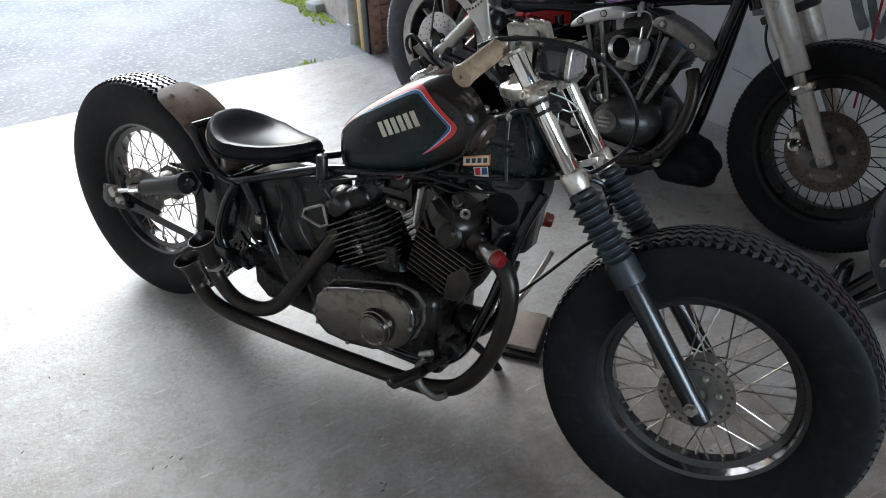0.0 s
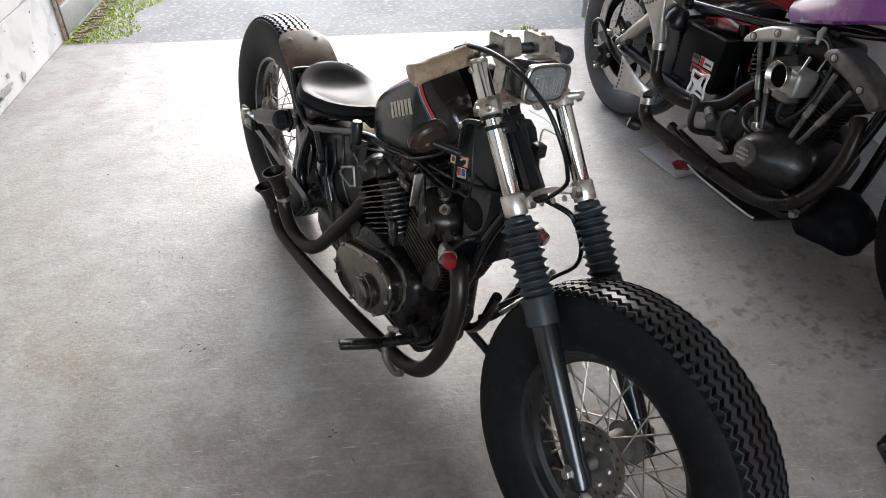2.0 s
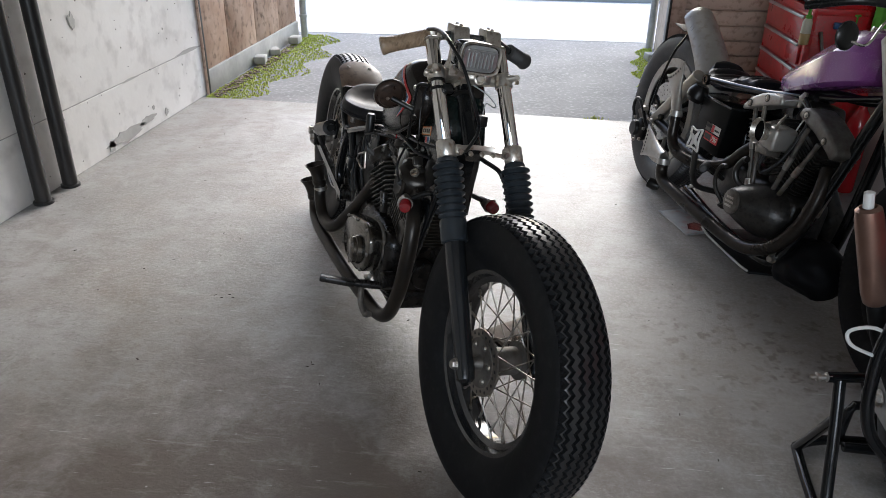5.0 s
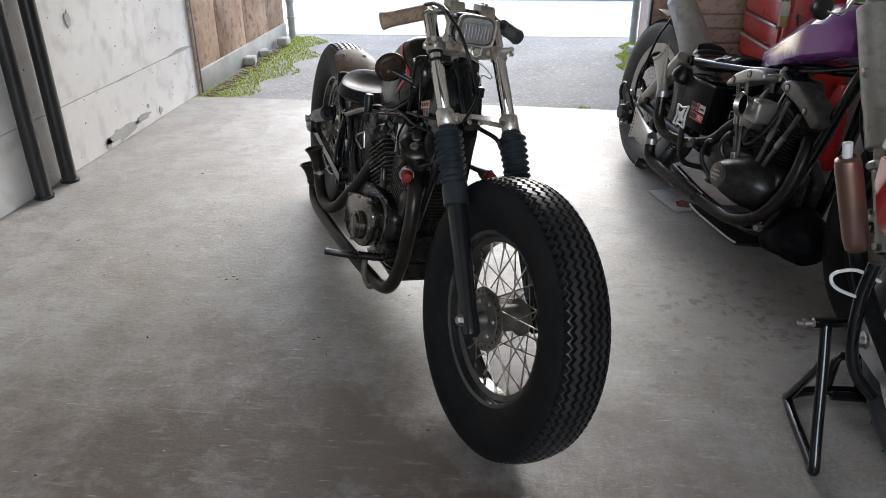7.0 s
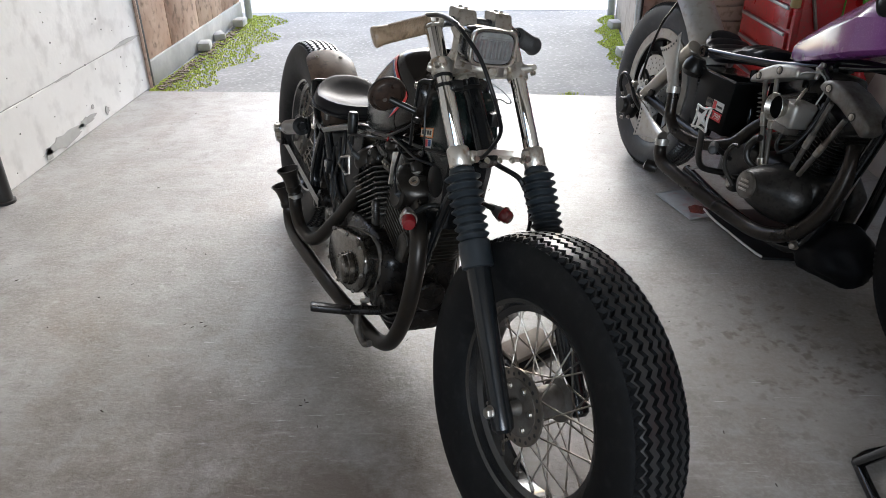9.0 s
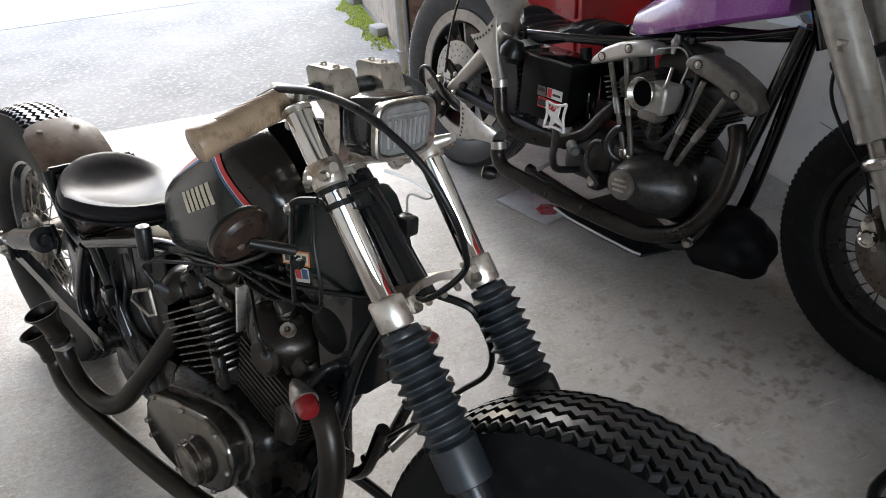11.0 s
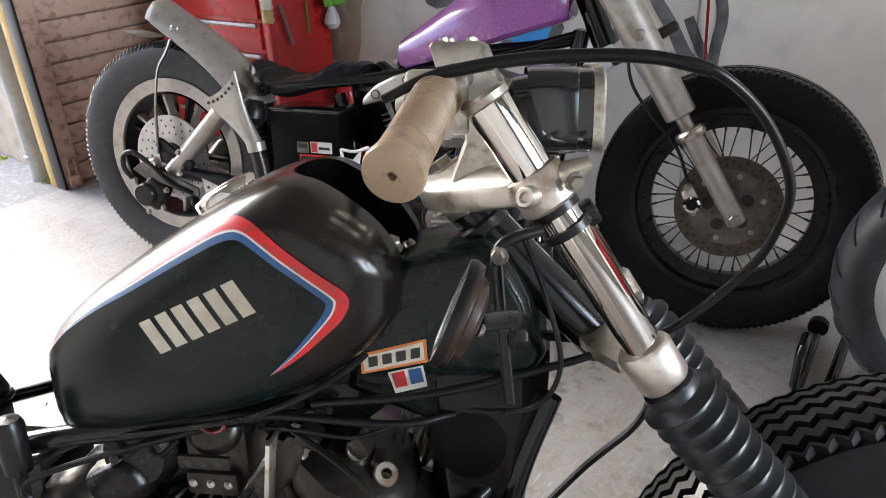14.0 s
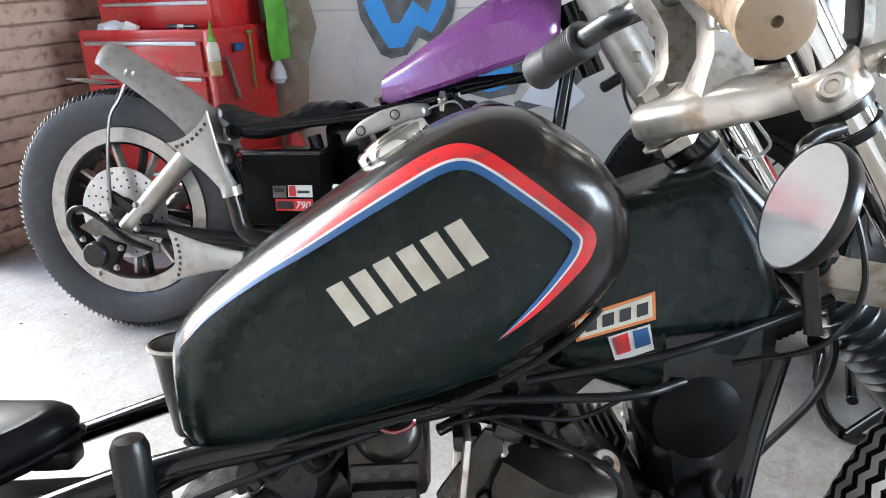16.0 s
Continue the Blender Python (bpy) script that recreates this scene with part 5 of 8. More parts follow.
    edge = [(-0.925, 0.748), (-0.895, 0.782), (-0.855, 0.813), (-0.815, 0.838), (-0.775, 0.863), (-0.740, 0.884), (-0.712, 0.899), (-0.692, 0.905), (-0.676, 0.903), (-0.660, 0.894), (-0.640, 0.879), (-0.620, 0.863), (-0.602, 0.848), (-0.592, 0.838), (-0.590, 0.828), (-0.596, 0.815), (-0.612, 0.799), (-0.632, 0.781), (-0.652, 0.766), (-0.666, 0.757)]
    wid = [0.0, 0.005, 0.009, 0.012, 0.014, 0.0155, 0.016, 0.0165, 0.0165, 0.016, 0.0155, 0.015, 0.0155, 0.017, 0.018, 0.016, 0.012, 0.008, 0.004, 0.0]
    low = [(-0.933, 0.672), (-0.90, 0.661), (-0.86, 0.668), (-0.82, 0.676), (-0.78, 0.687), (-0.745, 0.697), (-0.715, 0.706), (-0.695, 0.713), (-0.68, 0.720), (-0.668, 0.726), (-0.660, 0.730), (-0.656, 0.733), (-0.654, 0.735), (-0.653, 0.737), (-0.653, 0.739), (-0.654, 0.742), (-0.656, 0.746), (-0.659, 0.750), (-0.663, 0.754), (-0.666, 0.757)]
    both = smooth_line([(x, z, w) for (x, z), w in zip(edge, wid)], 4)
    edge, wid = [(v.x, v.y) for v in both], [max(0.0, v.z) for v in both]
    low = [(v.x, v.y) for v in smooth_line([(x, z, 0) for x, z in low], 4)]
    inner = offset_line(edge, [-w * 0.5 for w in wid])
    outer = offset_line(edge, [w * 0.12 for w in wid])
    mid1 = offset_line(edge, [-w * 0.62 for w in wid])
    mid2 = offset_line(edge, [-w * 1.0 for w in wid])
    # green panel inside the stripe
    on_tank(list(zip(low, mid2)), M["tank_green"], "flank_panel", tank, 0.0016, 14)
    on_tank(list(zip(inner, outer)), M["red_paint"], "red_stripe", tank, 0.0022, 3)
    on_tank(list(zip(mid1, inner)), M["white_paint"], "white_stripe", tank, 0.0022, 2)
    on_tank(list(zip(mid2, mid1)), M["blue_paint"], "blue_stripe", tank, 0.0022, 2)
    # six plain blocks where the maker's name stands
    ax, az = Vector((0.897, 0.442)), Vector((-0.55, 0.835))
    org = Vector((-0.7755, 0.772))
    for k in range(6):
        o = org + ax * (0.0205 * k)
        rows = []
        for j in range(4):
            a = o + az * (0.036 * j / 3)
            b = a + ax * 0.0145
            rows.append(((a.x, a.y), (b.x, b.y)))
        on_tank(rows, M["cream_ink"], "badge_block", tank, 0.0024, 3)
    cc = Vector((-0.737, 0.0, 0.890))
    cd = Vector((-0.49, 0, 0.87)).normalized()
    cap = P("filler_cap", lathe([(-0.004, 0.028), (0.003, 0.030), (0.005, 0.0345), (0.007, 0.0355), (0.017, 0.0355), (0.0195, 0.034), (0.021, 0.031), (0.0205, 0.027), (0.0225, 0.0255), (0.024, 0.020), (0.0245, 0.0)], cc, cd, 48), "chrome", tank)
    seam = tube([(x, -w * 0.86, lo + 0.003) for x, lo, hi, w in TANK[1:37]], 0.0035, 8)
    tube([(x, w * 0.86, lo + 0.003) for x, lo, hi, w in TANK[1:37]], 0.0035, 8, seam)
    P("tank_seam", seam, "black_satin", tank)
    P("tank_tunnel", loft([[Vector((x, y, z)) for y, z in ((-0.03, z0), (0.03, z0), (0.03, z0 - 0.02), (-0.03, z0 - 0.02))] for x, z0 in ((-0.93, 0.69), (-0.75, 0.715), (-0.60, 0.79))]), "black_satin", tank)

    # added dark plate, hides the bright floor seen through under the tank
    P("gap_plate", prism([(-0.725, 0.655), (-0.715, 0.705), (-0.640, 0.745), (-0.575, 0.750), (-0.560, 0.690), (-0.620, 0.640), (-0.665, 0.640)], 0.012, side_plane(-0.02), 0.002), "frame_black", tank)
    # neck box: pressed steel panels between tank and fork
    nb = bmesh.new()
    prof = [(-0.615, 0.705), (-0.530, 0.672), (-0.440, 0.690), (-0.410, 0.755), (-0.428, 0.815), (-0.455, 0.862), (-0.475, 0.873), (-0.530, 0.858), (-0.575, 0.845), (-0.60, 0.79)]
    cx, cz = -0.505, 0.79
    rows = []
    for y, k in ((-0.060, 0.72), (-0.058, 0.86), (-0.052, 0.95), (-0.042, 1.0), (0.042, 1.0), (0.052, 0.95), (0.058, 0.86), (0.060, 0.72)):
        rows.append([Vector((cx + (x - cx) * k, y, cz + (z - cz) * k)) for x, z in prof])
    loft(rows, nb)
    neck = P("neck_box", nb, "tank_green", label="dark green pressed steel frame neck")
    st = prism([(-0.594, 0.731), (-0.526, 0.748), (-0.527, 0.773), (-0.595, 0.753)], 0.001, side_plane(-0.0606))
    s1 = P("sticker", st, "orange_ink", neck, "worn cream and orange sticker")
    P("sticker_face", prism([(-0.591, 0.7345), (-0.529, 0.7505), (-0.530, 0.770), (-0.592, 0.7505)], 0.001, side_plane(-0.0612)), "cream_ink", s1)
    for k in range(4):
        x0 = -0.586 + 0.0145 * k
        z0 = 0.7395 + 0.0038 * k
        P("ink_block", prism([(x0, z0), (x0 + 0.0095, z0 + 0.0025), (x0 + 0.0095, z0 + 0.0135), (x0, z0 + 0.011)], 0.001, side_plane(-0.0618)), "dark_ink", s1)
    s2 = P("sticker", prism([(-0.560, 0.711), (-0.527, 0.721), (-0.531, 0.744), (-0.567, 0.734)], 0.001, side_plane(-0.0607)), "white_paint", neck, "small red, white and blue sticker")
    P("ink_block", prism([(-0.559, 0.7175), (-0.547, 0.721), (-0.550, 0.7375), (-0.5635, 0.733)], 0.001, side_plane(-0.0613)), "red_paint", s2)
    P("ink_block", prism([(-0.543, 0.7225), (-0.530, 0.7265), (-0.533, 0.7415), (-0.546, 0.7385)], 0.001, side_plane(-0.0613)), "blue_paint", s2)
    P("neck_bolt", hexbolt((-0.565, -0.030, 0.857), (0.2, -0.2, 1), 0.010, 0.010), "bolt", neck)
    P("neck_shoulder", lathe([(0, 0.046), (0.035, 0.046), (0.048, 0.040), (0.055, 0.026), (0.057, 0.0)], (-0.487, -0.012, 0.655), (0, -1, 0), 32), "box_black", neck)

    P("neck_casting", loft([[Vector((cx + dx, y, z)) for dx, y in ((-w, -0.045), (-w * 0.7, -0.062), (w * 0.6, -0.058), (w, -0.03), (w, 0.03), (w * 0.6, 0.058), (-w * 0.7, 0.062), (-w, 0.045))] for cx, z, w in ((-0.472, 0.735, 0.066), (-0.470, 0.69, 0.062), (-0.474, 0.64, 0.054), (-0.474, 0.59, 0.047), (-0.474, 0.55, 0.042))]), "frame_black", neck)
    # frame tubes
    for sy in (-1, 1):
        P("frame_rail", tube([(-0.66, sy * 0.066, 0.694), (-0.80, sy * 0.075, 0.668), (-0.955, sy * 0.085, 0.643), (-1.10, sy * 0.092, 0.598), (-1.22, sy * 0.098, 0.556), (-1.30, sy * 0.10, 0.530), (-1.36, sy * 0.10, 0.548), (-1.41, sy * 0.098, 0.596), (-1.445, sy * 0.096, 0.655)], 0.0125 if sy < 0 else 0.011, 14), "frame_black")
        P("down_tube", tube(([(-0.405, sy * 0.028, 0.700), (-0.435, sy * 0.045, 0.62), (-0.465, sy * 0.06, 0.50)] if sy < 0 else []) + [(-0.500, sy * 0.07, 0.38), (-0.56, sy * 0.075, 0.24), (-0.66, sy * 0.078, 0.185), (-0.85, sy * 0.08, 0.18), (-1.03, sy * 0.08, 0.20), (-1.12, sy * 0.085, 0.28), (-1.19, sy * 0.09, 0.42), (-1.26, sy * 0.095, 0.54)], 0.0135, 12), "frame_black")
        P("seat_stay", tube([(-1.28, sy * 0.10, 0.532), (-1.335, sy * 0.10, 0.44), (-1.36, sy * 0.102, 0.34), (-1.30, sy * 0.10, 0.25)], 0.016, 12), "frame_black")
        arm = loft([[Vector((x, sy * 0.108 + dy, z + dz)) for dy, dz in ((-0.012, -h), (0.012, -h), (0.012, h), (-0.012, h))] for x, z, h in ((-1.24, 0.290, 0.015), (-1.45, 0.312, 0.014), (-1.70, 0.338, 0.014), (-1.83, 0.352, 0.020))])
        P("swing_arm", arm, "frame_black")
        P("axle_plate", prism([(-1.86, 0.335), (-1.83, 0.318), (-1.74, 0.33), (-1.74, 0.372), (-1.80, 0.398), (-1.845, 0.392)], 0.012, side_plane(sy * 0.128), 0.002), "engine_black")
        P("axle_nut", hexbolt((-1.762, sy * 0.135, 0.362), (0, sy, 0), 0.014, 0.014), "bolt")
        a, b = Vector((-1.455, sy * 0.135, 0.492)), Vector((-1.775, sy * 0.142, 0.388))
        d = (b - a).normalized()
        shock = P("shock_absorber", lathe([(-0.03, 0.012), (-0.012, 0.016), (-0.010, 0.031), (0.012, 0.031), (0.014, 0.027), (0.175, 0.027), (0.178, 0.024), (0.182, 0.012)], a, d, 28), "black_satin", label="long black shock absorber body")
        P("shock_rod", rod(a + d * 0.175, b, 0.0075, 12), "chrome", shock)
        sg = bmesh.new()
        for k in range(6):
            lathe([(-0.0035, 0.012), (0, 0.0185), (0.0035, 0.012)], a + d * (0.192 + 0.0095 * k), d, 18, sg)
        P("shock_spring", sg, "chrome", shock)
        P("shock_eye", lathe([(-0.012, 0.010), (-0.012, 0.017), (0.012, 0.017), (0.012, 0.010)], b, (0, 1, 0), 18), "steel", shock)
        P("shock_mount", prism([(-1.49, 0.47), (-1.43, 0.455), (-1.40, 0.50), (-1.43, 0.535), (-1.475, 0.52)], 0.010, side_plane(sy * 0.115), 0.002), "frame_black", shock)
    P("backbone", tube([(-0.46, 0, 0.80), (-0.70, 0, 0.745), (-0.90, 0, 0.695)], 0.022, 14), "frame_black")
    P("cross_tube", rod((-1.30, -0.10, 0.530), (-1.30, 0.10, 0.530), 0.013, 12), "frame_black")
    P("cross_tube", rod((-1.445, -0.096, 0.655), (-1.445, 0.096, 0.655), 0.010, 12), "frame_black")
    P("cross_tube", rod((-1.12, -0.085, 0.285), (-1.12, 0.085, 0.285), 0.016, 12), "frame_black")
    P("battery_box", box((0.25, 0.14, 0.20), (-1.13, 0.0, 0.46), 0.010), "box_black")
    P("gearbox", loft([[Vector((x, y, z)) for x, z in ((-1.235, zb + 0.03), (-1.20, zb), (-0.96, zb), (-0.92, zb + 0.03), (-0.92, zt - 0.03), (-0.96, zt), (-1.19, zt), (-1.235, zt - 0.04))] for y, zb, zt in ((-0.095, 0.20, 0.345), (-0.085, 0.185, 0.365), (0.085, 0.185, 0.365), (0.095, 0.20, 0.345))]), "engine_black")
    P("swing_pivot", lathe([(-0.115, 0.018), (-0.11, 0.030), (0.11, 0.030), (0.115, 0.018)], (-1.255, 0, 0.300), (0, 1, 0), 24), "engine_black")
    P("side_plate", prism([(-1.305, 0.40), (-1.24, 0.355), (-1.08, 0.37), (-0.985, 0.42), (-0.965, 0.62), (-1.10, 0.585), (-1.285, 0.525)], 0.006, side_plane(-0.075), 0.002), "black_satin")
    P("relay", box((0.022, 0.02, 0.045), (-1.19, -0.105, 0.44), 0.003), "black_satin")
    P("relay_tag", box((0.020, 0.004, 0.022), (-1.19, -0.117, 0.448), 0.001), "steel")
    for sy in (-1, 1):
        P("frame_gusset", prism([(-1.435, 0.53), (-1.33, 0.52), (-1.295, 0.44), (-1.32, 0.34), (-1.39, 0.295), (-1.455, 0.315), (-1.425, 0.42)], 0.008, side_plane(sy * 0.090), 0.003), "frame_black")
    for k, (x, z) in enumerate(((-1.22, 0.43), (-1.16, 0.40), (-1.10, 0.45), (-1.05, 0.50))):
        P("wire", tube([(x - 0.05, -0.084, z + 0.10), (x - 0.02, -0.096, z + 0.04), (x - 0.03 + 0.02 * (k % 2), -0.100, z - 0.03), (x + 0.02, -0.092, z - 0.09), (x + 0.07, -0.078, z - 0.13)], 0.0046, 8), "cable")
    # gear rod standing beside the tank
    P("knob_rod", lathe([(0, 0.007), (0.03, 0.008), (0.034, 0.0145), (0.088, 0.0155), (0.096, 0.012), (0.098, 0.0)], (-0.962, -0.112, 0.590), (0.0, 0.0, 1), 20), "black_satin")

    # fender piece and seat
    fb = bmesh.new()
    rows = []
    for k in range(13):
        t = radians(22 + 46 * k / 12)
        r = 0.396 + 0.022 * (1 - k / 12) ** 1.3
        e = 0.087 if 0 < k < 11 else (0.086 if k == 0 else (0.082 if k == 11 else 0.066))
        up_row = [Vector((-1.744 + (r - 0.018 * abs(v) ** 3.2) * math.cos(t), v * e - 0.010, 0.365 + (r - 0.018 * abs(v) ** 3.2) * math.sin(t))) for v in (-1, -0.92, -0.75, -0.5, -0.2, 0.2, 0.5, 0.75, 0.92, 1)]
        dn = [Vector((-1.744 + (p.x + 1.744) * 0.989, p.y * 0.985, 0.365 + (p.z - 0.365) * 0.989)) for p in reversed(up_row)]
        rows.append(up_row + dn)
    loft(rows, fb)
    fender = P("rear_fender", fb, "rust_fender", label="short rust-brown steel rear fender flap")
    hb = []
    for y in (-0.060, 0.026):
        t = radians(62)
        hexbolt((-1.744 + 0.3965 * math.cos(t), y, 0.365 + 0.3965 * math.sin(t)), (math.cos(t), 0, math.sin(t)), 0.006, 0.004, hb)
    P("bolts", hb, "bolt", fender)
    sb = bmesh.new()
    rows = []
    cols = 28
    for lev, (k, dz) in enumerate(((0.60, -0.052), (0.94, -0.050), (1.0, -0.040), (1.02, -0.026), (0.99, -0.012), (0.94, -0.003), (0.86, -0.001), (0.68, -0.008), (0.45, -0.015), (0.25, -0.018), (0.08, -0.019))):
        ring = []
        for j in range(cols):
            t = 2 * math.pi * j / cols
            c, s = math.cos(t), math.sin(t)
            if c < 0:
                x, w = -1.300 + 0.128 * c, 0.128 * s
            else:
                x, w = -1.300 + 0.236 * c, s * (0.128 * (1 - c) + 0.052 * c * 1.3) if abs(s) > 0 else 0.0
            x = -1.29 + (x + 1.29) * k
            w *= k
            u = (x + 1.43) / 0.345
            top = 0.681 - 0.125 * u + 0.114 * u * u + 0.012 * (1 - min(1, abs(u - 0.05) * 4)) - 0.2 * w * w
            ring.append(Vector((x, w, top + dz)))
        rows.append(ring)
    loft(rows, sb)
    seat = P("seat", sb, "leather", label="black leather solo seat with a thin piped edge")
    pts = []
    for j in range(cols + 1):
        pts.append(rows[3][j % cols] + Vector((0, 0, -0.012)))
    P("piping", tube(pts, 0.0042, 8, steps=2), "leather", seat)
    P("seat_pan", box((0.16, 0.10, 0.012), (-1.25, 0, 0.600), 0.004), "black_satin", seat)
    P("seat_hinge", box((0.04, 0.03, 0.02), (-1.085, 0.0, 0.618), 0.004), "black_satin", seat)
    for y in (-0.07, 0.07):
        P("seat_post", rod((-1.36, y, 0.545), (-1.36, y, 0.625), 0.009, 10), "steel", seat)

    # engine
    eng = P("crankcase", box((0.33, 0.23, 0.20), (-0.78, 0.0, 0.295), 0.035, seg=3), "engine_black", label="black air-cooled V-twin engine")
    P("gear_case", lathe([(0, 0.06), (0.01, 0.09), (0.20, 0.09), (0.21, 0.06)], (-0.95, -0.105, 0.29), (0, 1, 0), 30), "engine_black", eng)
    P("sump", box((0.30, 0.16, 0.07), (-0.76, 0, 0.180), 0.02), "engine_black", eng)
    P("oil_filter", lathe([(0, 0.035), (0.05, 0.045), (0.055, 0.04)], (-0.60, 0, 0.30), (1, 0, -0.1), 24), "engine_black", eng)
    ol = [(-0.968, 0.262), (-0.955, 0.315), (-0.925, 0.348), (-0.870, 0.366), (-0.80, 0.385), (-0.725, 0.404), (-0.675, 0.398), (-0.648, 0.370), (-0.645, 0.325), (-0.668, 0.272), (-0.705, 0.238), (-0.77, 0.213), (-0.85, 0.200), (-0.92, 0.203), (-0.957, 0.228)]
    cv = P("clutch_cover", prism(ol, 0.055, side_plane(-0.135), 0.012, seg=3), "engine_cover", eng, "stained bare alloy clutch cover")
    P("cover_gasket", prism([(-0.81 + (x + 0.81) * 1.03, 0.30 + (z - 0.30) * 1.03) for x, z in ol], 0.010, side_plane(-0.112), 0.003), "cast_grey", eng)
    P("cover_cap", lathe([(0, 0.049), (0.016, 0.047), (0.018, 0.044), (0.0285, 0.043), (0.0305, 0.041), (0.0295, 0.036), (0.031, 0.034), (0.0315, 0.0)], (-0.750, -0.160, 0.298), (0, -1, 0), 48), "engine_cover", cv)
    hb = []
    for k in range(len(ol)):
        if k % 2 == 0:
            x, z = ol[k]
            hexbolt((-0.81 + (x + 0.81) * 0.94, -0.160, 0.30 + (z - 0.30) * 0.92), (0, -1, 0), 0.0055, 0.006, hb)
    for k in range(4):
        t = math.pi / 4 + k * math.pi / 2
        hexbolt((-0.750 + 0.0375 * math.cos(t), -0.189, 0.298 + 0.0375 * math.sin(t)), (0, -1, 0), 0.0042, 0.004, hb)
    P("bolts", hb, "cast_grey", cv)
    P("alternator_cover", lathe([(0, 0.10), (0.03, 0.10), (0.045, 0.085), (0.048, 0.0)], (-0.78, 0.11, 0.30), (0, 1, 0), 40), "engine_cover", eng)
    base = Vector((-0.765, 0, 0.325))
    for sgn, tone in ((-1, "fin_black"), (1, "fin_dark")):
        tilt = radians(-30 if sgn < 0 else 20)
        d = Vector((math.sin(tilt), 0, math.cos(tilt)))
        rot = Matrix.Rotation(tilt, 3, 'Y')
        foot = base + rot @ Vector((-0.012, 0, 0.0)) if sgn < 0 else Vector((-0.688, 0, 0.316))
        cyl = P("cylinder", rod(foot + d * 0.04, foot + d * 0.255, 0.066, 28), "engine_black", eng)
        for k in range(10):
            w = (0.202 if sgn < 0 else 0.170) + 0.003 * min(k, 6)
            q = foot + d * (0.108 + 0.0146 * k)
            fin = loft([[q + rot @ Vector((u * w / 2, v * (0.086 + 0.001 * k), h)) for u, v in ((-1, -0.62), (-0.86, -1), (0.86, -1), (1, -0.62), (1, 0.62), (0.86, 1), (-0.86, 1), (-1, 0.62))] for h in (-0.0017, 0.0017)])
            P("fin", fin, tone, cyl)
        hd = box((0.150, 0.165, 0.060), foot + d * 0.278, 0.022, rot, seg=3)
        head = P("cylinder_head", hd, "engine_black" if sgn < 0 else "cast_dirty", cyl)
        if sgn < 0:
            rc = lathe([(0, 0.046), (0.010, 0.047), (0.024, 0.043), (0.036, 0.033), (0.042, 0.018), (0.043, 0.0)], foot + d * 0.262 + Vector((-0.030, -0.058, 0.0)), d + Vector((0, -0.55, 0)), 32)
            P("valve_cap", rc, "cast_dirty", head)
            P("valve_cap", lathe([(0, 0.05), (0.014, 0.050), (0.030, 0.040), (0.034, 0.0)], foot + d * 0.29 + Vector((0.035, 0.0, 0.0)), d, 28), "engine_black", head)
        else:
            P("head_plate", box((0.130, 0.10, 0.006), foot + d * 0.309 + rot @ Vector((-0.01, 0.03, 0)), 0.002, rot), "engine_cover", head)
            for k in range(5):
                P("head_fin", box((0.004, 0.08, 0.022), foot + d * 0.318 + rot @ Vector((0.0 + 0.011 * k, 0.03, 0)), 0.001, rot), "cast_dirty", head)
            P("cam_housing", loft([[foot + d * (0.285 + h) + rot @ Vector((u - 0.005, v - 0.02, 0)) for u, v in ((-0.078 * k, -0.060 * k), (-0.04 * k, -0.085 * k), (0.02 * k, -0.085 * k), (0.045 * k, -0.06 * k), (0.048 * k, 0.0), (0.03 * k, 0.05 * k), (-0.05 * k, 0.05 * k), (-0.085 * k, 0.0))] for h, k in ((-0.02, 0.96), (0.0, 1.03), (0.022, 1.0), (0.036, 0.82), (0.042, 0.55))]), "cast_dirty", head)
            P("cam_lid", lathe([(0, 0.034), (0.008, 0.034), (0.014, 0.026), (0.012, 0.014), (0.012, 0)], foot + d * 0.275 + Vector((0.0, -0.100, 0.0)), (0.1, -1, 0.15), 28), "exhaust", head)
        hb = []
        for u, v in ((-0.06, -0.07), (0.06, -0.07), (-0.06, 0.07), (0.06, 0.07)):
            q = rot @ Vector((u, v, 0.0))
            hexbolt(foot + d * 0.305 + q, d, 0.007, 0.008, hb)
        P("bolts", hb, "cast_dirty", head)
        P("spark_plug", rod(foot + d * 0.265 + Vector((0.01 * sgn, -0.085, 0)), foot + d * 0.275 + Vector((0.02 * sgn, -0.118, 0.02)), 0.008, 10), "grip_black", head)
        P("plug_lead", tube([foot + d * 0.275 + Vector((0.02 * sgn, -0.118, 0.02)), foot + d * 0.31 + Vector((0.0, -0.125, 0.04)), Vector((-0.70, -0.06, 0.68))], 0.0035, 8), "cable", head)
    P("lifting_loop", tube([(-0.958, -0.118, 0.556), (-1.012, -0.125, 0.532), (-1.020, -0.128, 0.512), (-0.965, -0.122, 0.495), (-0.945, -0.118, 0.505), (-0.958, -0.118, 0.556)], 0.0038, 8, smooth=False), "steel", eng)
    # carburettors and manifold between the cylinders
    cb = P("carburettor", box((0.075, 0.09, 0.07), (-0.762, -0.02, 0.625), 0.012, seg=2), "cast_dirty", eng, "grimy alloy carburettor body")
    P("carburettor_top", lathe([(0, 0.030), (0.006, 0.031), (0.014, 0.029), (0.020, 0.022), (0.022, 0)], (-0.760, -0.055, 0.655), (0, -0.8, 0.6), 28), "cast_dirty", cb)
    P("carburettor_bowl", box((0.06, 0.05, 0.03), (-0.765, -0.052, 0.595), 0.006), "cast_dirty", cb)
    P("cable_bracket", box((0.058, 0.006, 0.016), (-0.762, -0.090, 0.634), 0.002), "cast_dirty", cb)
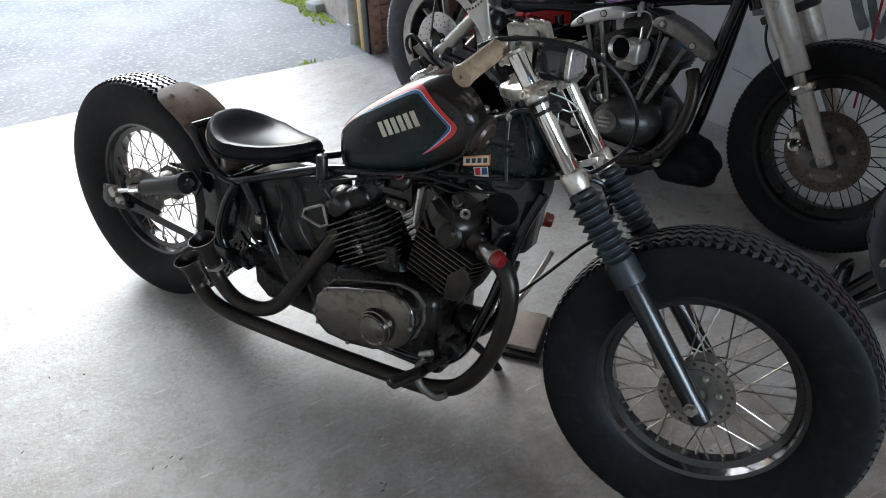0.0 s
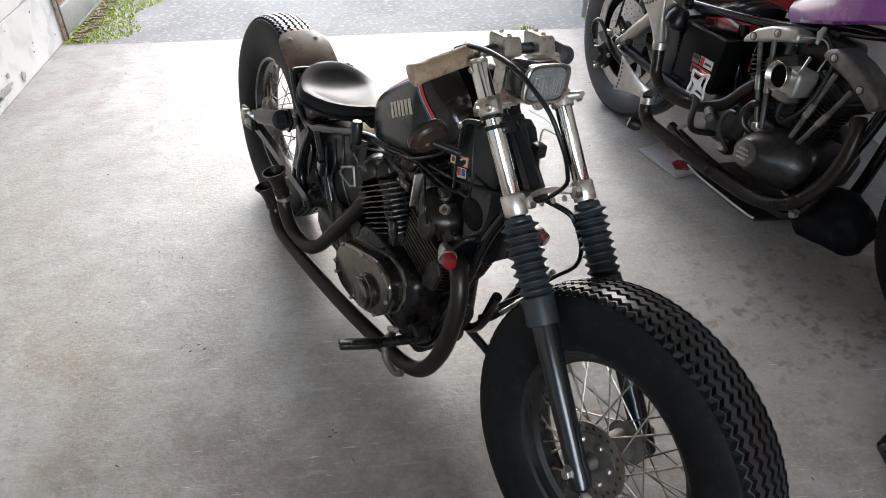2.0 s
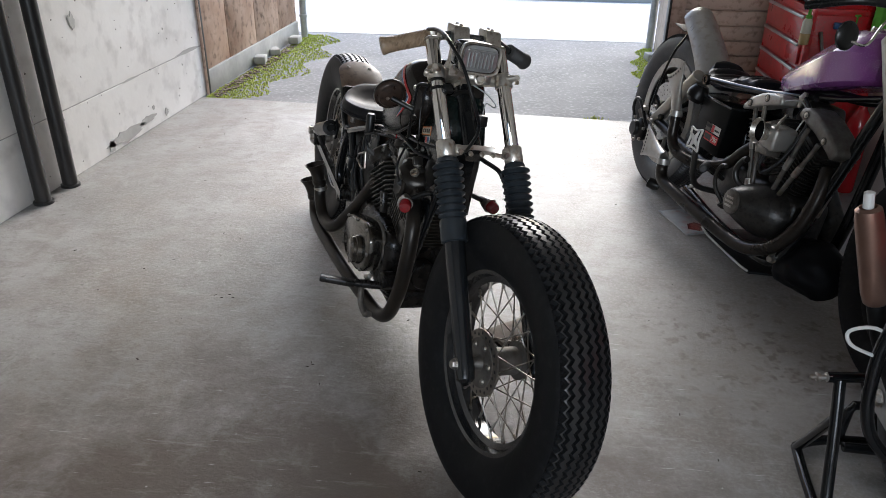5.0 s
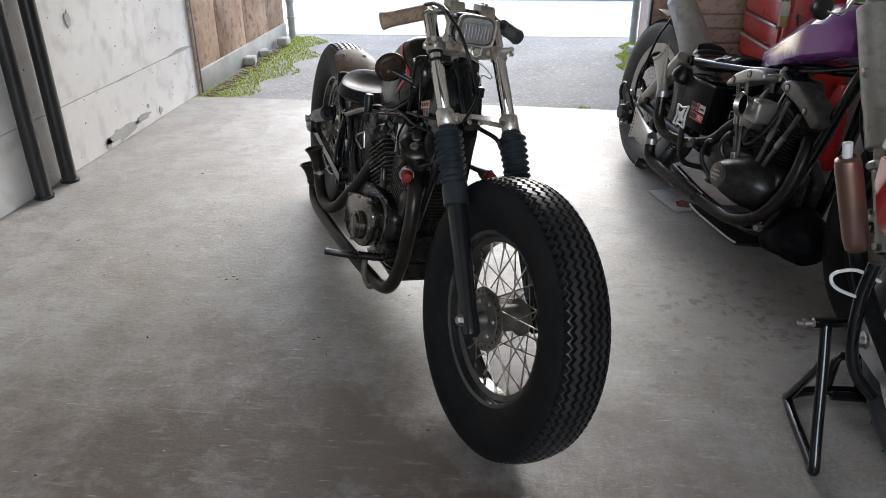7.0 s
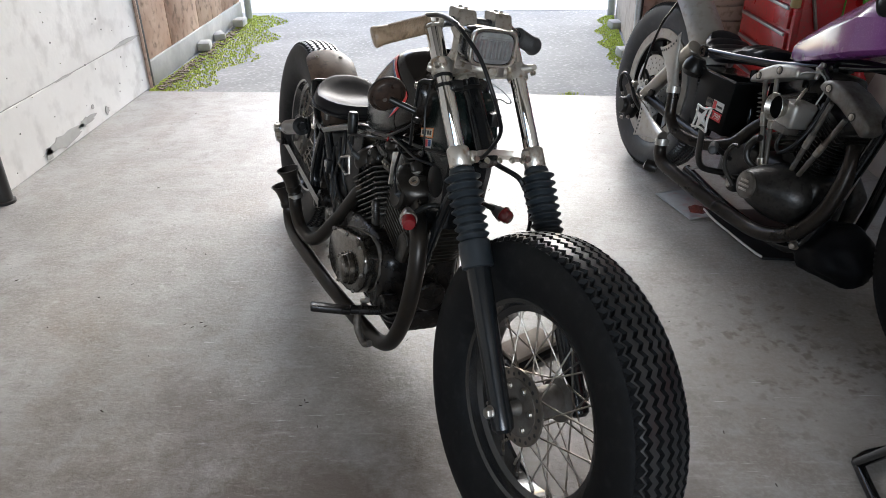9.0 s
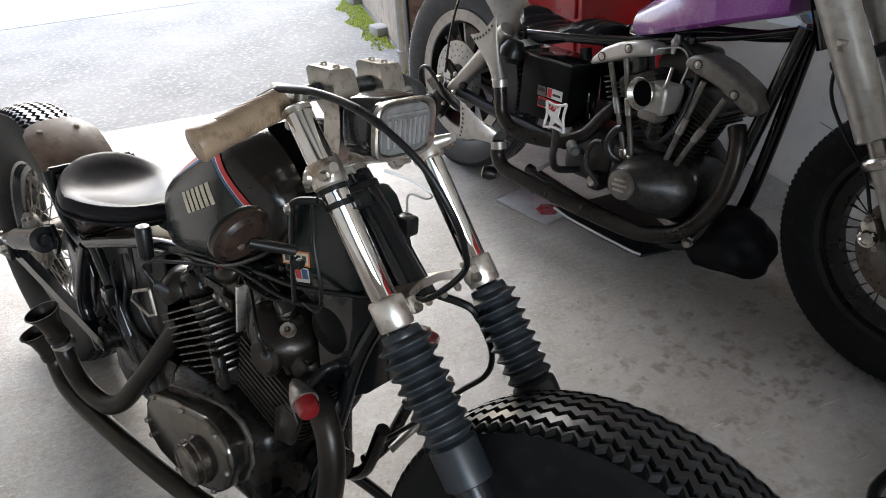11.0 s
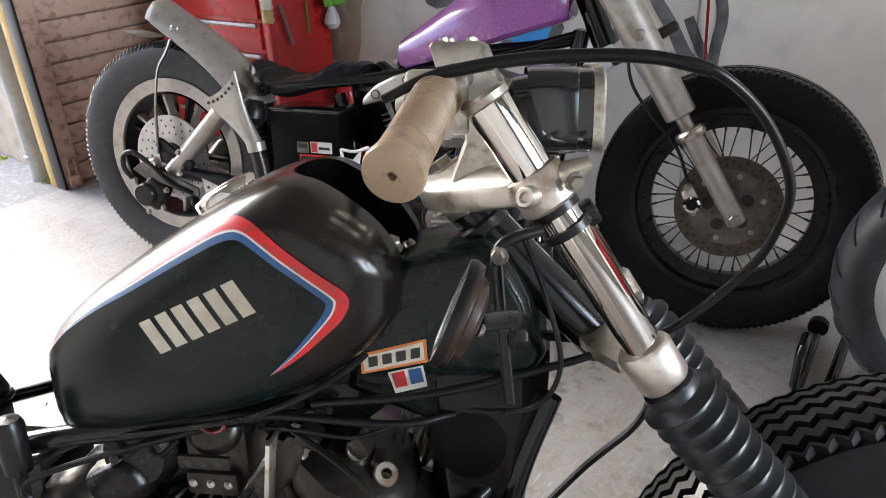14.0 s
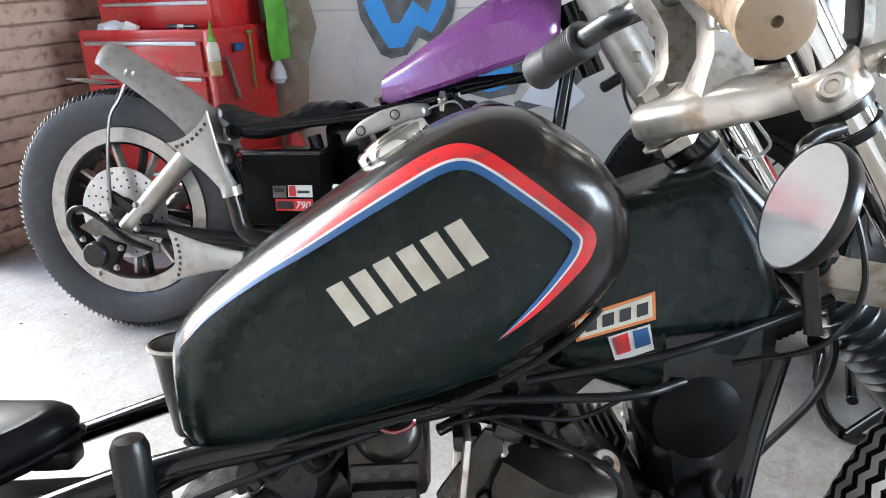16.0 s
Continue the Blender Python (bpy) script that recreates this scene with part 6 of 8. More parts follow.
    for k in range(3):
        P("bracket_hole", lathe([(0, 0.0045), (0.0006, 0.0044), (0.0006, 0)], (-0.779 + 0.017 * k, -0.093, 0.634), (0, -1, 0), 14), "dark_ink", cb)
    hb = []
    for k in range(3):
        hexbolt((-0.785 + 0.02 * k, -0.078, 0.598), (0, -1, 0), 0.004, 0.003, hb)
    P("bolts", hb, "bolt", cb)
    P("intake", tube([(-0.80, -0.02, 0.60), (-0.84, -0.02, 0.57), (-0.86, -0.01, 0.53)], 0.026, 16), "black_satin", eng)
    P("air_cleaner", lathe([(0, 0.03), (0.01, 0.045), (0.05, 0.047), (0.065, 0.036), (0.07, 0)], (-0.860, 0.0, 0.610), (0, -1, 0.1), 28), "black_satin", eng)
    P("choke_wire", tube([(-0.71, -0.06, 0.66), (-0.66, -0.09, 0.68), (-0.60, -0.085, 0.672), (-0.55, -0.08, 0.69)], 0.0022, 8), "cable", eng)
    P("loom", tube([(-0.50, -0.06, 0.69), (-0.56, -0.085, 0.69), (-0.72, -0.085, 0.69), (-0.88, -0.085, 0.655), (-1.0, -0.09, 0.60)], 0.0042, 10), "cable", eng)
    P("vacuum_hose", tube([(-0.88, -0.06, 0.64), (-0.86, -0.075, 0.625), (-0.84, -0.07, 0.64), (-0.82, -0.08, 0.63), (-0.80, -0.07, 0.645)], 0.003, 8), "cable", eng)
    hb = []
    for k, (x, z) in enumerate(((-0.69, 0.645), (-0.655, 0.655), (-0.63, 0.63), (-0.60, 0.65), (-0.58, 0.62))):
        hb.append(box((0.026, 0.03, 0.016), (x, -0.055 - 0.005 * (k % 2), z), 0.004, Matrix.Rotation(0.35 * k, 3, 'Y')))
    for q in hb:
        P("head_fitting", q, "cast_dirty", eng)
    P("engine_plate", prism([(-0.72, 0.60), (-0.675, 0.66), (-0.66, 0.655), (-0.66, 0.56), (-0.70, 0.52)], 0.005, side_plane(-0.070), 0.001), "cast_dirty", eng)
    P("pushrod_cover", box((0.03, 0.018, 0.07), (-0.755, -0.098, 0.46), 0.006, Matrix.Rotation(-0.2, 3, 'Y')), "engine_black", eng)
    P("starter", lathe([(0, 0.03), (0.012, 0.036), (0.13, 0.036), (0.14, 0.03)], (-0.62, -0.07, 0.42), (0, 1, 0), 24), "aluminium", eng)
    P("mount_plate", prism([(-0.60, 0.46), (-0.555, 0.50), (-0.535, 0.46), (-0.56, 0.40), (-0.61, 0.39)], 0.012, side_plane(-0.085), 0.003), "cast_dirty", eng)

    # front head castings seen from above
    P("head_side_plate", box((0.006, 0.125, 0.095), (-0.696, -0.028, 0.612), 0.002, Matrix.Rotation(0.12, 3, 'Y')), "cast_clamp", eng)
    for x, y, z in ((-0.652, -0.064, 0.632), (-0.604, -0.058, 0.640), (-0.572, -0.074, 0.622), (-0.640, 0.020, 0.634)):
        lug = P("head_lug", lathe([(-0.006, 0.0115), (-0.004, 0.013), (0.004, 0.013), (0.006, 0.0115), (0.006, 0.006), (-0.006, 0.006), (-0.006, 0.0115)], (x, y, z), (0.35, -0.55, 0.75), 20, caps=False), "cast_clamp", eng)
        P("lug_arm", rod((x, y, z - 0.004), (x + 0.012, y + 0.03, z - 0.035), 0.008, 10, r2=0.013), "cast_dirty", lug)
    for k in range(4):
        P("oil_pipe", tube([(-0.68 + 0.03 * k, -0.075, 0.60), (-0.665 + 0.03 * k, -0.085, 0.575), (-0.655 + 0.03 * k, -0.08, 0.545)], 0.0065, 10), "cast_dirty" if k % 2 else "exhaust", eng)
    P("intake_boot", tube([(-0.715, -0.03, 0.64), (-0.69, -0.035, 0.655), (-0.665, -0.03, 0.665), (-0.64, -0.035, 0.672)], 0.006, 10), "fin_black", eng)
    P("wire_pair", tube([(-0.745, -0.085, 0.690), (-0.735, -0.090, 0.678), (-0.752, -0.086, 0.668), (-0.77, -0.08, 0.672)], 0.0022, 6), "red_lens", eng)
    # small open cup hanging behind the tank's tail
    cup = P("breather_cup", lathe([(0, 0.0), (0, 0.020), (0.004, 0.022), (0.092, 0.034), (0.096, 0.0375), (0.100, 0.0375), (0.100, 0.034), (0.09, 0.031), (0.01, 0.019)], (-0.978, 0.080, 0.600), (0, 0, 1), 32, caps=False), "cast_grey", label="small grey metal breather cup with bright rim")
    P("cup_rim", lathe([(0.097, 0.0365), (0.099, 0.0390), (0.102, 0.0385), (0.102, 0.0365)], (-0.978, 0.080, 0.600), (0, 0, 1), 32, caps=False), "aluminium", cup)

    # exhaust
    P("exhaust_pipe", tube([(-0.520, -0.075, 0.545), (-0.465, -0.098, 0.545), (-0.428, -0.108, 0.500), (-0.425, -0.112, 0.420), (-0.455, -0.112, 0.300), (-0.520, -0.112, 0.190), (-0.600, -0.118, 0.144), (-0.700, -0.132, 0.140), (-0.90, -0.165, 0.154), (-1.13, -0.182, 0.158), (-1.24, -0.188, 0.162), (-1.320, -0.189, 0.174), (-1.362, -0.187, 0.201), (-1.377, -0.186, 0.233)], 0.0215, 20), "exhaust", label="dark heat-stained exhaust pipe")
    P("exhaust_pipe", tube([(-0.945, -0.065, 0.470), (-0.980, -0.086, 0.410), (-1.020, -0.106, 0.345), (-1.053, -0.128, 0.292), (-1.090, -0.152, 0.236), (-1.140, -0.170, 0.207), (-1.215, -0.177, 0.204), (-1.262, -0.182, 0.228), (-1.298, -0.184, 0.270), (-1.310, -0.185, 0.318)], 0.0215, 20), "exhaust", label="dark heat-stained exhaust pipe")
    for a, d in ((Vector((-1.376, -0.187, 0.224)), Vector((-0.15, -0.28, 0.95))), (Vector((-1.308, -0.186, 0.309)), Vector((-0.10, -0.28, 0.95)))):
        tip = P("exhaust_tip", lathe([(0, 0.0225), (0.004, 0.025), (0.018, 0.025), (0.020, 0.0228), (0.034, 0.0232), (0.058, 0.027), (0.072, 0.033), (0.080, 0.0385), (0.082, 0.0385), (0.082, 0.0365), (0.062, 0.0245), (0.03, 0.020), (0.0, 0.019)], a, d, 28, caps=False), "exhaust")
        # dark disc across the pipe paints the shade inside its open end
        P("bore_shade", lathe([(0.02, 0.0), (0.021, 0.0205)], a, d, 24, caps=False), "dark_ink", tip)
        P("clamp", lathe([(-0.006, 0.0225), (-0.006, 0.0255), (0.008, 0.0255), (0.008, 0.0225)], a - d.normalized() * 0.016, d, 24, caps=False), "steel", tip)
    # added dark plate and loom that fill the gap between engine and rear wheel
    P("rear_plate", box((0.016, 0.15, 0.26), (-1.350, 0.0, 0.415), 0.006, Matrix.Rotation(0.25, 3, 'Y')), "engine_black")
    for k, (y0, z0) in enumerate(((-0.03, 0.46), (-0.012, 0.43), (0.012, 0.47), (0.03, 0.40), (-0.045, 0.39))):
        P("wire", tube([(-1.335, y0, z0 - 0.05), (-1.29, y0 - 0.02, z0 - 0.10 + 0.01 * k), (-1.22, y0 - 0.035, z0 - 0.06), (-1.14, y0 - 0.01, z0 - 0.02 - 0.012 * k), (-1.05, y0, z0 + 0.01)], 0.0052, 8), "cable")
    # foot pegs, pedal, side stand
    for sy in (-1, 1):
        peg = P("foot_peg", box((0.030, 0.105, 0.018), (-0.592, sy * 0.262, 0.268 + (0.0 if sy < 0 else 0.05)), 0.005, Matrix.Rotation(sy * 0.10, 3, 'X') @ Matrix.Rotation(0.25 * sy, 3, 'Z')), "engine_black")
        P("peg_mount", tube([(-0.56, sy * 0.08, 0.262), (-0.566, sy * 0.14, 0.262), (-0.578, sy * 0.212, 0.266 + (0.0 if sy < 0 else 0.045))], 0.013, 12), "engine_black", peg)
    P("brake_pedal", tube([(-0.60, -0.165, 0.262), (-0.62, -0.175, 0.225), (-0.605, -0.178, 0.185), (-0.565, -0.172, 0.165), (-0.540, -0.165, 0.178)], 0.0095, 10), "cast_grey")
    P("pedal_boss", lathe([(0, 0.026), (0.04, 0.026), (0.045, 0.02)], (-0.555, -0.095, 0.285), (0, -1, 0), 24), "engine_black")
    P("pedal_spring", rod((-0.62, -0.165, 0.265), (-0.585, -0.165, 0.285), 0.008, 10), "steel")
    P("gear_lever", tube([(-0.50, 0.09, 0.32), (-0.485, 0.15, 0.36), (-0.465, 0.19, 0.42), (-0.455, 0.20, 0.452)], 0.0075, 10), "steel")
    P("side_stand", tube([(-0.66, 0.09, 0.185), (-0.60, 0.16, 0.09), (-0.565, 0.205, 0.012)], 0.0125, 12), "frame_black")
    P("clutch_cable", tube([(-0.30, 0.075, 0.70), (-0.285, 0.09, 0.645), (-0.30, 0.10, 0.59), (-0.36, 0.105, 0.52), (-0.44, 0.10, 0.42), (-0.52, 0.09, 0.33)], 0.0048, 8), "cable")
    P("clutch_cable", tube([(-0.44, 0.0, 0.755), (-0.37, 0.03, 0.738), (-0.315, 0.06, 0.725), (-0.30, 0.075, 0.70)], 0.0062, 8), "cable")
    # marker lamps either side of the down tubes
    for sy in (-1, 1):
        a, b = Vector((-0.500, sy * 0.085, 0.588)), Vector((-0.462, sy * 0.128, 0.570))
        d = Vector((0.88, sy * 0.28, -0.16)).normalized()
        lamp2 = P("marker_lamp", lathe([(-0.050, 0.003), (-0.040, 0.010), (-0.022, 0.0170), (-0.008, 0.0205), (0.0, 0.0215), (0.003, 0.0215)], b, d, 28), "steel", label="chrome bullet marker lamp with red lens")
        P("red_lens", lathe([(0.003, 0.0185), (0.020, 0.0175), (0.025, 0.014), (0.026, 0.0)], b, d, 28), "red_lens", lamp2)
        P("lamp_stalk", tube([(-0.468, sy * 0.055, 0.60), (-0.480, sy * 0.075, 0.592), b - d * 0.016], 0.007, 10), "black_satin", lamp2)
    return bike


def bike_pose(x, y, psi, lean):
    fw = Vector((math.cos(psi), math.sin(psi), 0))
    l0 = Vector((-math.sin(psi), math.cos(psi), 0))
    up = math.cos(lean) * Vector((0, 0, 1)) + math.sin(lean) * l0
    lat = up.cross(fw)
    return Matrix(((fw.x, lat.x, up.x, x), (fw.y, lat.y, up.y, y), (fw.z, lat.z, up.z, 0), (0, 0, 0, 1)))


build_bobber()


def cast_wheel(parent, m, R, W, tyre_mat, rim_r):
    """A cast wheel with paired thin spokes; axle along y."""
    h = 0.052
    prof = [(-h, rim_r - 0.038), (-h, rim_r + 0.004), (-h + 0.006, rim_r + 0.004), (-h + 0.012, rim_r - 0.008), (h - 0.012, rim_r - 0.008), (h - 0.006, rim_r + 0.004), (h, rim_r + 0.004), (h, rim_r - 0.038), (h - 0.012, rim_r - 0.044), (-h + 0.012, rim_r - 0.044), (-h, rim_r - 0.038)]
    wheel = part("wheel", lathe(prof, (0, 0, 0), (0, 1, 0), 96, caps=False), M["bare_steel"], parent, m=m)
    part("tyre", tyre_mesh(R, W, rim_r - 0.002, (-0.03, -0.01, 0.01, 0.03), 150, 0.0022, 0.007, 0.004, serr=0.010), tyre_mat, wheel).data.materials.append(M["tread_top"])
    part("inner_rim", lathe([(-0.05, rim_r - 0.046), (0.05, rim_r - 0.046)], (0, 0, 0), (0, 1, 0), 72, caps=False), M["engine_dark"], wheel)
    part("hub", lathe([(-0.07, 0.018), (-0.066, 0.045), (-0.04, 0.05), (0.04, 0.05), (0.066, 0.045), (0.07, 0.018)], (0, 0, 0), (0, 1, 0), 32), M["engine_dark"], wheel)
    for k in range(18):
        t = 2 * math.pi * k / 18 + (0.07 if k % 2 else -0.07)
        d = Vector((math.cos(t), 0, math.sin(t)))
        s = Vector((-math.sin(t), 0, math.cos(t)))
        a, b = d * 0.045, d * (rim_r - 0.042)
        rows = [[c + s * u + Vector((0, v, 0)) for u, v in ((-w, -0.016), (w, -0.016), (w, 0.016), (-w, 0.016))] for c, w in ((a, 0.007), (b, 0.0045))]
        part("spoke", loft(rows), M["bare_steel"] if k % 2 else M["engine_dark"], wheel)
    return wheel


def fishtail(bike, name, base, d, spread, length, w0=0.021, w1=0.072):
    """A flared pipe end with a row of drilled holes along its curved lip."""
    d, spread = Vector(d).normalized(), Vector(spread).normalized()
    lat = d.cross(spread)
    rows = []
    inner = []
    for k in range(9):
        t = k / 8
        w = w0 + (w1 - w0) * (t ** 1.7)
        th = w0 * (1 - 0.62 * t)
        c = Vector(base) + d * (length * t)
        ring, ring2 = [], []
        for j in range(24):
            a = 2 * math.pi * j / 24
            lip = 0.020 * t * t * (math.cos(a) ** 2)
            ring.append(c + spread * (w * math.cos(a)) + lat * (th * math.sin(a)) + d * lip)
            ring2.append(c + spread * ((w - 0.0025) * math.cos(a)) + lat * ((th - 0.0025) * math.sin(a)) + d * lip)
        rows.append(ring)
        inner.append(ring2)
    bm = loft(rows, caps=False)
    loft(inner, bm, caps=False)
    ob = part(name, bm, M["bare_steel"], bike, label="bare steel fishtail exhaust end with drilled lip")
    for k in range(7):
        u = -0.78 + 1.56 * k / 6
        p = Vector(base) + d * (length * 0.93 + 0.016 * u * u - 0.004) + spread * (w1 * 0.86 * u)
        sgn = 1 if lat.y < 0 else -1
        depth = w0 * (1 - 0.62 * 0.93) * math.sqrt(max(0.0, 1 - (0.93 * u * 0.86) ** 2)) + 0.0016
        part("hole", lathe([(0, 0.0052), (0.0006, 0.0050), (0.0006, 0.0)], p + lat * (sgn * depth), lat * sgn, 12), M["dark_ink"], ob)
    return ob


def text_mesh(s, size):
    cu = bpy.data.curves.new("digits", 'FONT')
    cu.body, cu.size, cu.extrude = s, size, 0.0004
    cu.shear = 0.25
    tmp = bpy.data.objects.new("digits", cu)
    scene.collection.objects.link(tmp)
    bpy.context.view_layer.update()
    me = bpy.data.meshes.new_from_object(tmp.evaluated_get(bpy.context.evaluated_depsgraph_get()))
    bm = bmesh.new()
    bm.from_mesh(me)
    bpy.data.objects.remove(tmp)
    bpy.data.meshes.remove(me)
    return bm


def build_chopper():
    bike = thing("motorcycle", "bare steel chopper with purple tank leaning on its stand", "motorcycle", bike_pose(1.2195, 0.7117, -1.312, 0.135))
    P = lambda name, bm, m, parent=None, label="": part(name, bm, M[m], parent or bike, label)
    steer = Matrix.Rotation(-0.086, 4, 'Z')
    front = spoked_wheel(bike, pose(0, 0, 0.361) @ steer, 0.361, 0.125, M["rubber"], M["black_satin"], M["spoke_dark"], M["cast_grey"], M["disc_rust"], rim_r=0.257, drop=0.052, disc_r=0.137, disc_y=-0.058, hub_r=0.03, carrier_r=0.088, holes=22, zigs=120, amp=0.0016, serr=0.005, grooves=(-0.028, -0.009, 0.009, 0.028))
    for k in range(5):
        t = 2 * math.pi * k / 5 + 0.5
        P("carrier_hole", lathe([(0, 0.016), (0.0008, 0.0155), (0.0008, 0)], (0.052 * math.cos(t), -0.0635, 0.052 * math.sin(t)), (0, -1, 0), 18), "dark_ink", front)
    rear = cast_wheel(bike, pose(-1.754, 0, 0.3736), 0.3736, 0.135, M["rubber_dusty"], 0.253)
    sip = bmesh.new()
    for k in range(130):
        t = 2 * math.pi * k / 130
        for y in (-1, 1):
            ring = [Vector((r * math.cos(t + a), y * u, r * math.sin(t + a))) for r, u, a in ((0.3716, 0.0500, 0.0), (0.3668, 0.0560, 0.004), (0.3590, 0.0622, 0.010), (0.3520, 0.0648, 0.014))]
            tube(ring, 0.0024, 5, sip, smooth=False)
    tagged(part("tread_pattern", sip, M["dark_ink"], rear), kind="stuff")
    dd = lathe([(-0.003, 0.05), (-0.003, 0.140), (0.003, 0.140), (0.003, 0.05), (-0.003, 0.05)], (0, -0.066, 0), (0, 1, 0), 64, caps=False)
    disc = P("brake_disc", dd, "disc_bright", rear)
    hs = bmesh.new()
    for k in range(20):
        for ring in range(3):
            t = 2 * math.pi * (k + 0.33 * ring) / 20
            rr = 0.082 + 0.021 * ring
            lathe([(0, 0.0001), (0.0002, 0.0038)], (rr * math.cos(t), -0.0694, rr * math.sin(t)), (0, -1, 0), 8, hs, caps=False)
    tagged(P("hole_pattern", hs, "dark_ink", disc), kind="stuff")

    # fork: lower leg, collar, inner tube, long tin cover
    fd = Vector((0.53, 0, -0.848))
    for y in (-0.112, 0.112):
        def q(z):
            return Vector((0.012 + 0.625 * (0.35 - z), y, z))
        lw = P("fork_leg", lathe([(-0.018, 0.020), (-0.014, 0.026), (0.02, 0.026), (0.03, 0.0265), (0.245, 0.0265), (0.25, 0.022)], q(0.35), -fd, 28), "bare_steel")
        P("axle_nut", hexbolt((0.008, y + (-0.026 if y < 0 else 0.026), 0.352), (0, -1 if y < 0 else 1, 0), 0.013, 0.012), "bolt", lw)
        P("fork_collar", lathe([(-0.014, 0.024), (-0.012, 0.034), (-0.004, 0.040), (0.006, 0.040), (0.013, 0.034), (0.014, 0.022)], q(0.560), -fd, 32), "aluminium")
        P("fork_tube", rod(q(0.55), q(1.06), 0.0195, 20), "steel")
        P("fork_shroud", lathe([(0, 0.036), (0.004, 0.0405), (0.10, 0.0405), (0.16, 0.044), (0.44, 0.0455), (0.444, 0.041)], q(0.603), -fd, 32), "bare_steel", label="brushed steel fork shroud")
    P("axle", rod((0.01, -0.13, 0.352), (0.01, 0.13, 0.352), 0.010), "steel")
    P("fork_yoke", box((0.05, 0.19, 0.03), (-0.36, 0, 0.93), 0.01, frame_of(fd)), "black_satin")
    P("fork_yoke", box((0.05, 0.19, 0.03), (-0.26, 0, 0.77), 0.01, frame_of(fd)), "black_satin")
    P("steering_stem", rod((-0.44, 0, 0.94), (-0.36, 0, 0.76), 0.032, 20), "frame_black")
    cal = box((0.045, 0.04, 0.065), (-0.098, -0.075, 0.385), 0.012, frame_of(fd))
    calp = P("brake_caliper", cal, "aluminium")
    P("caliper_piston", lathe([(0, 0.023), (0.012, 0.022), (0.013, 0.016), (0.009, 0.015), (0.009, 0)], (-0.096, -0.094, 0.372), (0, -1, 0), 24), "chrome", calp)
    P("caliper_bolt", hexbolt((-0.110, -0.094, 0.415), (0, -1, 0), 0.009, 0.009), "bolt", calp)
    P("brake_hose", tube([(-0.112, -0.09, 0.43), (-0.15, -0.10, 0.52), (-0.22, -0.11, 0.60), (-0.275, -0.11, 0.68), (-0.29, -0.09, 0.76), (-0.27, -0.06, 0.82)], 0.0045, 8), "cable")
    P("shroud_bolt", box((0.022, 0.03, 0.026), (-0.262, -0.152, 0.80), 0.005), "steel")
    # handlebar and round mirror
    P("handlebar", tube([(-0.50, -0.36, 1.02), (-0.40, -0.26, 1.06), (-0.38, -0.1, 1.06), (-0.38, 0.1, 1.06), (-0.40, 0.26, 1.06), (-0.50, 0.36, 1.02)], 0.0125, 12), "black_satin")
    P("riser", rod((-0.37, 0, 0.94), (-0.38, 0, 1.05), 0.02), "black_satin")
    mm = P("mirror", lathe([(0, 0.034), (0.003, 0.040), (0.010, 0.041), (0.018, 0.034), (0.022, 0.015), (0.0225, 0)], (-0.36, -0.305, 0.965), (0.85, 0.2, 0.1), 36), "black_satin", label="small round black mirror")
    P("mirror_stem", tube([(-0.345, -0.30, 0.955), (-0.33, -0.25, 0.95), (-0.36, -0.2, 1.0), (-0.385, -0.15, 1.055)], 0.004, 8), "chrome", mm)

    # tank: faceted purple
    secs = []
    for x, lo, hi, w, wt in ((-0.938, 0.700, 0.762, 0.052, 0.036), (-0.915, 0.690, 0.778, 0.058, 0.040), (-0.78, 0.728, 0.868, 0.090, 0.052), (-0.635, 0.772, 0.962, 0.118, 0.060), (-0.62, 0.778, 0.966, 0.118, 0.060), (-0.50, 0.812, 0.975, 0.098, 0.052), (-0.46, 0.826, 0.968, 0.088, 0.045), (-0.45, 0.836, 0.955, 0.08, 0.04)):
        md = lo + (hi - lo) * 0.60
        secs.append([Vector((x, y, z)) for y, z in ((-w * 0.86, lo), (w * 0.86, lo), (w, lo + 0.012), (w, md), (wt, hi - 0.004), (wt * 0.8, hi), (-wt * 0.8, hi), (-wt, hi - 0.004), (-w, md), (-w, lo + 0.012))])
    tk = loft(secs)
    tank = P("fuel_tank", tk, "purple", label="glossy purple faceted fuel tank")
    P("filler_cap", lathe([(0, 0.028), (0.012, 0.03), (0.018, 0.026), (0.018, 0)], (-0.60, 0, 0.964), (0, 0, 1), 28), "chrome", tank)
    P("tank_bolt", hexbolt((-0.955, -0.02, 0.695), (0, -0.3, 1), 0.012, 0.016), "bolt", tank)
    P("petcock", lathe([(0, 0.008), (0.014, 0.012), (0.02, 0.016), (0.03, 0.013), (0.04, 0.008), (0.055, 0.006)], (-0.765, -0.06, 0.722), (0, -0.2, -1), 16), "aluminium", tank)

    # frame
    for sy in (-1, 1):
        P("seat_rail", tube([(-0.74, sy * 0.03, 0.715), (-0.95, sy * 0.055, 0.668), (-1.16, sy * 0.085, 0.642), (-1.36, sy * 0.105, 0.622)], 0.0165, 14), "frame_black")
        P("rail_end", lathe([(0, 0.022), (0.02, 0.022), (0.02, 0.012), (0.012, 0.010)], (-1.352, sy * 0.105, 0.622), (0, sy, 0), 20), "frame_black")
        P("down_tube", tube([(-0.425, sy * 0.022, 0.80), (-0.445, sy * 0.04, 0.66), (-0.475, sy * 0.062, 0.47), (-0.515, sy * 0.085, 0.27), (-0.56, sy * 0.095, 0.16), (-0.66, sy * 0.10, 0.125), (-0.95, sy * 0.11, 0.125), (-1.25, sy * 0.115, 0.16)], 0.0195, 14), "frame_black")
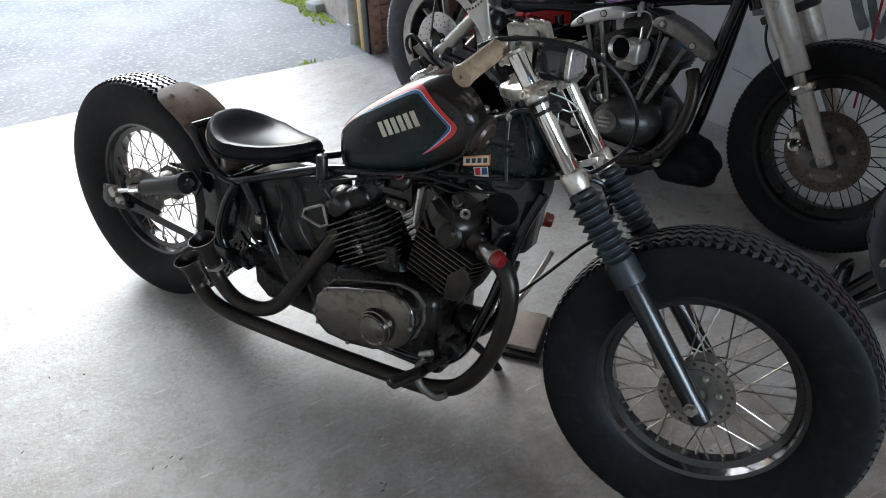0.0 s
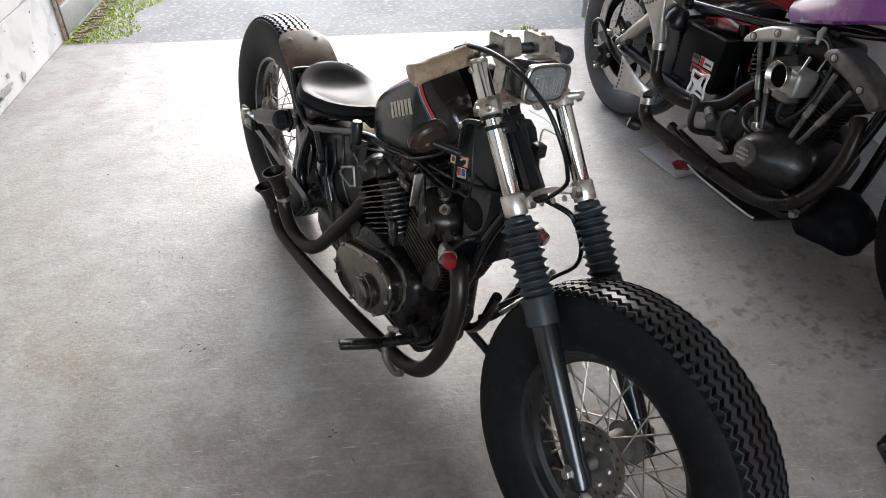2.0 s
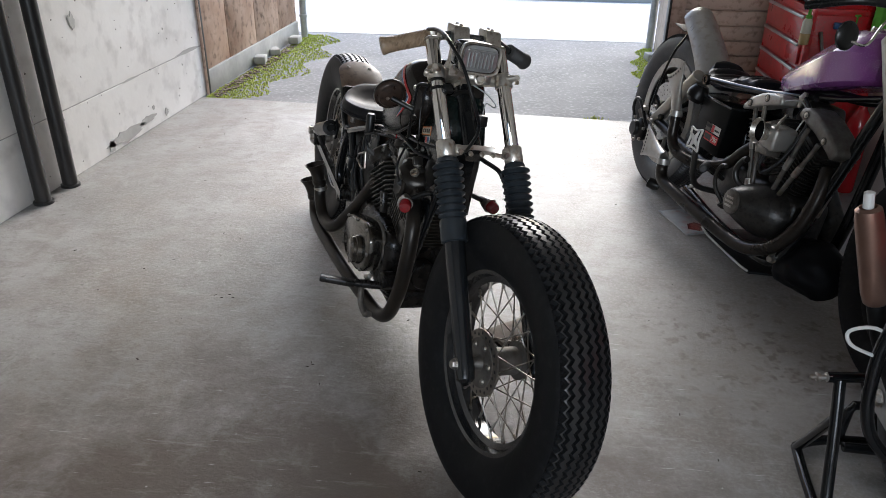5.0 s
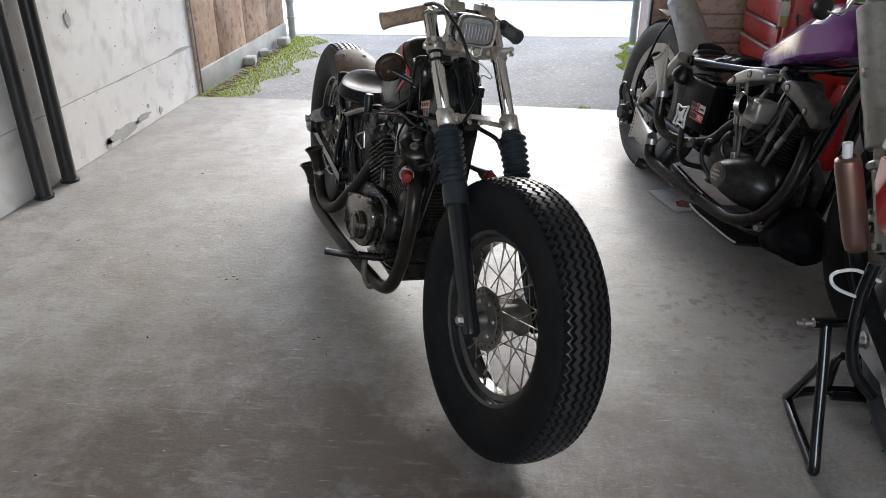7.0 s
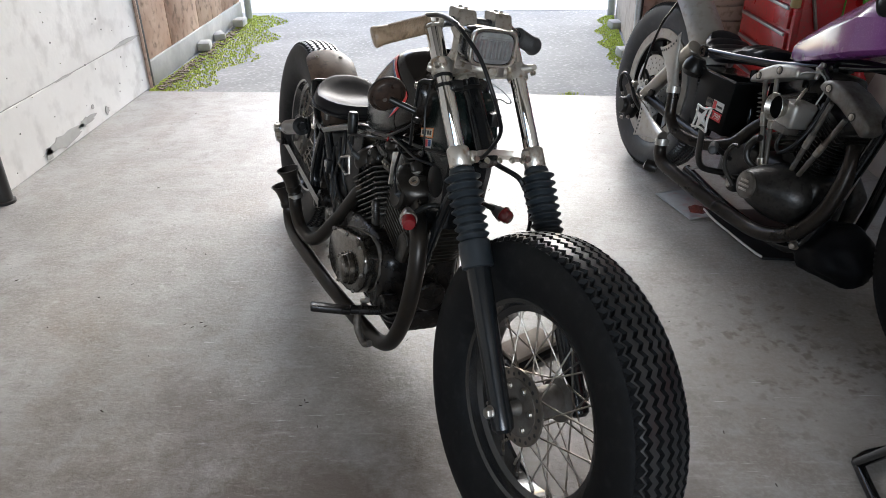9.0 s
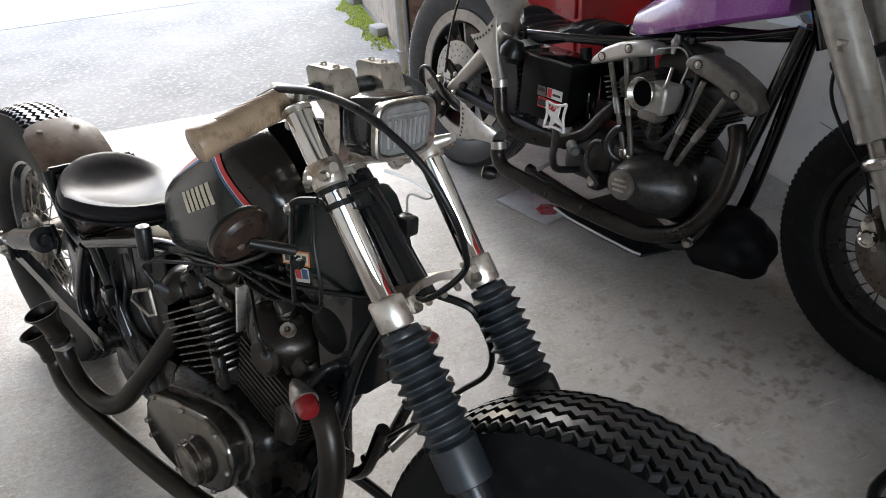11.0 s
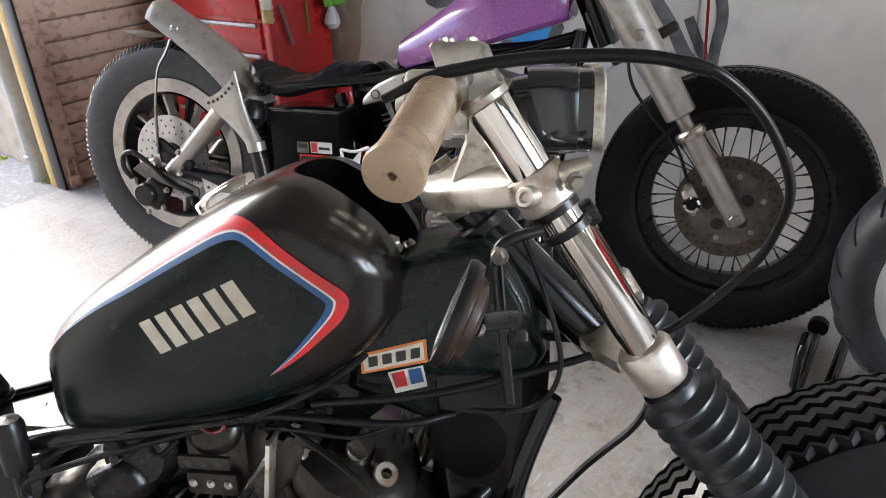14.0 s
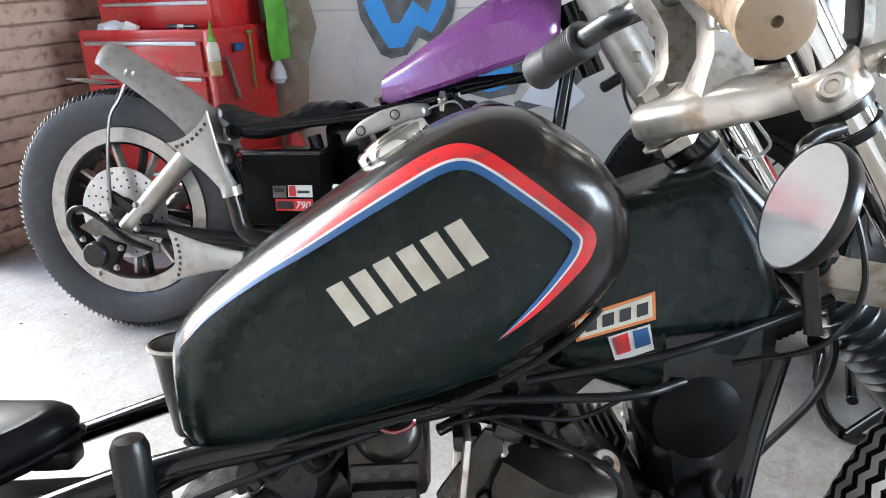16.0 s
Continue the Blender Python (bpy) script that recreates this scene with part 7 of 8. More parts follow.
        P("rear_shock_tube", rod((-1.44, sy * 0.105, 0.62), (-1.72, sy * 0.112, 0.335), 0.030, 24), "shaft_steel")
        P("swing_arm", tube([(-1.10, sy * 0.10, 0.30), (-1.40, sy * 0.108, 0.31), (-1.76, sy * 0.112, 0.345)], 0.022, 12), "engine_dark")
        P("axle_nut", hexbolt((-1.754, sy * 0.155, 0.3736), (0, sy, 0), 0.018, 0.018), "bolt")
    P("chrome_band", lathe([(-0.05, 0.0175), (-0.048, 0.0185), (0.048, 0.0185), (0.05, 0.0175)], (-0.484, -0.066, 0.415), (0.17, 0.06, 0.98), 18), "aluminium")
    P("top_tube", tube([(-0.42, 0, 0.78), (-0.55, 0, 0.755), (-0.72, 0, 0.735), (-0.95, 0, 0.68)], 0.0165, 14), "frame_black")
    P("brace", tube([(-0.44, -0.03, 0.79), (-0.60, -0.03, 0.745), (-0.72, -0.03, 0.72)], 0.010, 10), "frame_black")
    P("seat_post", tube([(-1.16, 0, 0.6), (-1.12, 0, 0.45), (-1.08, 0, 0.25)], 0.02, 12), "frame_black")

    # fender with ducktail, strut and thin plate
    rows = []
    line = smooth_line([(-1.395, 0, 0.565), (-1.435, 0, 0.640), (-1.51, 0, 0.715), (-1.60, 0, 0.780), (-1.69, 0, 0.835), (-1.745, 0, 0.868), (-1.775, 0, 0.876)], 4)
    for i, p in enumerate(line):
        d = (line[min(i + 1, len(line) - 1)] - line[max(0, i - 1)]).normalized()
        nrm = Vector((d.z, 0, -d.x))
        if nrm.z < 0:
            nrm = -nrm
        t = i / (len(line) - 1)
        w = 0.088 - 0.012 * t
        drop = 0.085 - 0.025 * t
        vs = [-1 + 2 * k / 14 for k in range(15)]
        top = [p + Vector((0, w * math.sin(v * 1.35) / math.sin(1.35), 0)) - nrm * (drop * (1 - math.cos(v * 1.35)) / (1 - math.cos(1.35))) for v in vs]
        bot = [a - nrm * 0.003 + Vector((0, -0.003 * v, 0)) for a, v in zip(top, vs)]
        rows.append(top + bot[::-1])
    fen = P("rear_fender", loft(rows), "bare_steel", label="scratched bare steel fender with flipped tail")
    for k in (0, 1):
        P("dent", lathe([(0, 0.009), (0.0006, 0.008), (0.0006, 0)], (-1.69 + 0.022 * k, -0.079, 0.79 - 0.006 * k), (-0.35, -0.9, 0.4), 14), "stain", fen)
    P("tail_plate", box((0.115, 0.09, 0.004), (-1.845, -0.01, 0.765), 0.001, Matrix.Rotation(0.16, 3, 'Y')), "cast_grey", fen)
    P("fender_strut", tube([(-1.70, -0.076, 0.755), (-1.712, -0.090, 0.715), (-1.745, -0.098, 0.66), (-1.752, -0.120, 0.55), (-1.752, -0.135, 0.40)], 0.0135, 10, flat=0.35), "engine_dark", fen)

    # caliper and hoses at the rear wheel
    cp = P("brake_caliper", box((0.085, 0.06, 0.105), (-1.775, -0.140, 0.268), 0.022, Matrix.Rotation(0.5, 3, 'Y'), seg=3), "engine_dark", label="dark grey rear brake caliper")
    P("caliper_piston", lathe([(0, 0.040), (0.014, 0.039), (0.02, 0.034), (0.021, 0)], (-1.790, -0.168, 0.268), (0, -1, 0), 28), "engine_dark", cp)
    P("caliper_arm", prism([(-1.85, 0.345), (-1.80, 0.375), (-1.74, 0.345), (-1.60, 0.300), (-1.60, 0.27), (-1.72, 0.30), (-1.80, 0.315)], 0.012, side_plane(-0.150), 0.003), "cast_grey", cp)
    P("caliper_bracket", box((0.15, 0.02, 0.035), (-1.695, -0.125, 0.40), 0.008, Matrix.Rotation(0.55, 3, 'Y')), "engine_dark", cp)
    for x, z in ((-1.74, 0.225), (-1.80, 0.205), (-1.72, 0.285), (-1.84, 0.31), (-1.66, 0.345), (-1.655, 0.415)):
        P("bolt", hexbolt((x, -0.158, z), (0, -1, 0), 0.008, 0.010), "steel", cp)
    P("brake_hose", tube([(-1.845, -0.165, 0.316), (-1.868, -0.17, 0.351), (-1.862, -0.172, 0.391), (-1.825, -0.172, 0.406), (-1.76, -0.17, 0.371), (-1.69, -0.165, 0.311), (-1.62, -0.155, 0.281)], 0.0085, 10), "cable")

    # seat
    rows = []
    for k in range(28):
        t = k / 27
        x = -1.440 + 0.385 * t
        z = 0.690 - 0.060 * math.sin(min(1, t * 1.35) * math.pi * 0.9) * (1 - 0.25 * t) + 0.012 * t
        w = 0.118 * math.sqrt(max(0.02, 1 - (max(0, 0.35 - t) / 0.38) ** 2)) * (1 - 0.55 * max(0, t - 0.35))
        ridge = 0.005 * (1 if (k % 3) else -0.6)
        rows.append([Vector((x, y * w, zz)) for y, zz in ((-0.75, z - 0.045), (-1.0, z - 0.03), (-0.98, z - 0.012), (-0.8, z + ridge), (-0.4, z + 0.006 + ridge), (0, z + 0.008 + ridge), (0.4, z + 0.006 + ridge), (0.8, z + ridge), (0.98, z - 0.012), (1.0, z - 0.03), (0.75, z - 0.045))])
    seat = P("seat", loft(rows), "leather", label="black tuck-and-roll leather saddle")
    P("seat_spring", rod((-1.40, -0.06, 0.59), (-1.40, -0.06, 0.65), 0.012, 12), "steel", seat)
    P("seat_bolt", lathe([(0, 0.010), (0.012, 0.014), (0.026, 0.014), (0.032, 0.008)], (-1.055, -0.055, 0.640), (0, -0.5, 1), 16), "bolt", seat)

    # battery box with labels
    bat = P("battery_box", box((0.235, 0.15, 0.215), (-1.225, -0.035, 0.458), 0.008), "box_black", label="black battery box with red and white stickers")
    P("battery_lid", box((0.238, 0.154, 0.012), (-1.225, -0.035, 0.560), 0.004), "black_gloss", bat)
    yb = -0.1115
    lab = P("sticker", box((0.112, 0.001, 0.034), (-1.190, yb, 0.412), 0.0), "red_paint", bat)
    P("ink_block", box((0.050, 0.001, 0.022), (-1.217, yb - 0.0008, 0.412)), "dark_ink", lab)
    num = text_mesh("790", 0.030)
    bmesh.ops.transform(num, matrix=Matrix.Translation((-1.188, yb - 0.0012, 0.402)) @ Matrix.Rotation(radians(90), 4, 'X'), verts=num.verts)
    P("digits", num, "white_paint", lab, "white digits 790")
    lab2 = P("sticker", box((0.072, 0.001, 0.034), (-1.170, yb, 0.452)), "white_paint", bat)
    P("ink_block", box((0.020, 0.001, 0.030), (-1.193, yb - 0.0008, 0.452)), "red_paint", lab2)
    P("ink_block", box((0.036, 0.001, 0.008), (-1.160, yb - 0.0008, 0.450)), "dark_ink", lab2)
    lab3 = P("sticker", box((0.040, 0.001, 0.034), (-1.232, yb, 0.450)), "cast_grey", bat)
    P("ink_block", box((0.030, 0.001, 0.012), (-1.232, yb - 0.0008, 0.455)), "dark_ink", lab3)
    P("air_duct", lathe([(0, 0.03), (0.03, 0.046), (0.055, 0.046), (0.075, 0.03), (0.078, 0)], (-1.40, -0.10, 0.585), (-0.1, -0.2, -1), 24), "engine_dark")

    # engine
    eng = part("crankcase", box((0.34, 0.17, 0.20), (-0.79, 0.0, 0.255), 0.04, seg=3), M["engine_alloy"], bike, "dark V-twin engine with grey rocker boxes", m=pose(0.03, 0, 0.019))
    P("timing_cover", loft([[Vector((x, y, z)) for x, z in [(cx + r * 1.25 * math.cos(t), cz + r * math.sin(t)) for t in [2 * math.pi * k / 28 for k in range(28)]]] for y, r, cx, cz in ((-0.08, 0.100, -0.735, 0.268), (-0.120, 0.096, -0.740, 0.268), (-0.150, 0.084, -0.756, 0.270), (-0.185, 0.066, -0.770, 0.274), (-0.205, 0.052, -0.778, 0.277), (-0.212, 0.046, -0.780, 0.278))]), "engine_alloy", eng)
    bd = P("points_cover", lathe([(0, 0.047), (0.010, 0.046), (0.013, 0.042), (0.0135, 0)], (-0.781, -0.211, 0.278), (0, -1, 0), 36), "cast_grey", eng)
    for k in range(3):
        P("badge_bar", box((0.055 - 0.012 * (k != 1), 0.002, 0.008), (-0.781, -0.2255, 0.294 - 0.016 * k), 0.0005, Matrix.Rotation(-0.12, 3, 'Y')), "steel", bd)
    P("gearbox", box((0.24, 0.16, 0.19), (-1.04, 0.0, 0.262), 0.035, seg=3), "engine_alloy", eng)
    P("primary_case", prism([(-1.16, 0.24), (-1.12, 0.37), (-0.95, 0.40), (-0.72, 0.385), (-0.62, 0.30), (-0.64, 0.19), (-0.75, 0.16), (-1.06, 0.17)], 0.07, side_plane(0.125), 0.02, seg=3), "engine_alloy", eng)
    P("intake_manifold", prism([(-0.90, 0.60), (-0.86, 0.675), (-0.71, 0.675), (-0.68, 0.60), (-0.745, 0.42), (-0.835, 0.42)], 0.06, side_plane(0.03), 0.015, seg=3), "engine_alloy", eng)
    P("oil_tank", prism([(-1.16, 0.40), (-1.18, 0.60), (-1.08, 0.68), (-0.99, 0.62), (-0.93, 0.42)], 0.05, side_plane(0.085), 0.015, seg=3), "frame_black", eng)
    base = Vector((-0.79, 0, 0.285))
    for sgn in (-1, 1):
        d = Vector((0.40 * sgn, 0, 0.917)).normalized()
        rot = Matrix.Rotation(sgn * radians(23.5), 3, 'Y')
        cyl = P("cylinder", rod(base + d * 0.06, base + d * 0.25, 0.055, 24), "engine_alloy", eng)
        for k in range(10):
            P("fin", lathe([(-0.002, 0.058), (-0.0016, 0.076), (0.0016, 0.076), (0.002, 0.058)], base + d * (0.105 + 0.0145 * k), d, 32, caps=False), "fin_metal", cyl)
        head = P("cylinder_head", box((0.15, 0.15, 0.07), base + d * 0.275, 0.018, rot), "engine_alloy", cyl)
        for k in range(4):
            P("fin", box((0.165, 0.158, 0.0035), base + d * (0.25 + 0.014 * k), 0.001, rot), "fin_metal", cyl)
    ra = [(-1.062, 0.565), (-1.055, 0.590), (-1.015, 0.628), (-0.955, 0.657), (-0.890, 0.672), (-0.835, 0.672), (-0.828, 0.640), (-0.90, 0.622), (-0.985, 0.590)]
    rbx = [(-0.722, 0.640), (-0.705, 0.668), (-0.670, 0.678), (-0.600, 0.660), (-0.540, 0.632), (-0.485, 0.600), (-0.468, 0.575), (-0.490, 0.548), (-0.540, 0.575), (-0.610, 0.606), (-0.67, 0.622)]
    for ol, bolts, tone in ((ra, ((-1.012, 0.602), (-0.915, 0.645)), "bare_steel"), (rbx, ((-0.672, 0.650), (-0.545, 0.598)), "cast_grey")):
        rk = P("rocker_box", prism(ol, 0.10, side_plane(-0.070), 0.012, seg=3), tone, eng, "cast alloy rocker box")
        for x, z in bolts:
            P("bolt_seat", lathe([(0, 0.0145), (0.003, 0.014), (0.003, 0.010)], (x, -0.119, z), (0, -1, 0), 20), "pipe_grey", rk)
            P("bolt", hexbolt((x, -0.121, z), (0, -1, 0), 0.0085, 0.004), "bolt", rk)
    for a, b in (((-0.875, -0.105, 0.325), (-0.985, -0.108, 0.590)), ((-0.840, -0.112, 0.315), (-0.925, -0.112, 0.615)), ((-0.730, -0.112, 0.315), (-0.648, -0.112, 0.610)), ((-0.700, -0.105, 0.325), (-0.575, -0.108, 0.580))):
        pr = P("pushrod_tube", rod(a, b, 0.0085, 14), "cast_grey", eng)
        a, b = Vector(a), Vector(b)
        P("pushrod_collar", rod(a + (b - a) * 0.45, a + (b - a) * 0.62, 0.0115, 14), "steel", pr)
        P("tappet_block", rod(a - (b - a) * 0.06, a + (b - a) * 0.06, 0.016, 14), "aluminium", pr)
    for k in range(6):
        P("valve_spring", lathe([(-0.003, 0.010), (0, 0.016), (0.003, 0.010)], Vector((-0.962, -0.100, 0.47)) + Vector((-0.35, 0, 0.93)) * (0.016 * k), (-0.35, 0, 0.93), 16, caps=False), "steel", eng)
    cb = P("carburettor", box((0.085, 0.095, 0.085), (-0.755, -0.135, 0.540), 0.016, seg=3), "bare_steel", eng, "alloy carburettor with a polished bell mouth")
    P("bell_mouth", lathe([(-0.045, 0.030), (-0.02, 0.033), (-0.004, 0.043), (0, 0.0465), (0.0015, 0.0455), (-0.004, 0.0425), (-0.014, 0.036), (-0.03, 0.029)], (-0.777, -0.212, 0.555), (-0.05, -1, 0.02), 40, caps=False), "aluminium", cb)
    # black disc stands in for the shaded depth of the mouth
    P("throttle_bore", lathe([(-0.014, 0.0), (-0.0139, 0.0360)], (-0.777, -0.212, 0.555), (-0.05, -1, 0.02), 32, caps=False), "bore_black", cb)
    P("float_bowl", box((0.07, 0.06, 0.035), (-0.765, -0.150, 0.492), 0.008), "cast_grey", cb)
    P("carb_lever", tube([(-0.73, -0.17, 0.575), (-0.715, -0.18, 0.60), (-0.73, -0.15, 0.63)], 0.005, 8), "steel", cb)
    P("oil_line", tube([(-0.745, -0.16, 0.50), (-0.75, -0.175, 0.44), (-0.72, -0.175, 0.42), (-0.69, -0.155, 0.46), (-0.68, -0.12, 0.54), (-0.69, -0.09, 0.64), (-0.76, -0.08, 0.69)], 0.0065, 10), "cable", eng)
    P("oil_pump", box((0.05, 0.05, 0.06), (-0.95, -0.125, 0.215), 0.012), "engine_alloy", eng)
    P("pump_cap", lathe([(0, 0.018), (0.012, 0.017), (0.013, 0.008), (0.010, 0)], (-0.945, -0.150, 0.220), (-0.1, -1, 0), 20), "steel", eng)
    P("breather", tube([(-0.86, -0.12, 0.30), (-0.895, -0.15, 0.33), (-0.905, -0.155, 0.37), (-0.885, -0.15, 0.41), (-0.865, -0.15, 0.42)], 0.012, 12), "pipe_grey", eng)
    bg = bmesh.new()
    bmesh.ops.create_icosphere(bg, subdivisions=4, radius=1.0)
    for v in bg.verts:
        k = 1 + 0.20 * noise.noise(v.co * 1.3 + Vector((3, 1, 0))) + 0.09 * noise.noise(v.co * 3.0) + 0.03 * noise.noise(v.co * 8.0)
        sag = 1.12 - 0.16 * v.co.z
        v.co = Vector((-0.490 + v.co.x * 0.122 * k * sag, v.co.y * 0.098 * k * sag, 0.170 + v.co.z * 0.098 * k))
    part("tool_bag", bg, M["bag_black"], bike, "smooth black bag tied to the frame")
    P("head_wire", tube([(-0.83, -0.105, 0.655), (-0.80, -0.11, 0.668), (-0.755, -0.09, 0.675), (-0.73, -0.08, 0.64), (-0.735, -0.09, 0.58)], 0.003, 8), "wire", eng)

    # exhausts
    P("exhaust_pipe", tube([(-0.520, -0.06, 0.52), (-0.495, -0.075, 0.48), (-0.485, -0.09, 0.40), (-0.505, -0.105, 0.30), (-0.570, -0.13, 0.20), (-0.68, -0.150, 0.148), (-0.80, -0.165, 0.140), (-1.00, -0.200, 0.155), (-1.15, -0.225, 0.172), (-1.245, -0.238, 0.186), (-1.282, -0.240, 0.222), (-1.285, -0.240, 0.270)], 0.0255, 20), "pipe_brown", label="grey steel exhaust pipe")
    for x, z in ((-0.90, 0.144), (-1.10, 0.157), (-1.20, 0.167)):
        P("pipe_weld", lathe([(-0.005, 0.0238), (0, 0.0252), (0.005, 0.0238)], (x, -0.190 - 0.04 * (-x - 0.9) / 0.3 * 1.0, z + 0.004), (-1, -0.07, 0.06), 22, caps=False), "exhaust")
    P("exhaust_pipe", tube([(-0.93, -0.06, 0.48), (-0.965, -0.09, 0.43), (-1.01, -0.12, 0.36), (-1.08, -0.17, 0.325), (-1.17, -0.205, 0.318), (-1.245, -0.222, 0.328), (-1.296, -0.226, 0.366), (-1.312, -0.226, 0.425), (-1.324, -0.226, 0.476)], 0.0225, 20), "pipe_brown", label="grey steel exhaust pipe")
    for p in ((-1.285, -0.240, 0.262), (-1.322, -0.226, 0.470)):
        P("clamp", lathe([(-0.014, 0.024), (-0.014, 0.0275), (0.012, 0.0275), (0.012, 0.024)], p, (-0.2, 0, 1), 22, caps=False), "bare_steel")
    fishtail(bike, "fishtail", (-1.324, -0.226, 0.476), (-0.56, 0, 0.83), (0.83, 0, 0.56), 0.180, 0.023, 0.078)
    fishtail(bike, "fishtail", (-1.292, -0.240, 0.280), (-1.0, 0, 0.03), (0.03, 0, 1.0), 0.205, 0.024, 0.076)
    # kick lever with the white star pedal, peg
    kl = P("kick_lever", tube([(-1.02, -0.11, 0.235), (-1.03, -0.20, 0.25), (-1.015, -0.245, 0.30), (-0.985, -0.275, 0.37), (-0.975, -0.290, 0.425)], 0.012, 10), "pipe_grey")
    star = bmesh.new()
    c0 = Vector((-0.962, -0.315, 0.460))
    ux, uz = Vector((0.97, 0.0, 0.22)), Vector((-0.22, 0.0, 0.97))
    cor = [(-0.050, -0.030), (-0.030, 0.048), (0.052, 0.040), (0.036, -0.044)]
    for k in range(4):
        a, b = cor[k], cor[(k + 1) % 4]
        mid = ((a[0] + b[0]) * 0.5 * 0.82, (a[1] + b[1]) * 0.5 * 0.82)
        tube([c0 + ux * a[0] + uz * a[1], c0 + ux * mid[0] + uz * mid[1], c0 + ux * b[0] + uz * b[1]], 0.0042, 8, star)
    P("star_pedal", star, "white_paint", kl, "white painted star-shaped kick pedal")
    sx = [(0.050 * math.cos(t) * (1 if k % 2 == 0 else 0.30), 0.050 * math.sin(t) * (1 if k % 2 == 0 else 0.30)) for k, t in enumerate([math.pi / 4 + 0.12 + math.pi / 4 * j for j in range(8)])]
    P("star", prism(sx, 0.006, Matrix.Translation(c0) @ Matrix(((ux.x, uz.x, 0, 0), (0, 0, -1, 0), (ux.z, uz.z, 0, 0), (0, 0, 0, 1))), 0.001), "white_paint", kl)
    P("foot_peg", lathe([(0, 0.014), (0.01, 0.017), (0.085, 0.016), (0.09, 0.010)], (-0.955, -0.235, 0.365), (0.8, -0.6, 0.06), 16), "grip_black")
    P("peg_mount", tube([(-1.0, -0.12, 0.30), (-0.985, -0.18, 0.335), (-0.957, -0.233, 0.364)], 0.010, 10), "pipe_grey")
    P("peg_lever", tube([(-0.875, -0.17, 0.245), (-0.900, -0.205, 0.30), (-0.900, -0.215, 0.355), (-0.872, -0.220, 0.395), (-0.845, -0.220, 0.402)], 0.008, 10), "pipe_grey")
    P("pipe_bracket", tube([(-1.14, -0.12, 0.22), (-1.15, -0.17, 0.20)], 0.008, 8), "steel")
    P("rear_foot", lathe([(0, 0.018), (0.02, 0.026), (0.05, 0.024), (0.055, 0.012)], (-1.31, -0.215, 0.135), (-0.6, -0.6, 0.1), 18), "engine_dark")
    P("side_stand", tube([(-0.62, 0.10, 0.13), (-0.66, 0.20, 0.03), (-0.67, 0.225, -0.04)], 0.012, 10), "frame_black")
    P("stand_lug", hexbolt((-0.555, -0.115, 0.165), (0.5, -1, 0), 0.014, 0.02), "bolt")
    return bike


build_chopper()


# ---- tool chest and what lies on it ----
def build_tool_chest():
    ch = thing("tool_chest", "red steel roller tool chest with open top tray", "tool chest")
    P = lambda name, bm, m, parent=None, label="": part(name, bm, M[m], parent or ch, label)
    x0, x1, y0, y1 = 1.405, 1.755, 2.545, 3.215
    P("body", box((x1 - x0, y1 - y0, 0.745), ((x0 + x1) / 2, (y0 + y1) / 2, 0.4625), 0.006), "tool_red")
    P("corner_post", box((0.03, 0.035, 0.80), (x0 + 0.010, y0 + 0.015, 0.46), 0.005), "tool_red")
    P("corner_post", box((0.03, 0.02, 0.80), (x0 + 0.010, y1 - 0.008, 0.46), 0.005), "tool_red")
    P("tray_rim", box((0.012, y1 - y0, 0.030), (x0 + 0.002, (y0 + y1) / 2, 0.848), 0.003), "tool_red")
    P("tray_rim", box((x1 - x0, 0.012, 0.030), ((x0 + x1) / 2, y0 + 0.004, 0.848), 0.003), "tool_red")
    for k, (z0, z1) in enumerate(((0.710, 0.830), (0.590, 0.700), (0.470, 0.580), (0.32, 0.46), (0.14, 0.31))):
        dr = P("drawer", box((0.022, y1 - y0 - 0.07, z1 - z0 - 0.008), (x0 - 0.004, (y0 + y1) / 2 + 0.008, (z0 + z1) / 2 - 0.004), 0.004), "tool_red")
        P("drawer_pull", box((0.016, y1 - y0 - 0.09, 0.016), (x0 - 0.016, (y0 + y1) / 2 + 0.008, z1 - 0.016), 0.004), "tool_trim", dr, "bright metal drawer pull")
    for y in (y0 + 0.08, y1 - 0.08):
        for x in (x0 + 0.06, x1 - 0.06):
            cs = P("caster", lathe([(-0.012, 0.034), (-0.012, 0.042), (0.012, 0.042), (0.012, 0.034)], (x, y, 0.043), (0, 1, 0), 20), "rubber")
            P("caster_fork", box((0.04, 0.036, 0.03), (x, y, 0.082), 0.004), "steel", cs)
    up = thing("tool_cabinet", "red steel top tool cabinet standing on the chest", "tool cabinet")
    Q = lambda name, bm, m, parent=None, label="": part(name, bm, M[m], parent or up, label)
    Q("body", box((0.235, 0.63, 0.36), (1.635, 2.895, 1.022), 0.006), "tool_red")
    for k in range(3):
        dr = Q("drawer", box((0.014, 0.56, 0.098), (1.514, 2.895, 0.912 + 0.108 * k), 0.003), "tool_red")
        Q("drawer_pull", box((0.012, 0.54, 0.014), (1.504, 2.895, 0.952 + 0.108 * k), 0.003), "tool_trim", dr)


build_tool_chest()
bag = bmesh.new()
bmesh.ops.create_icosphere(bag, subdivisions=3, radius=1.0)
for v in bag.verts:
    k = 1 + 0.35 * noise.noise(v.co * 2.3) + 0.18 * noise.noise(v.co * 6.0)
    v.co = Vector((v.co.x * 0.035 * k, v.co.y * 0.085 * k, v.co.z * 0.034 * k))
solid("plastic_bag", bag, M["plastic_bag"], "crumpled clear plastic bag on the tool chest", "plastic bag", m=pose(1.442, 3.06, 0.862))
bx = box((0.03, 0.05, 0.045), (0, 0, 0), 0.003)
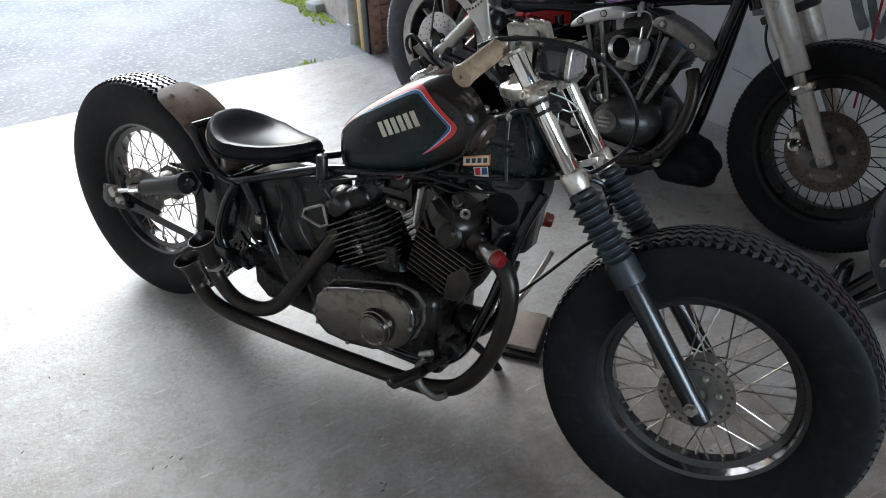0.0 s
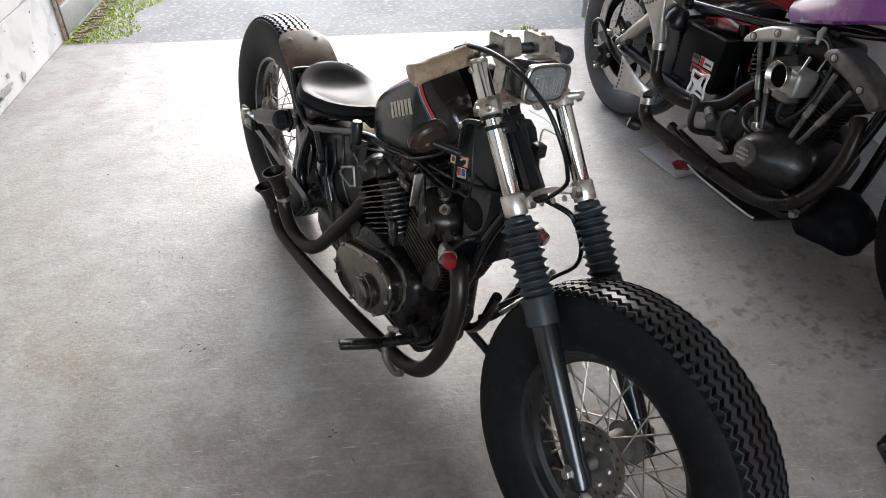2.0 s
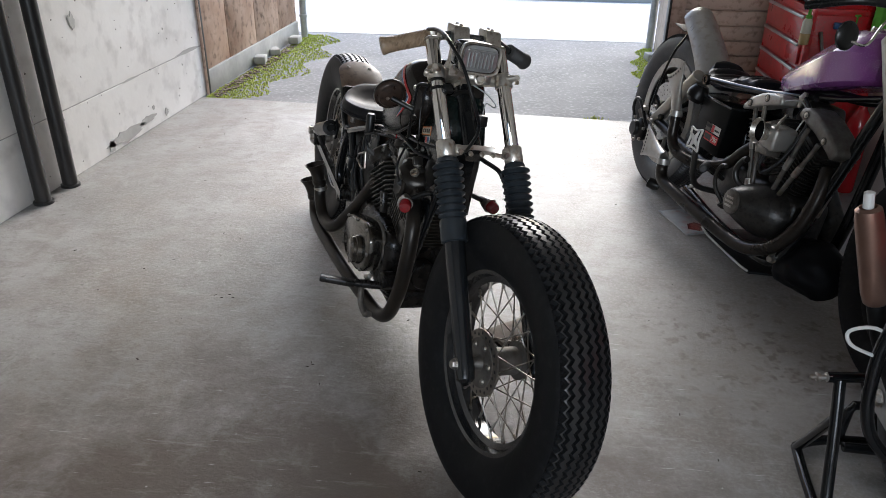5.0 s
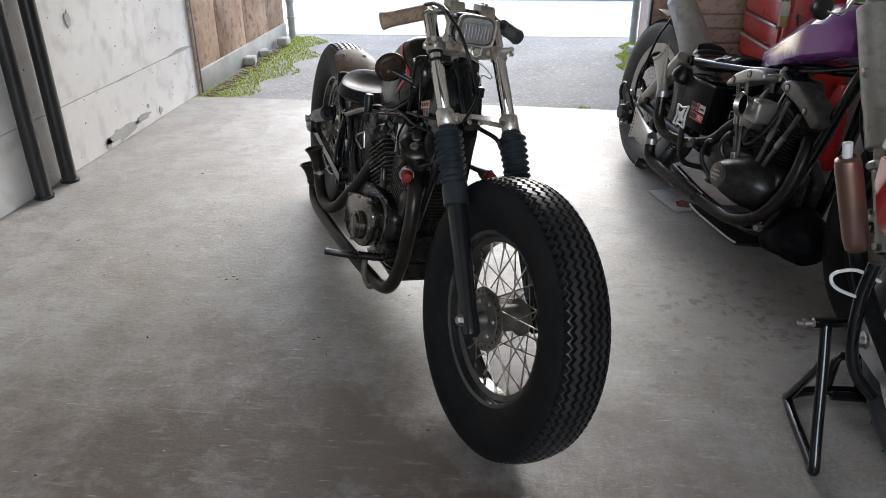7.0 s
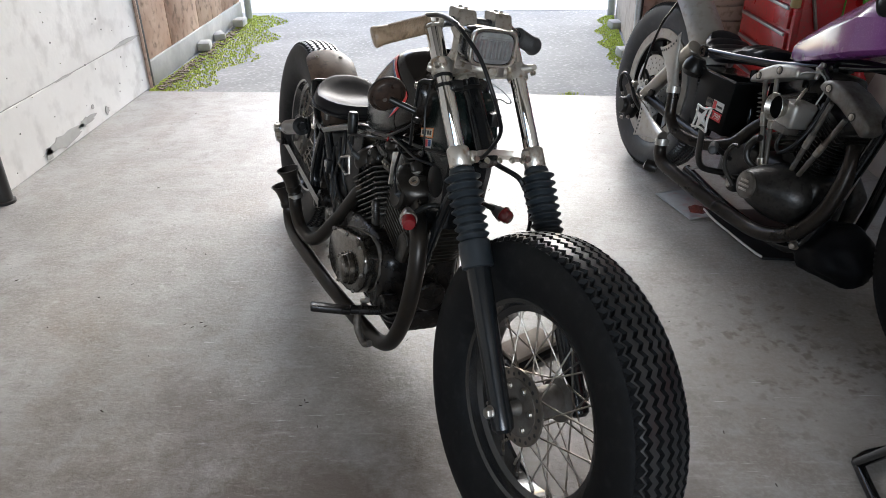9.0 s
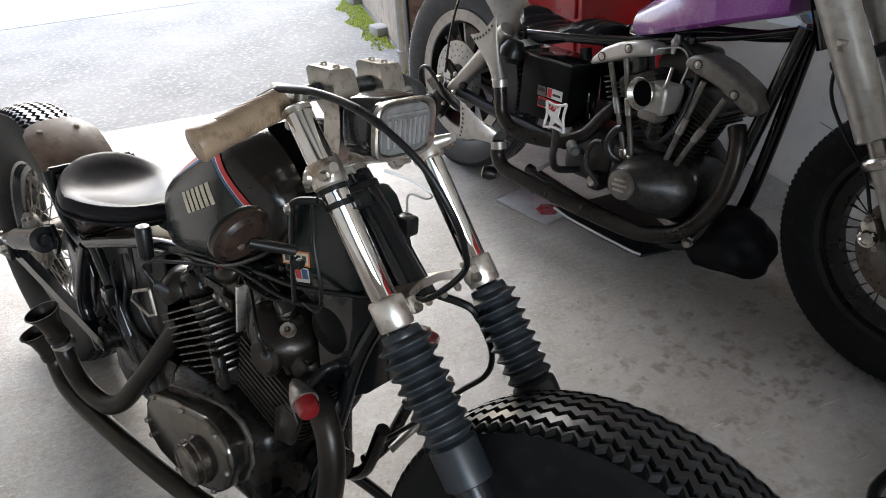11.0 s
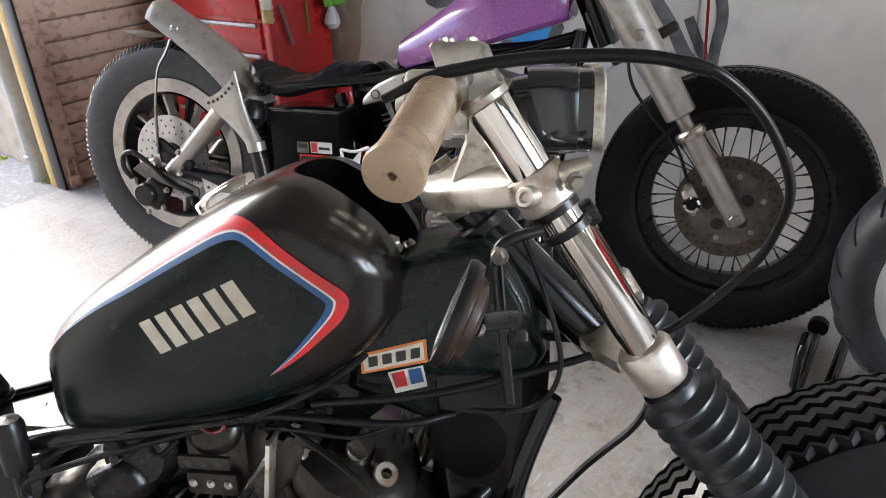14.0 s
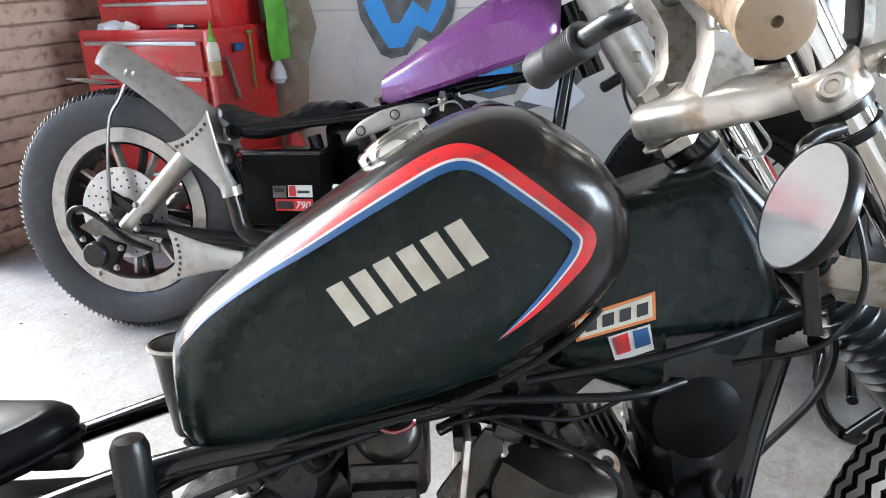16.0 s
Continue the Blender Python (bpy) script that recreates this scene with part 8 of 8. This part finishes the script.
solid("small_packet", bx, M["white_paint"], "small white and blue packet in the tray", "packet", m=pose(1.438, 2.965, 0.865, 25, 10, 20))
kn = thing("marker_pen", "black marker pen lying in the tray", "pen", pose(1.435, 2.70, 0.872, 0, 0, 88))
part("barrel", rod((-0.07, 0, 0), (0.03, 0, 0), 0.009, 14), M["black_gloss"], kn)
part("label_band", rod((-0.015, 0, 0), (0.02, 0, 0), 0.0095, 14), M["white_paint"], kn)
part("cap", rod((0.03, 0, 0), (0.075, 0, 0), 0.0085, 14), M["grip_black"], kn)
bo = thing("oil_bottle", "squeeze oil bottle with green nozzle, half full of amber oil", "oil bottle", pose(1.383, 2.522, 0.700))
part("oil", lathe([(0.0, 0.018), (0.004, 0.023), (0.052, 0.0235), (0.053, 0.0)], (0, 0, 0), (0, 0, 1), 28), M["yellow_oil"], bo)
part("bottle", lathe([(0.053, 0.0232), (0.100, 0.0222), (0.116, 0.018), (0.124, 0.012), (0.126, 0)], (0, 0, 0), (0, 0, 1), 28), M["bottle_white"], bo)
part("nozzle", lathe([(0.120, 0.014), (0.134, 0.014), (0.138, 0.008), (0.195, 0.003), (0.196, 0)], (0, 0, 0), (0, 0, 1), 20), M["green_cloth"], bo, "green tapered nozzle")
part("hook", box((0.012, 0.016, 0.05), (0.016, 0.014, 0.11), 0.003), M["steel"], bo)
cl = bmesh.new()
rows = []
for i in range(12):
    z = 0.72 + 0.36 * i / 11
    rows.append([Vector((1.655 + 0.115 * j / 9, 2.470 + 0.010 * math.sin(j * 1.9 + i * 0.25) + 0.004 * math.sin(i * 0.9), z)) for j in range(10)] + [Vector((1.655 + 0.115 * j / 9, 2.474 + 0.010 * math.sin(j * 1.9 + i * 0.25) + 0.004 * math.sin(i * 0.9), z)) for j in range(9, -1, -1)])
loft(rows, cl)
solid("work_glove", cl, M["green_cloth"], "bright green work glove hanging beside the tool chest", "glove")
solid("hanging_bag", lathe([(0, 0.02), (0.02, 0.035), (0.05, 0.030), (0.09, 0.012)], (1.72, 2.50, 0.625), (0.05, 0, 1), 16), M["plastic_bag"], "clear plastic bag hanging beside the tool chest", "plastic bag")
rdt = thing("green_rod", "thin green handled rod hanging on the chest side", "tool")
part("shaft", rod((1.605, 2.528, 0.62), (1.605, 2.528, 0.835), 0.004, 10), M["green_cloth"], rdt)
part("head", rod((1.592, 2.528, 0.838), (1.618, 2.528, 0.838), 0.006, 10), M["green_cloth"], rdt)
sw = thing("brush", "grey handled brush leaning on the tool chest side", "brush")
part("handle", rod((1.50, 2.527, 0.60), (1.455, 2.527, 0.76), 0.008, 10), M["steel"], sw)
part("brush_head", box((0.05, 0.02, 0.03), (1.53, 2.527, 0.79), 0.005), M["blue_paint"], sw)
pr = thing("air_tool", "dark red canister standing beside the tool chest", "canister")
part("body", lathe([(0, 0.05), (0.01, 0.055), (0.34, 0.055), (0.40, 0.035), (0.42, 0.02), (0.44, 0.02)], (1.70, 2.44, 0.002), (0, 0, 1), 24), M["fairing_red"], pr)

# ---- small things on the floor ----
pl = thing("metal_plate", "thin grey metal plate with a red smear on the floor", "metal plate", pose(0.845, 1.915, 0.006, 0, 0, -72))
part("sheet", box((0.27, 0.155, 0.004), (0, 0, 0), 0.0015), M["mat_paper"], pl)
part("rim", tube([(-0.133, -0.075, 0.002), (0.133, -0.075, 0.002), (0.133, 0.075, 0.002), (-0.133, 0.075, 0.002), (-0.133, -0.075, 0.002)], 0.0028, 6, smooth=False), M["wire"], pl)
part("smear", prism([(0.03, -0.02), (0.08, -0.04), (0.11, 0.0), (0.09, 0.05), (0.05, 0.045), (0.02, 0.02)], 0.0006, Matrix.Translation((0, 0, 0.0026))), M["red_lens"], pl)
tray = thing("drip_tray", "black rubber drip tray with a white edge under the chopper", "drip tray")
ol = [(0.895, 1.845), (0.905, 1.75), (0.935, 1.62), (0.972, 1.48), (0.99, 1.435), (1.16, 1.42), (1.20, 1.85)]
part("pan", prism(ol, 0.010, Matrix.Translation((0, 0, 0.008)), 0.002), M["rubber"], tray)
part("edge", tube([(x - 0.004, y, 0.016) for x, y in ol[:5]], 0.0045, 8), M["white_paint"], tray)
wb = thing("wood_block", "worn wooden block under the side stand", "wood block", pose(0.085, 0.865, 0.018, 0, 0, 38))
part("plank", box((0.17, 0.095, 0.016), (0, 0, 0.008), 0.003), M["wood_old"], wb)
part("board", box((0.20, 0.120, 0.018), (-0.006, -0.004, -0.0088), 0.003), M["engine_dark"], wb, "black board under the plank")


# ---- sport motorcycle on a paddock stand ----
def build_sport_bike():
    bike = thing("sport_motorcycle", "red and white sport motorcycle held on a paddock stand", "motorcycle")
    P = lambda name, bm, m, parent=None, label="": part(name, bm, M[m], parent or bike, label)
    c = Vector((1.085, 0.120, 0.335))
    wh = P("wheel", lathe([(-0.07, 0.205), (-0.07, 0.222), (-0.055, 0.222), (-0.045, 0.200), (0.045, 0.200), (0.055, 0.222), (0.07, 0.222), (0.07, 0.205), (0.05, 0.188), (-0.05, 0.188), (-0.07, 0.205)], c, (1, 0, 0), 72, caps=False), "white_rim")
    ty = bmesh.new()
    rows = [(-0.062, 0.215), (-0.082, 0.235), (-0.086, 0.262), (-0.078, 0.288), (-0.06, 0.306), (-0.03, 0.316), (0, 0.319), (0.03, 0.316), (0.06, 0.306), (0.078, 0.288), (0.086, 0.262), (0.082, 0.235), (0.062, 0.215)]
    lathe(rows, c, (1, 0, 0), 96, ty, caps=False)
    tyre = P("tyre", ty, "rubber_dusty", wh)
    for k in range(22):
        t = 2 * math.pi * k / 22
        pts = []
        for a, r, u in ((0, 0.2915, -0.0775), (0.05, 0.303, -0.066), (0.10, 0.3125, -0.046), (0.14, 0.3175, -0.022)):
            pts.append(c + Vector((u, (r + 0.0005) * math.cos(t + a), (r + 0.0005) * math.sin(t + a))))
        P("tread_groove", tube(pts, 0.0032, 6, steps=3), "dark_ink", tyre)
    for k in range(5):
        t = 2 * math.pi * k / 5 + 0.3
        d = Vector((0, math.cos(t), math.sin(t)))
        P("spoke", rod(c + d * 0.035, c + d * 0.197, 0.016, 10, r2=0.012), "white_rim", wh)
    P("hub", rod(c - Vector((0.07, 0, 0)), c + Vector((0.07, 0, 0)), 0.04, 24), "cast_grey", wh)
    P("sprocket", lathe([(-0.003, 0.04), (-0.003, 0.098), (0.003, 0.098), (0.003, 0.04)], c - Vector((0.085, 0, 0)), (1, 0, 0), 40, caps=False), "steel", wh)
    P("swing_arm", loft([[Vector((x, y, z)) for x, z in ((0.905, zz - h), (0.945, zz - h), (0.945, zz + h), (0.905, zz + h))] for y, zz, h in ((0.26, 0.345, 0.035), (0.12, 0.340, 0.040), (-0.1, 0.37, 0.05), (-0.45, 0.40, 0.055))]), "tool_trim", label="silver alloy swing arm")
    P("hugger", loft([[Vector((x, c.y + r * math.cos(t), c.z + r * math.sin(t))) for x, r in ((0.99, 0.330), (1.18, 0.330), (1.18, 0.334), (0.99, 0.334))] for t in [radians(70 + 6 * k) for k in range(12)]]), "white_rim")
    P("axle_nut", hexbolt((0.903, 0.20, 0.345), (-1, 0, 0), 0.018, 0.014), "bolt")
    mf = P("muffler", lathe([(0, 0.02), (0.006, 0.026), (0.03, 0.029), (0.21, 0.029), (0.232, 0.026), (0.238, 0.018), (0.228, 0.014)], (0.873, 0.275, 0.545), (-0.30, 0.03, 0.95), 32), "muffler", label="heat-browned steel muffler can")
    P("muffler_pipe", tube([(0.873, 0.275, 0.545), (0.885, 0.22, 0.47), (0.895, 0.10, 0.40), (0.90, -0.12, 0.32), (0.90, -0.45, 0.30)], 0.020, 14), "rubber", mf)
    P("muffler_tip", rod((0.802, 0.282, 0.768), (0.796, 0.283, 0.804), 0.011, 12), "white_rim", mf)
    P("tail_fairing", loft([[Vector((x0 + dx, y, z)) for dx, z in ((0.0, z0), (0.03, z0 - 0.03), (0.28, z0 - 0.03), (0.31, z0), (0.31, z1), (0.03, z1 + 0.01), (0.0, z1 - 0.01))] for y, x0, z0, z1 in ((0.28, 0.873, 0.718, 0.781), (0.207, 0.864, 0.645, 0.79), (0.061, 0.859, 0.627, 0.80), (-0.30, 0.85, 0.59, 0.81), (-0.76, 0.841, 0.572, 0.827))]), "fairing_red", label="glossy red lower fairing")
    P("seat_fairing", loft([[Vector((x0 + dx, y, z)) for dx, z in ((0.0, z0), (0.31, z0), (0.30, z1), (0.02, z1))] for y, x0, z0, z1 in ((0.28, 0.868, 0.795, 0.936), (0.061, 0.855, 0.81, 0.98), (-0.30, 0.846, 0.827, 0.99), (-0.76, 0.837, 0.836, 1.01))]), "white_rim", label="white upper tail fairing")
    P("frame_spar", box((0.10, 0.6, 0.12), (1.08, -0.35, 0.48), 0.02), "engine_dark")
    P("cable_loop", tube([(0.850, 0.152, 0.481), (0.787, 0.152, 0.508), (0.777, 0.161, 0.536), (0.823, 0.161, 0.549), (0.878, 0.152, 0.527)], 0.004, 8), "white_rim")
    P("grab_rail", tube([(0.855, 0.152, 0.572), (0.846, 0.152, 0.481), (0.846, 0.134, 0.372), (0.868, 0.125, 0.299), (0.914, 0.116, 0.244)], 0.014, 10), "frame_black")
    return bike


build_sport_bike()
stand = thing("paddock_stand", "black tubular steel paddock stand with rear handle", "paddock stand")
part("upright", tube([(0.836, 0.250, 0.352), (0.835, 0.205, 0.24), (0.830, 0.145, 0.10), (0.826, 0.108, 0.030), (0.826, 0.112, 0.0165), (0.832, 0.15, 0.0165), (0.845, 0.30, 0.0165), (0.858, 0.405, 0.0165)], 0.0135, 12, steps=5), M["frame_black"], stand)
part("brace", rod((0.855, 0.395, 0.022), (0.836, 0.215, 0.27), 0.0125, 12), M["frame_black"], stand)
part("cross_tube", tube([(0.858, 0.405, 0.0165), (0.90, 0.43, 0.0165), (0.98, 0.447, 0.0165), (1.12, 0.449, 0.0165), (1.30, 0.45, 0.0165)], 0.0135, 12), M["frame_black"], stand)
part("sleeve", rod((0.965, 0.385, 0.045), (1.25, 0.375, 0.045), 0.0135, 12), M["frame_black"], stand)
part("head_tube", rod((0.805, 0.250, 0.356), (0.895, 0.252, 0.362), 0.0125, 14), M["frame_black"], stand)
part("spool", lathe([(0, 0.006), (0.012, 0.006), (0.014, 0.011), (0.022, 0.011), (0.024, 0.007), (0.034, 0.007), (0.036, 0.011), (0.046, 0.011)], (0.768, 0.249, 0.355), (1, 0, 0.05), 16), M["steel"], stand)
part("cup", rod((0.895, 0.252, 0.362), (0.905, 0.252, 0.330), 0.016, 12), M["frame_black"], stand)
part("handle_loop", tube([(0.985, 0.455, 0.03), (0.99, 0.456, 0.11), (1.0, 0.456, 0.13), (1.06, 0.456, 0.13), (1.07, 0.456, 0.11), (1.07, 0.455, 0.03)], 0.0125, 10, smooth=False), M["frame_black"], stand)
part("caster", lathe([(-0.012, 0.02), (-0.012, 0.026), (0.012, 0.026), (0.012, 0.02)], (1.30, 0.45, 0.027), (1, 0, 0), 18), M["rubber"], stand)
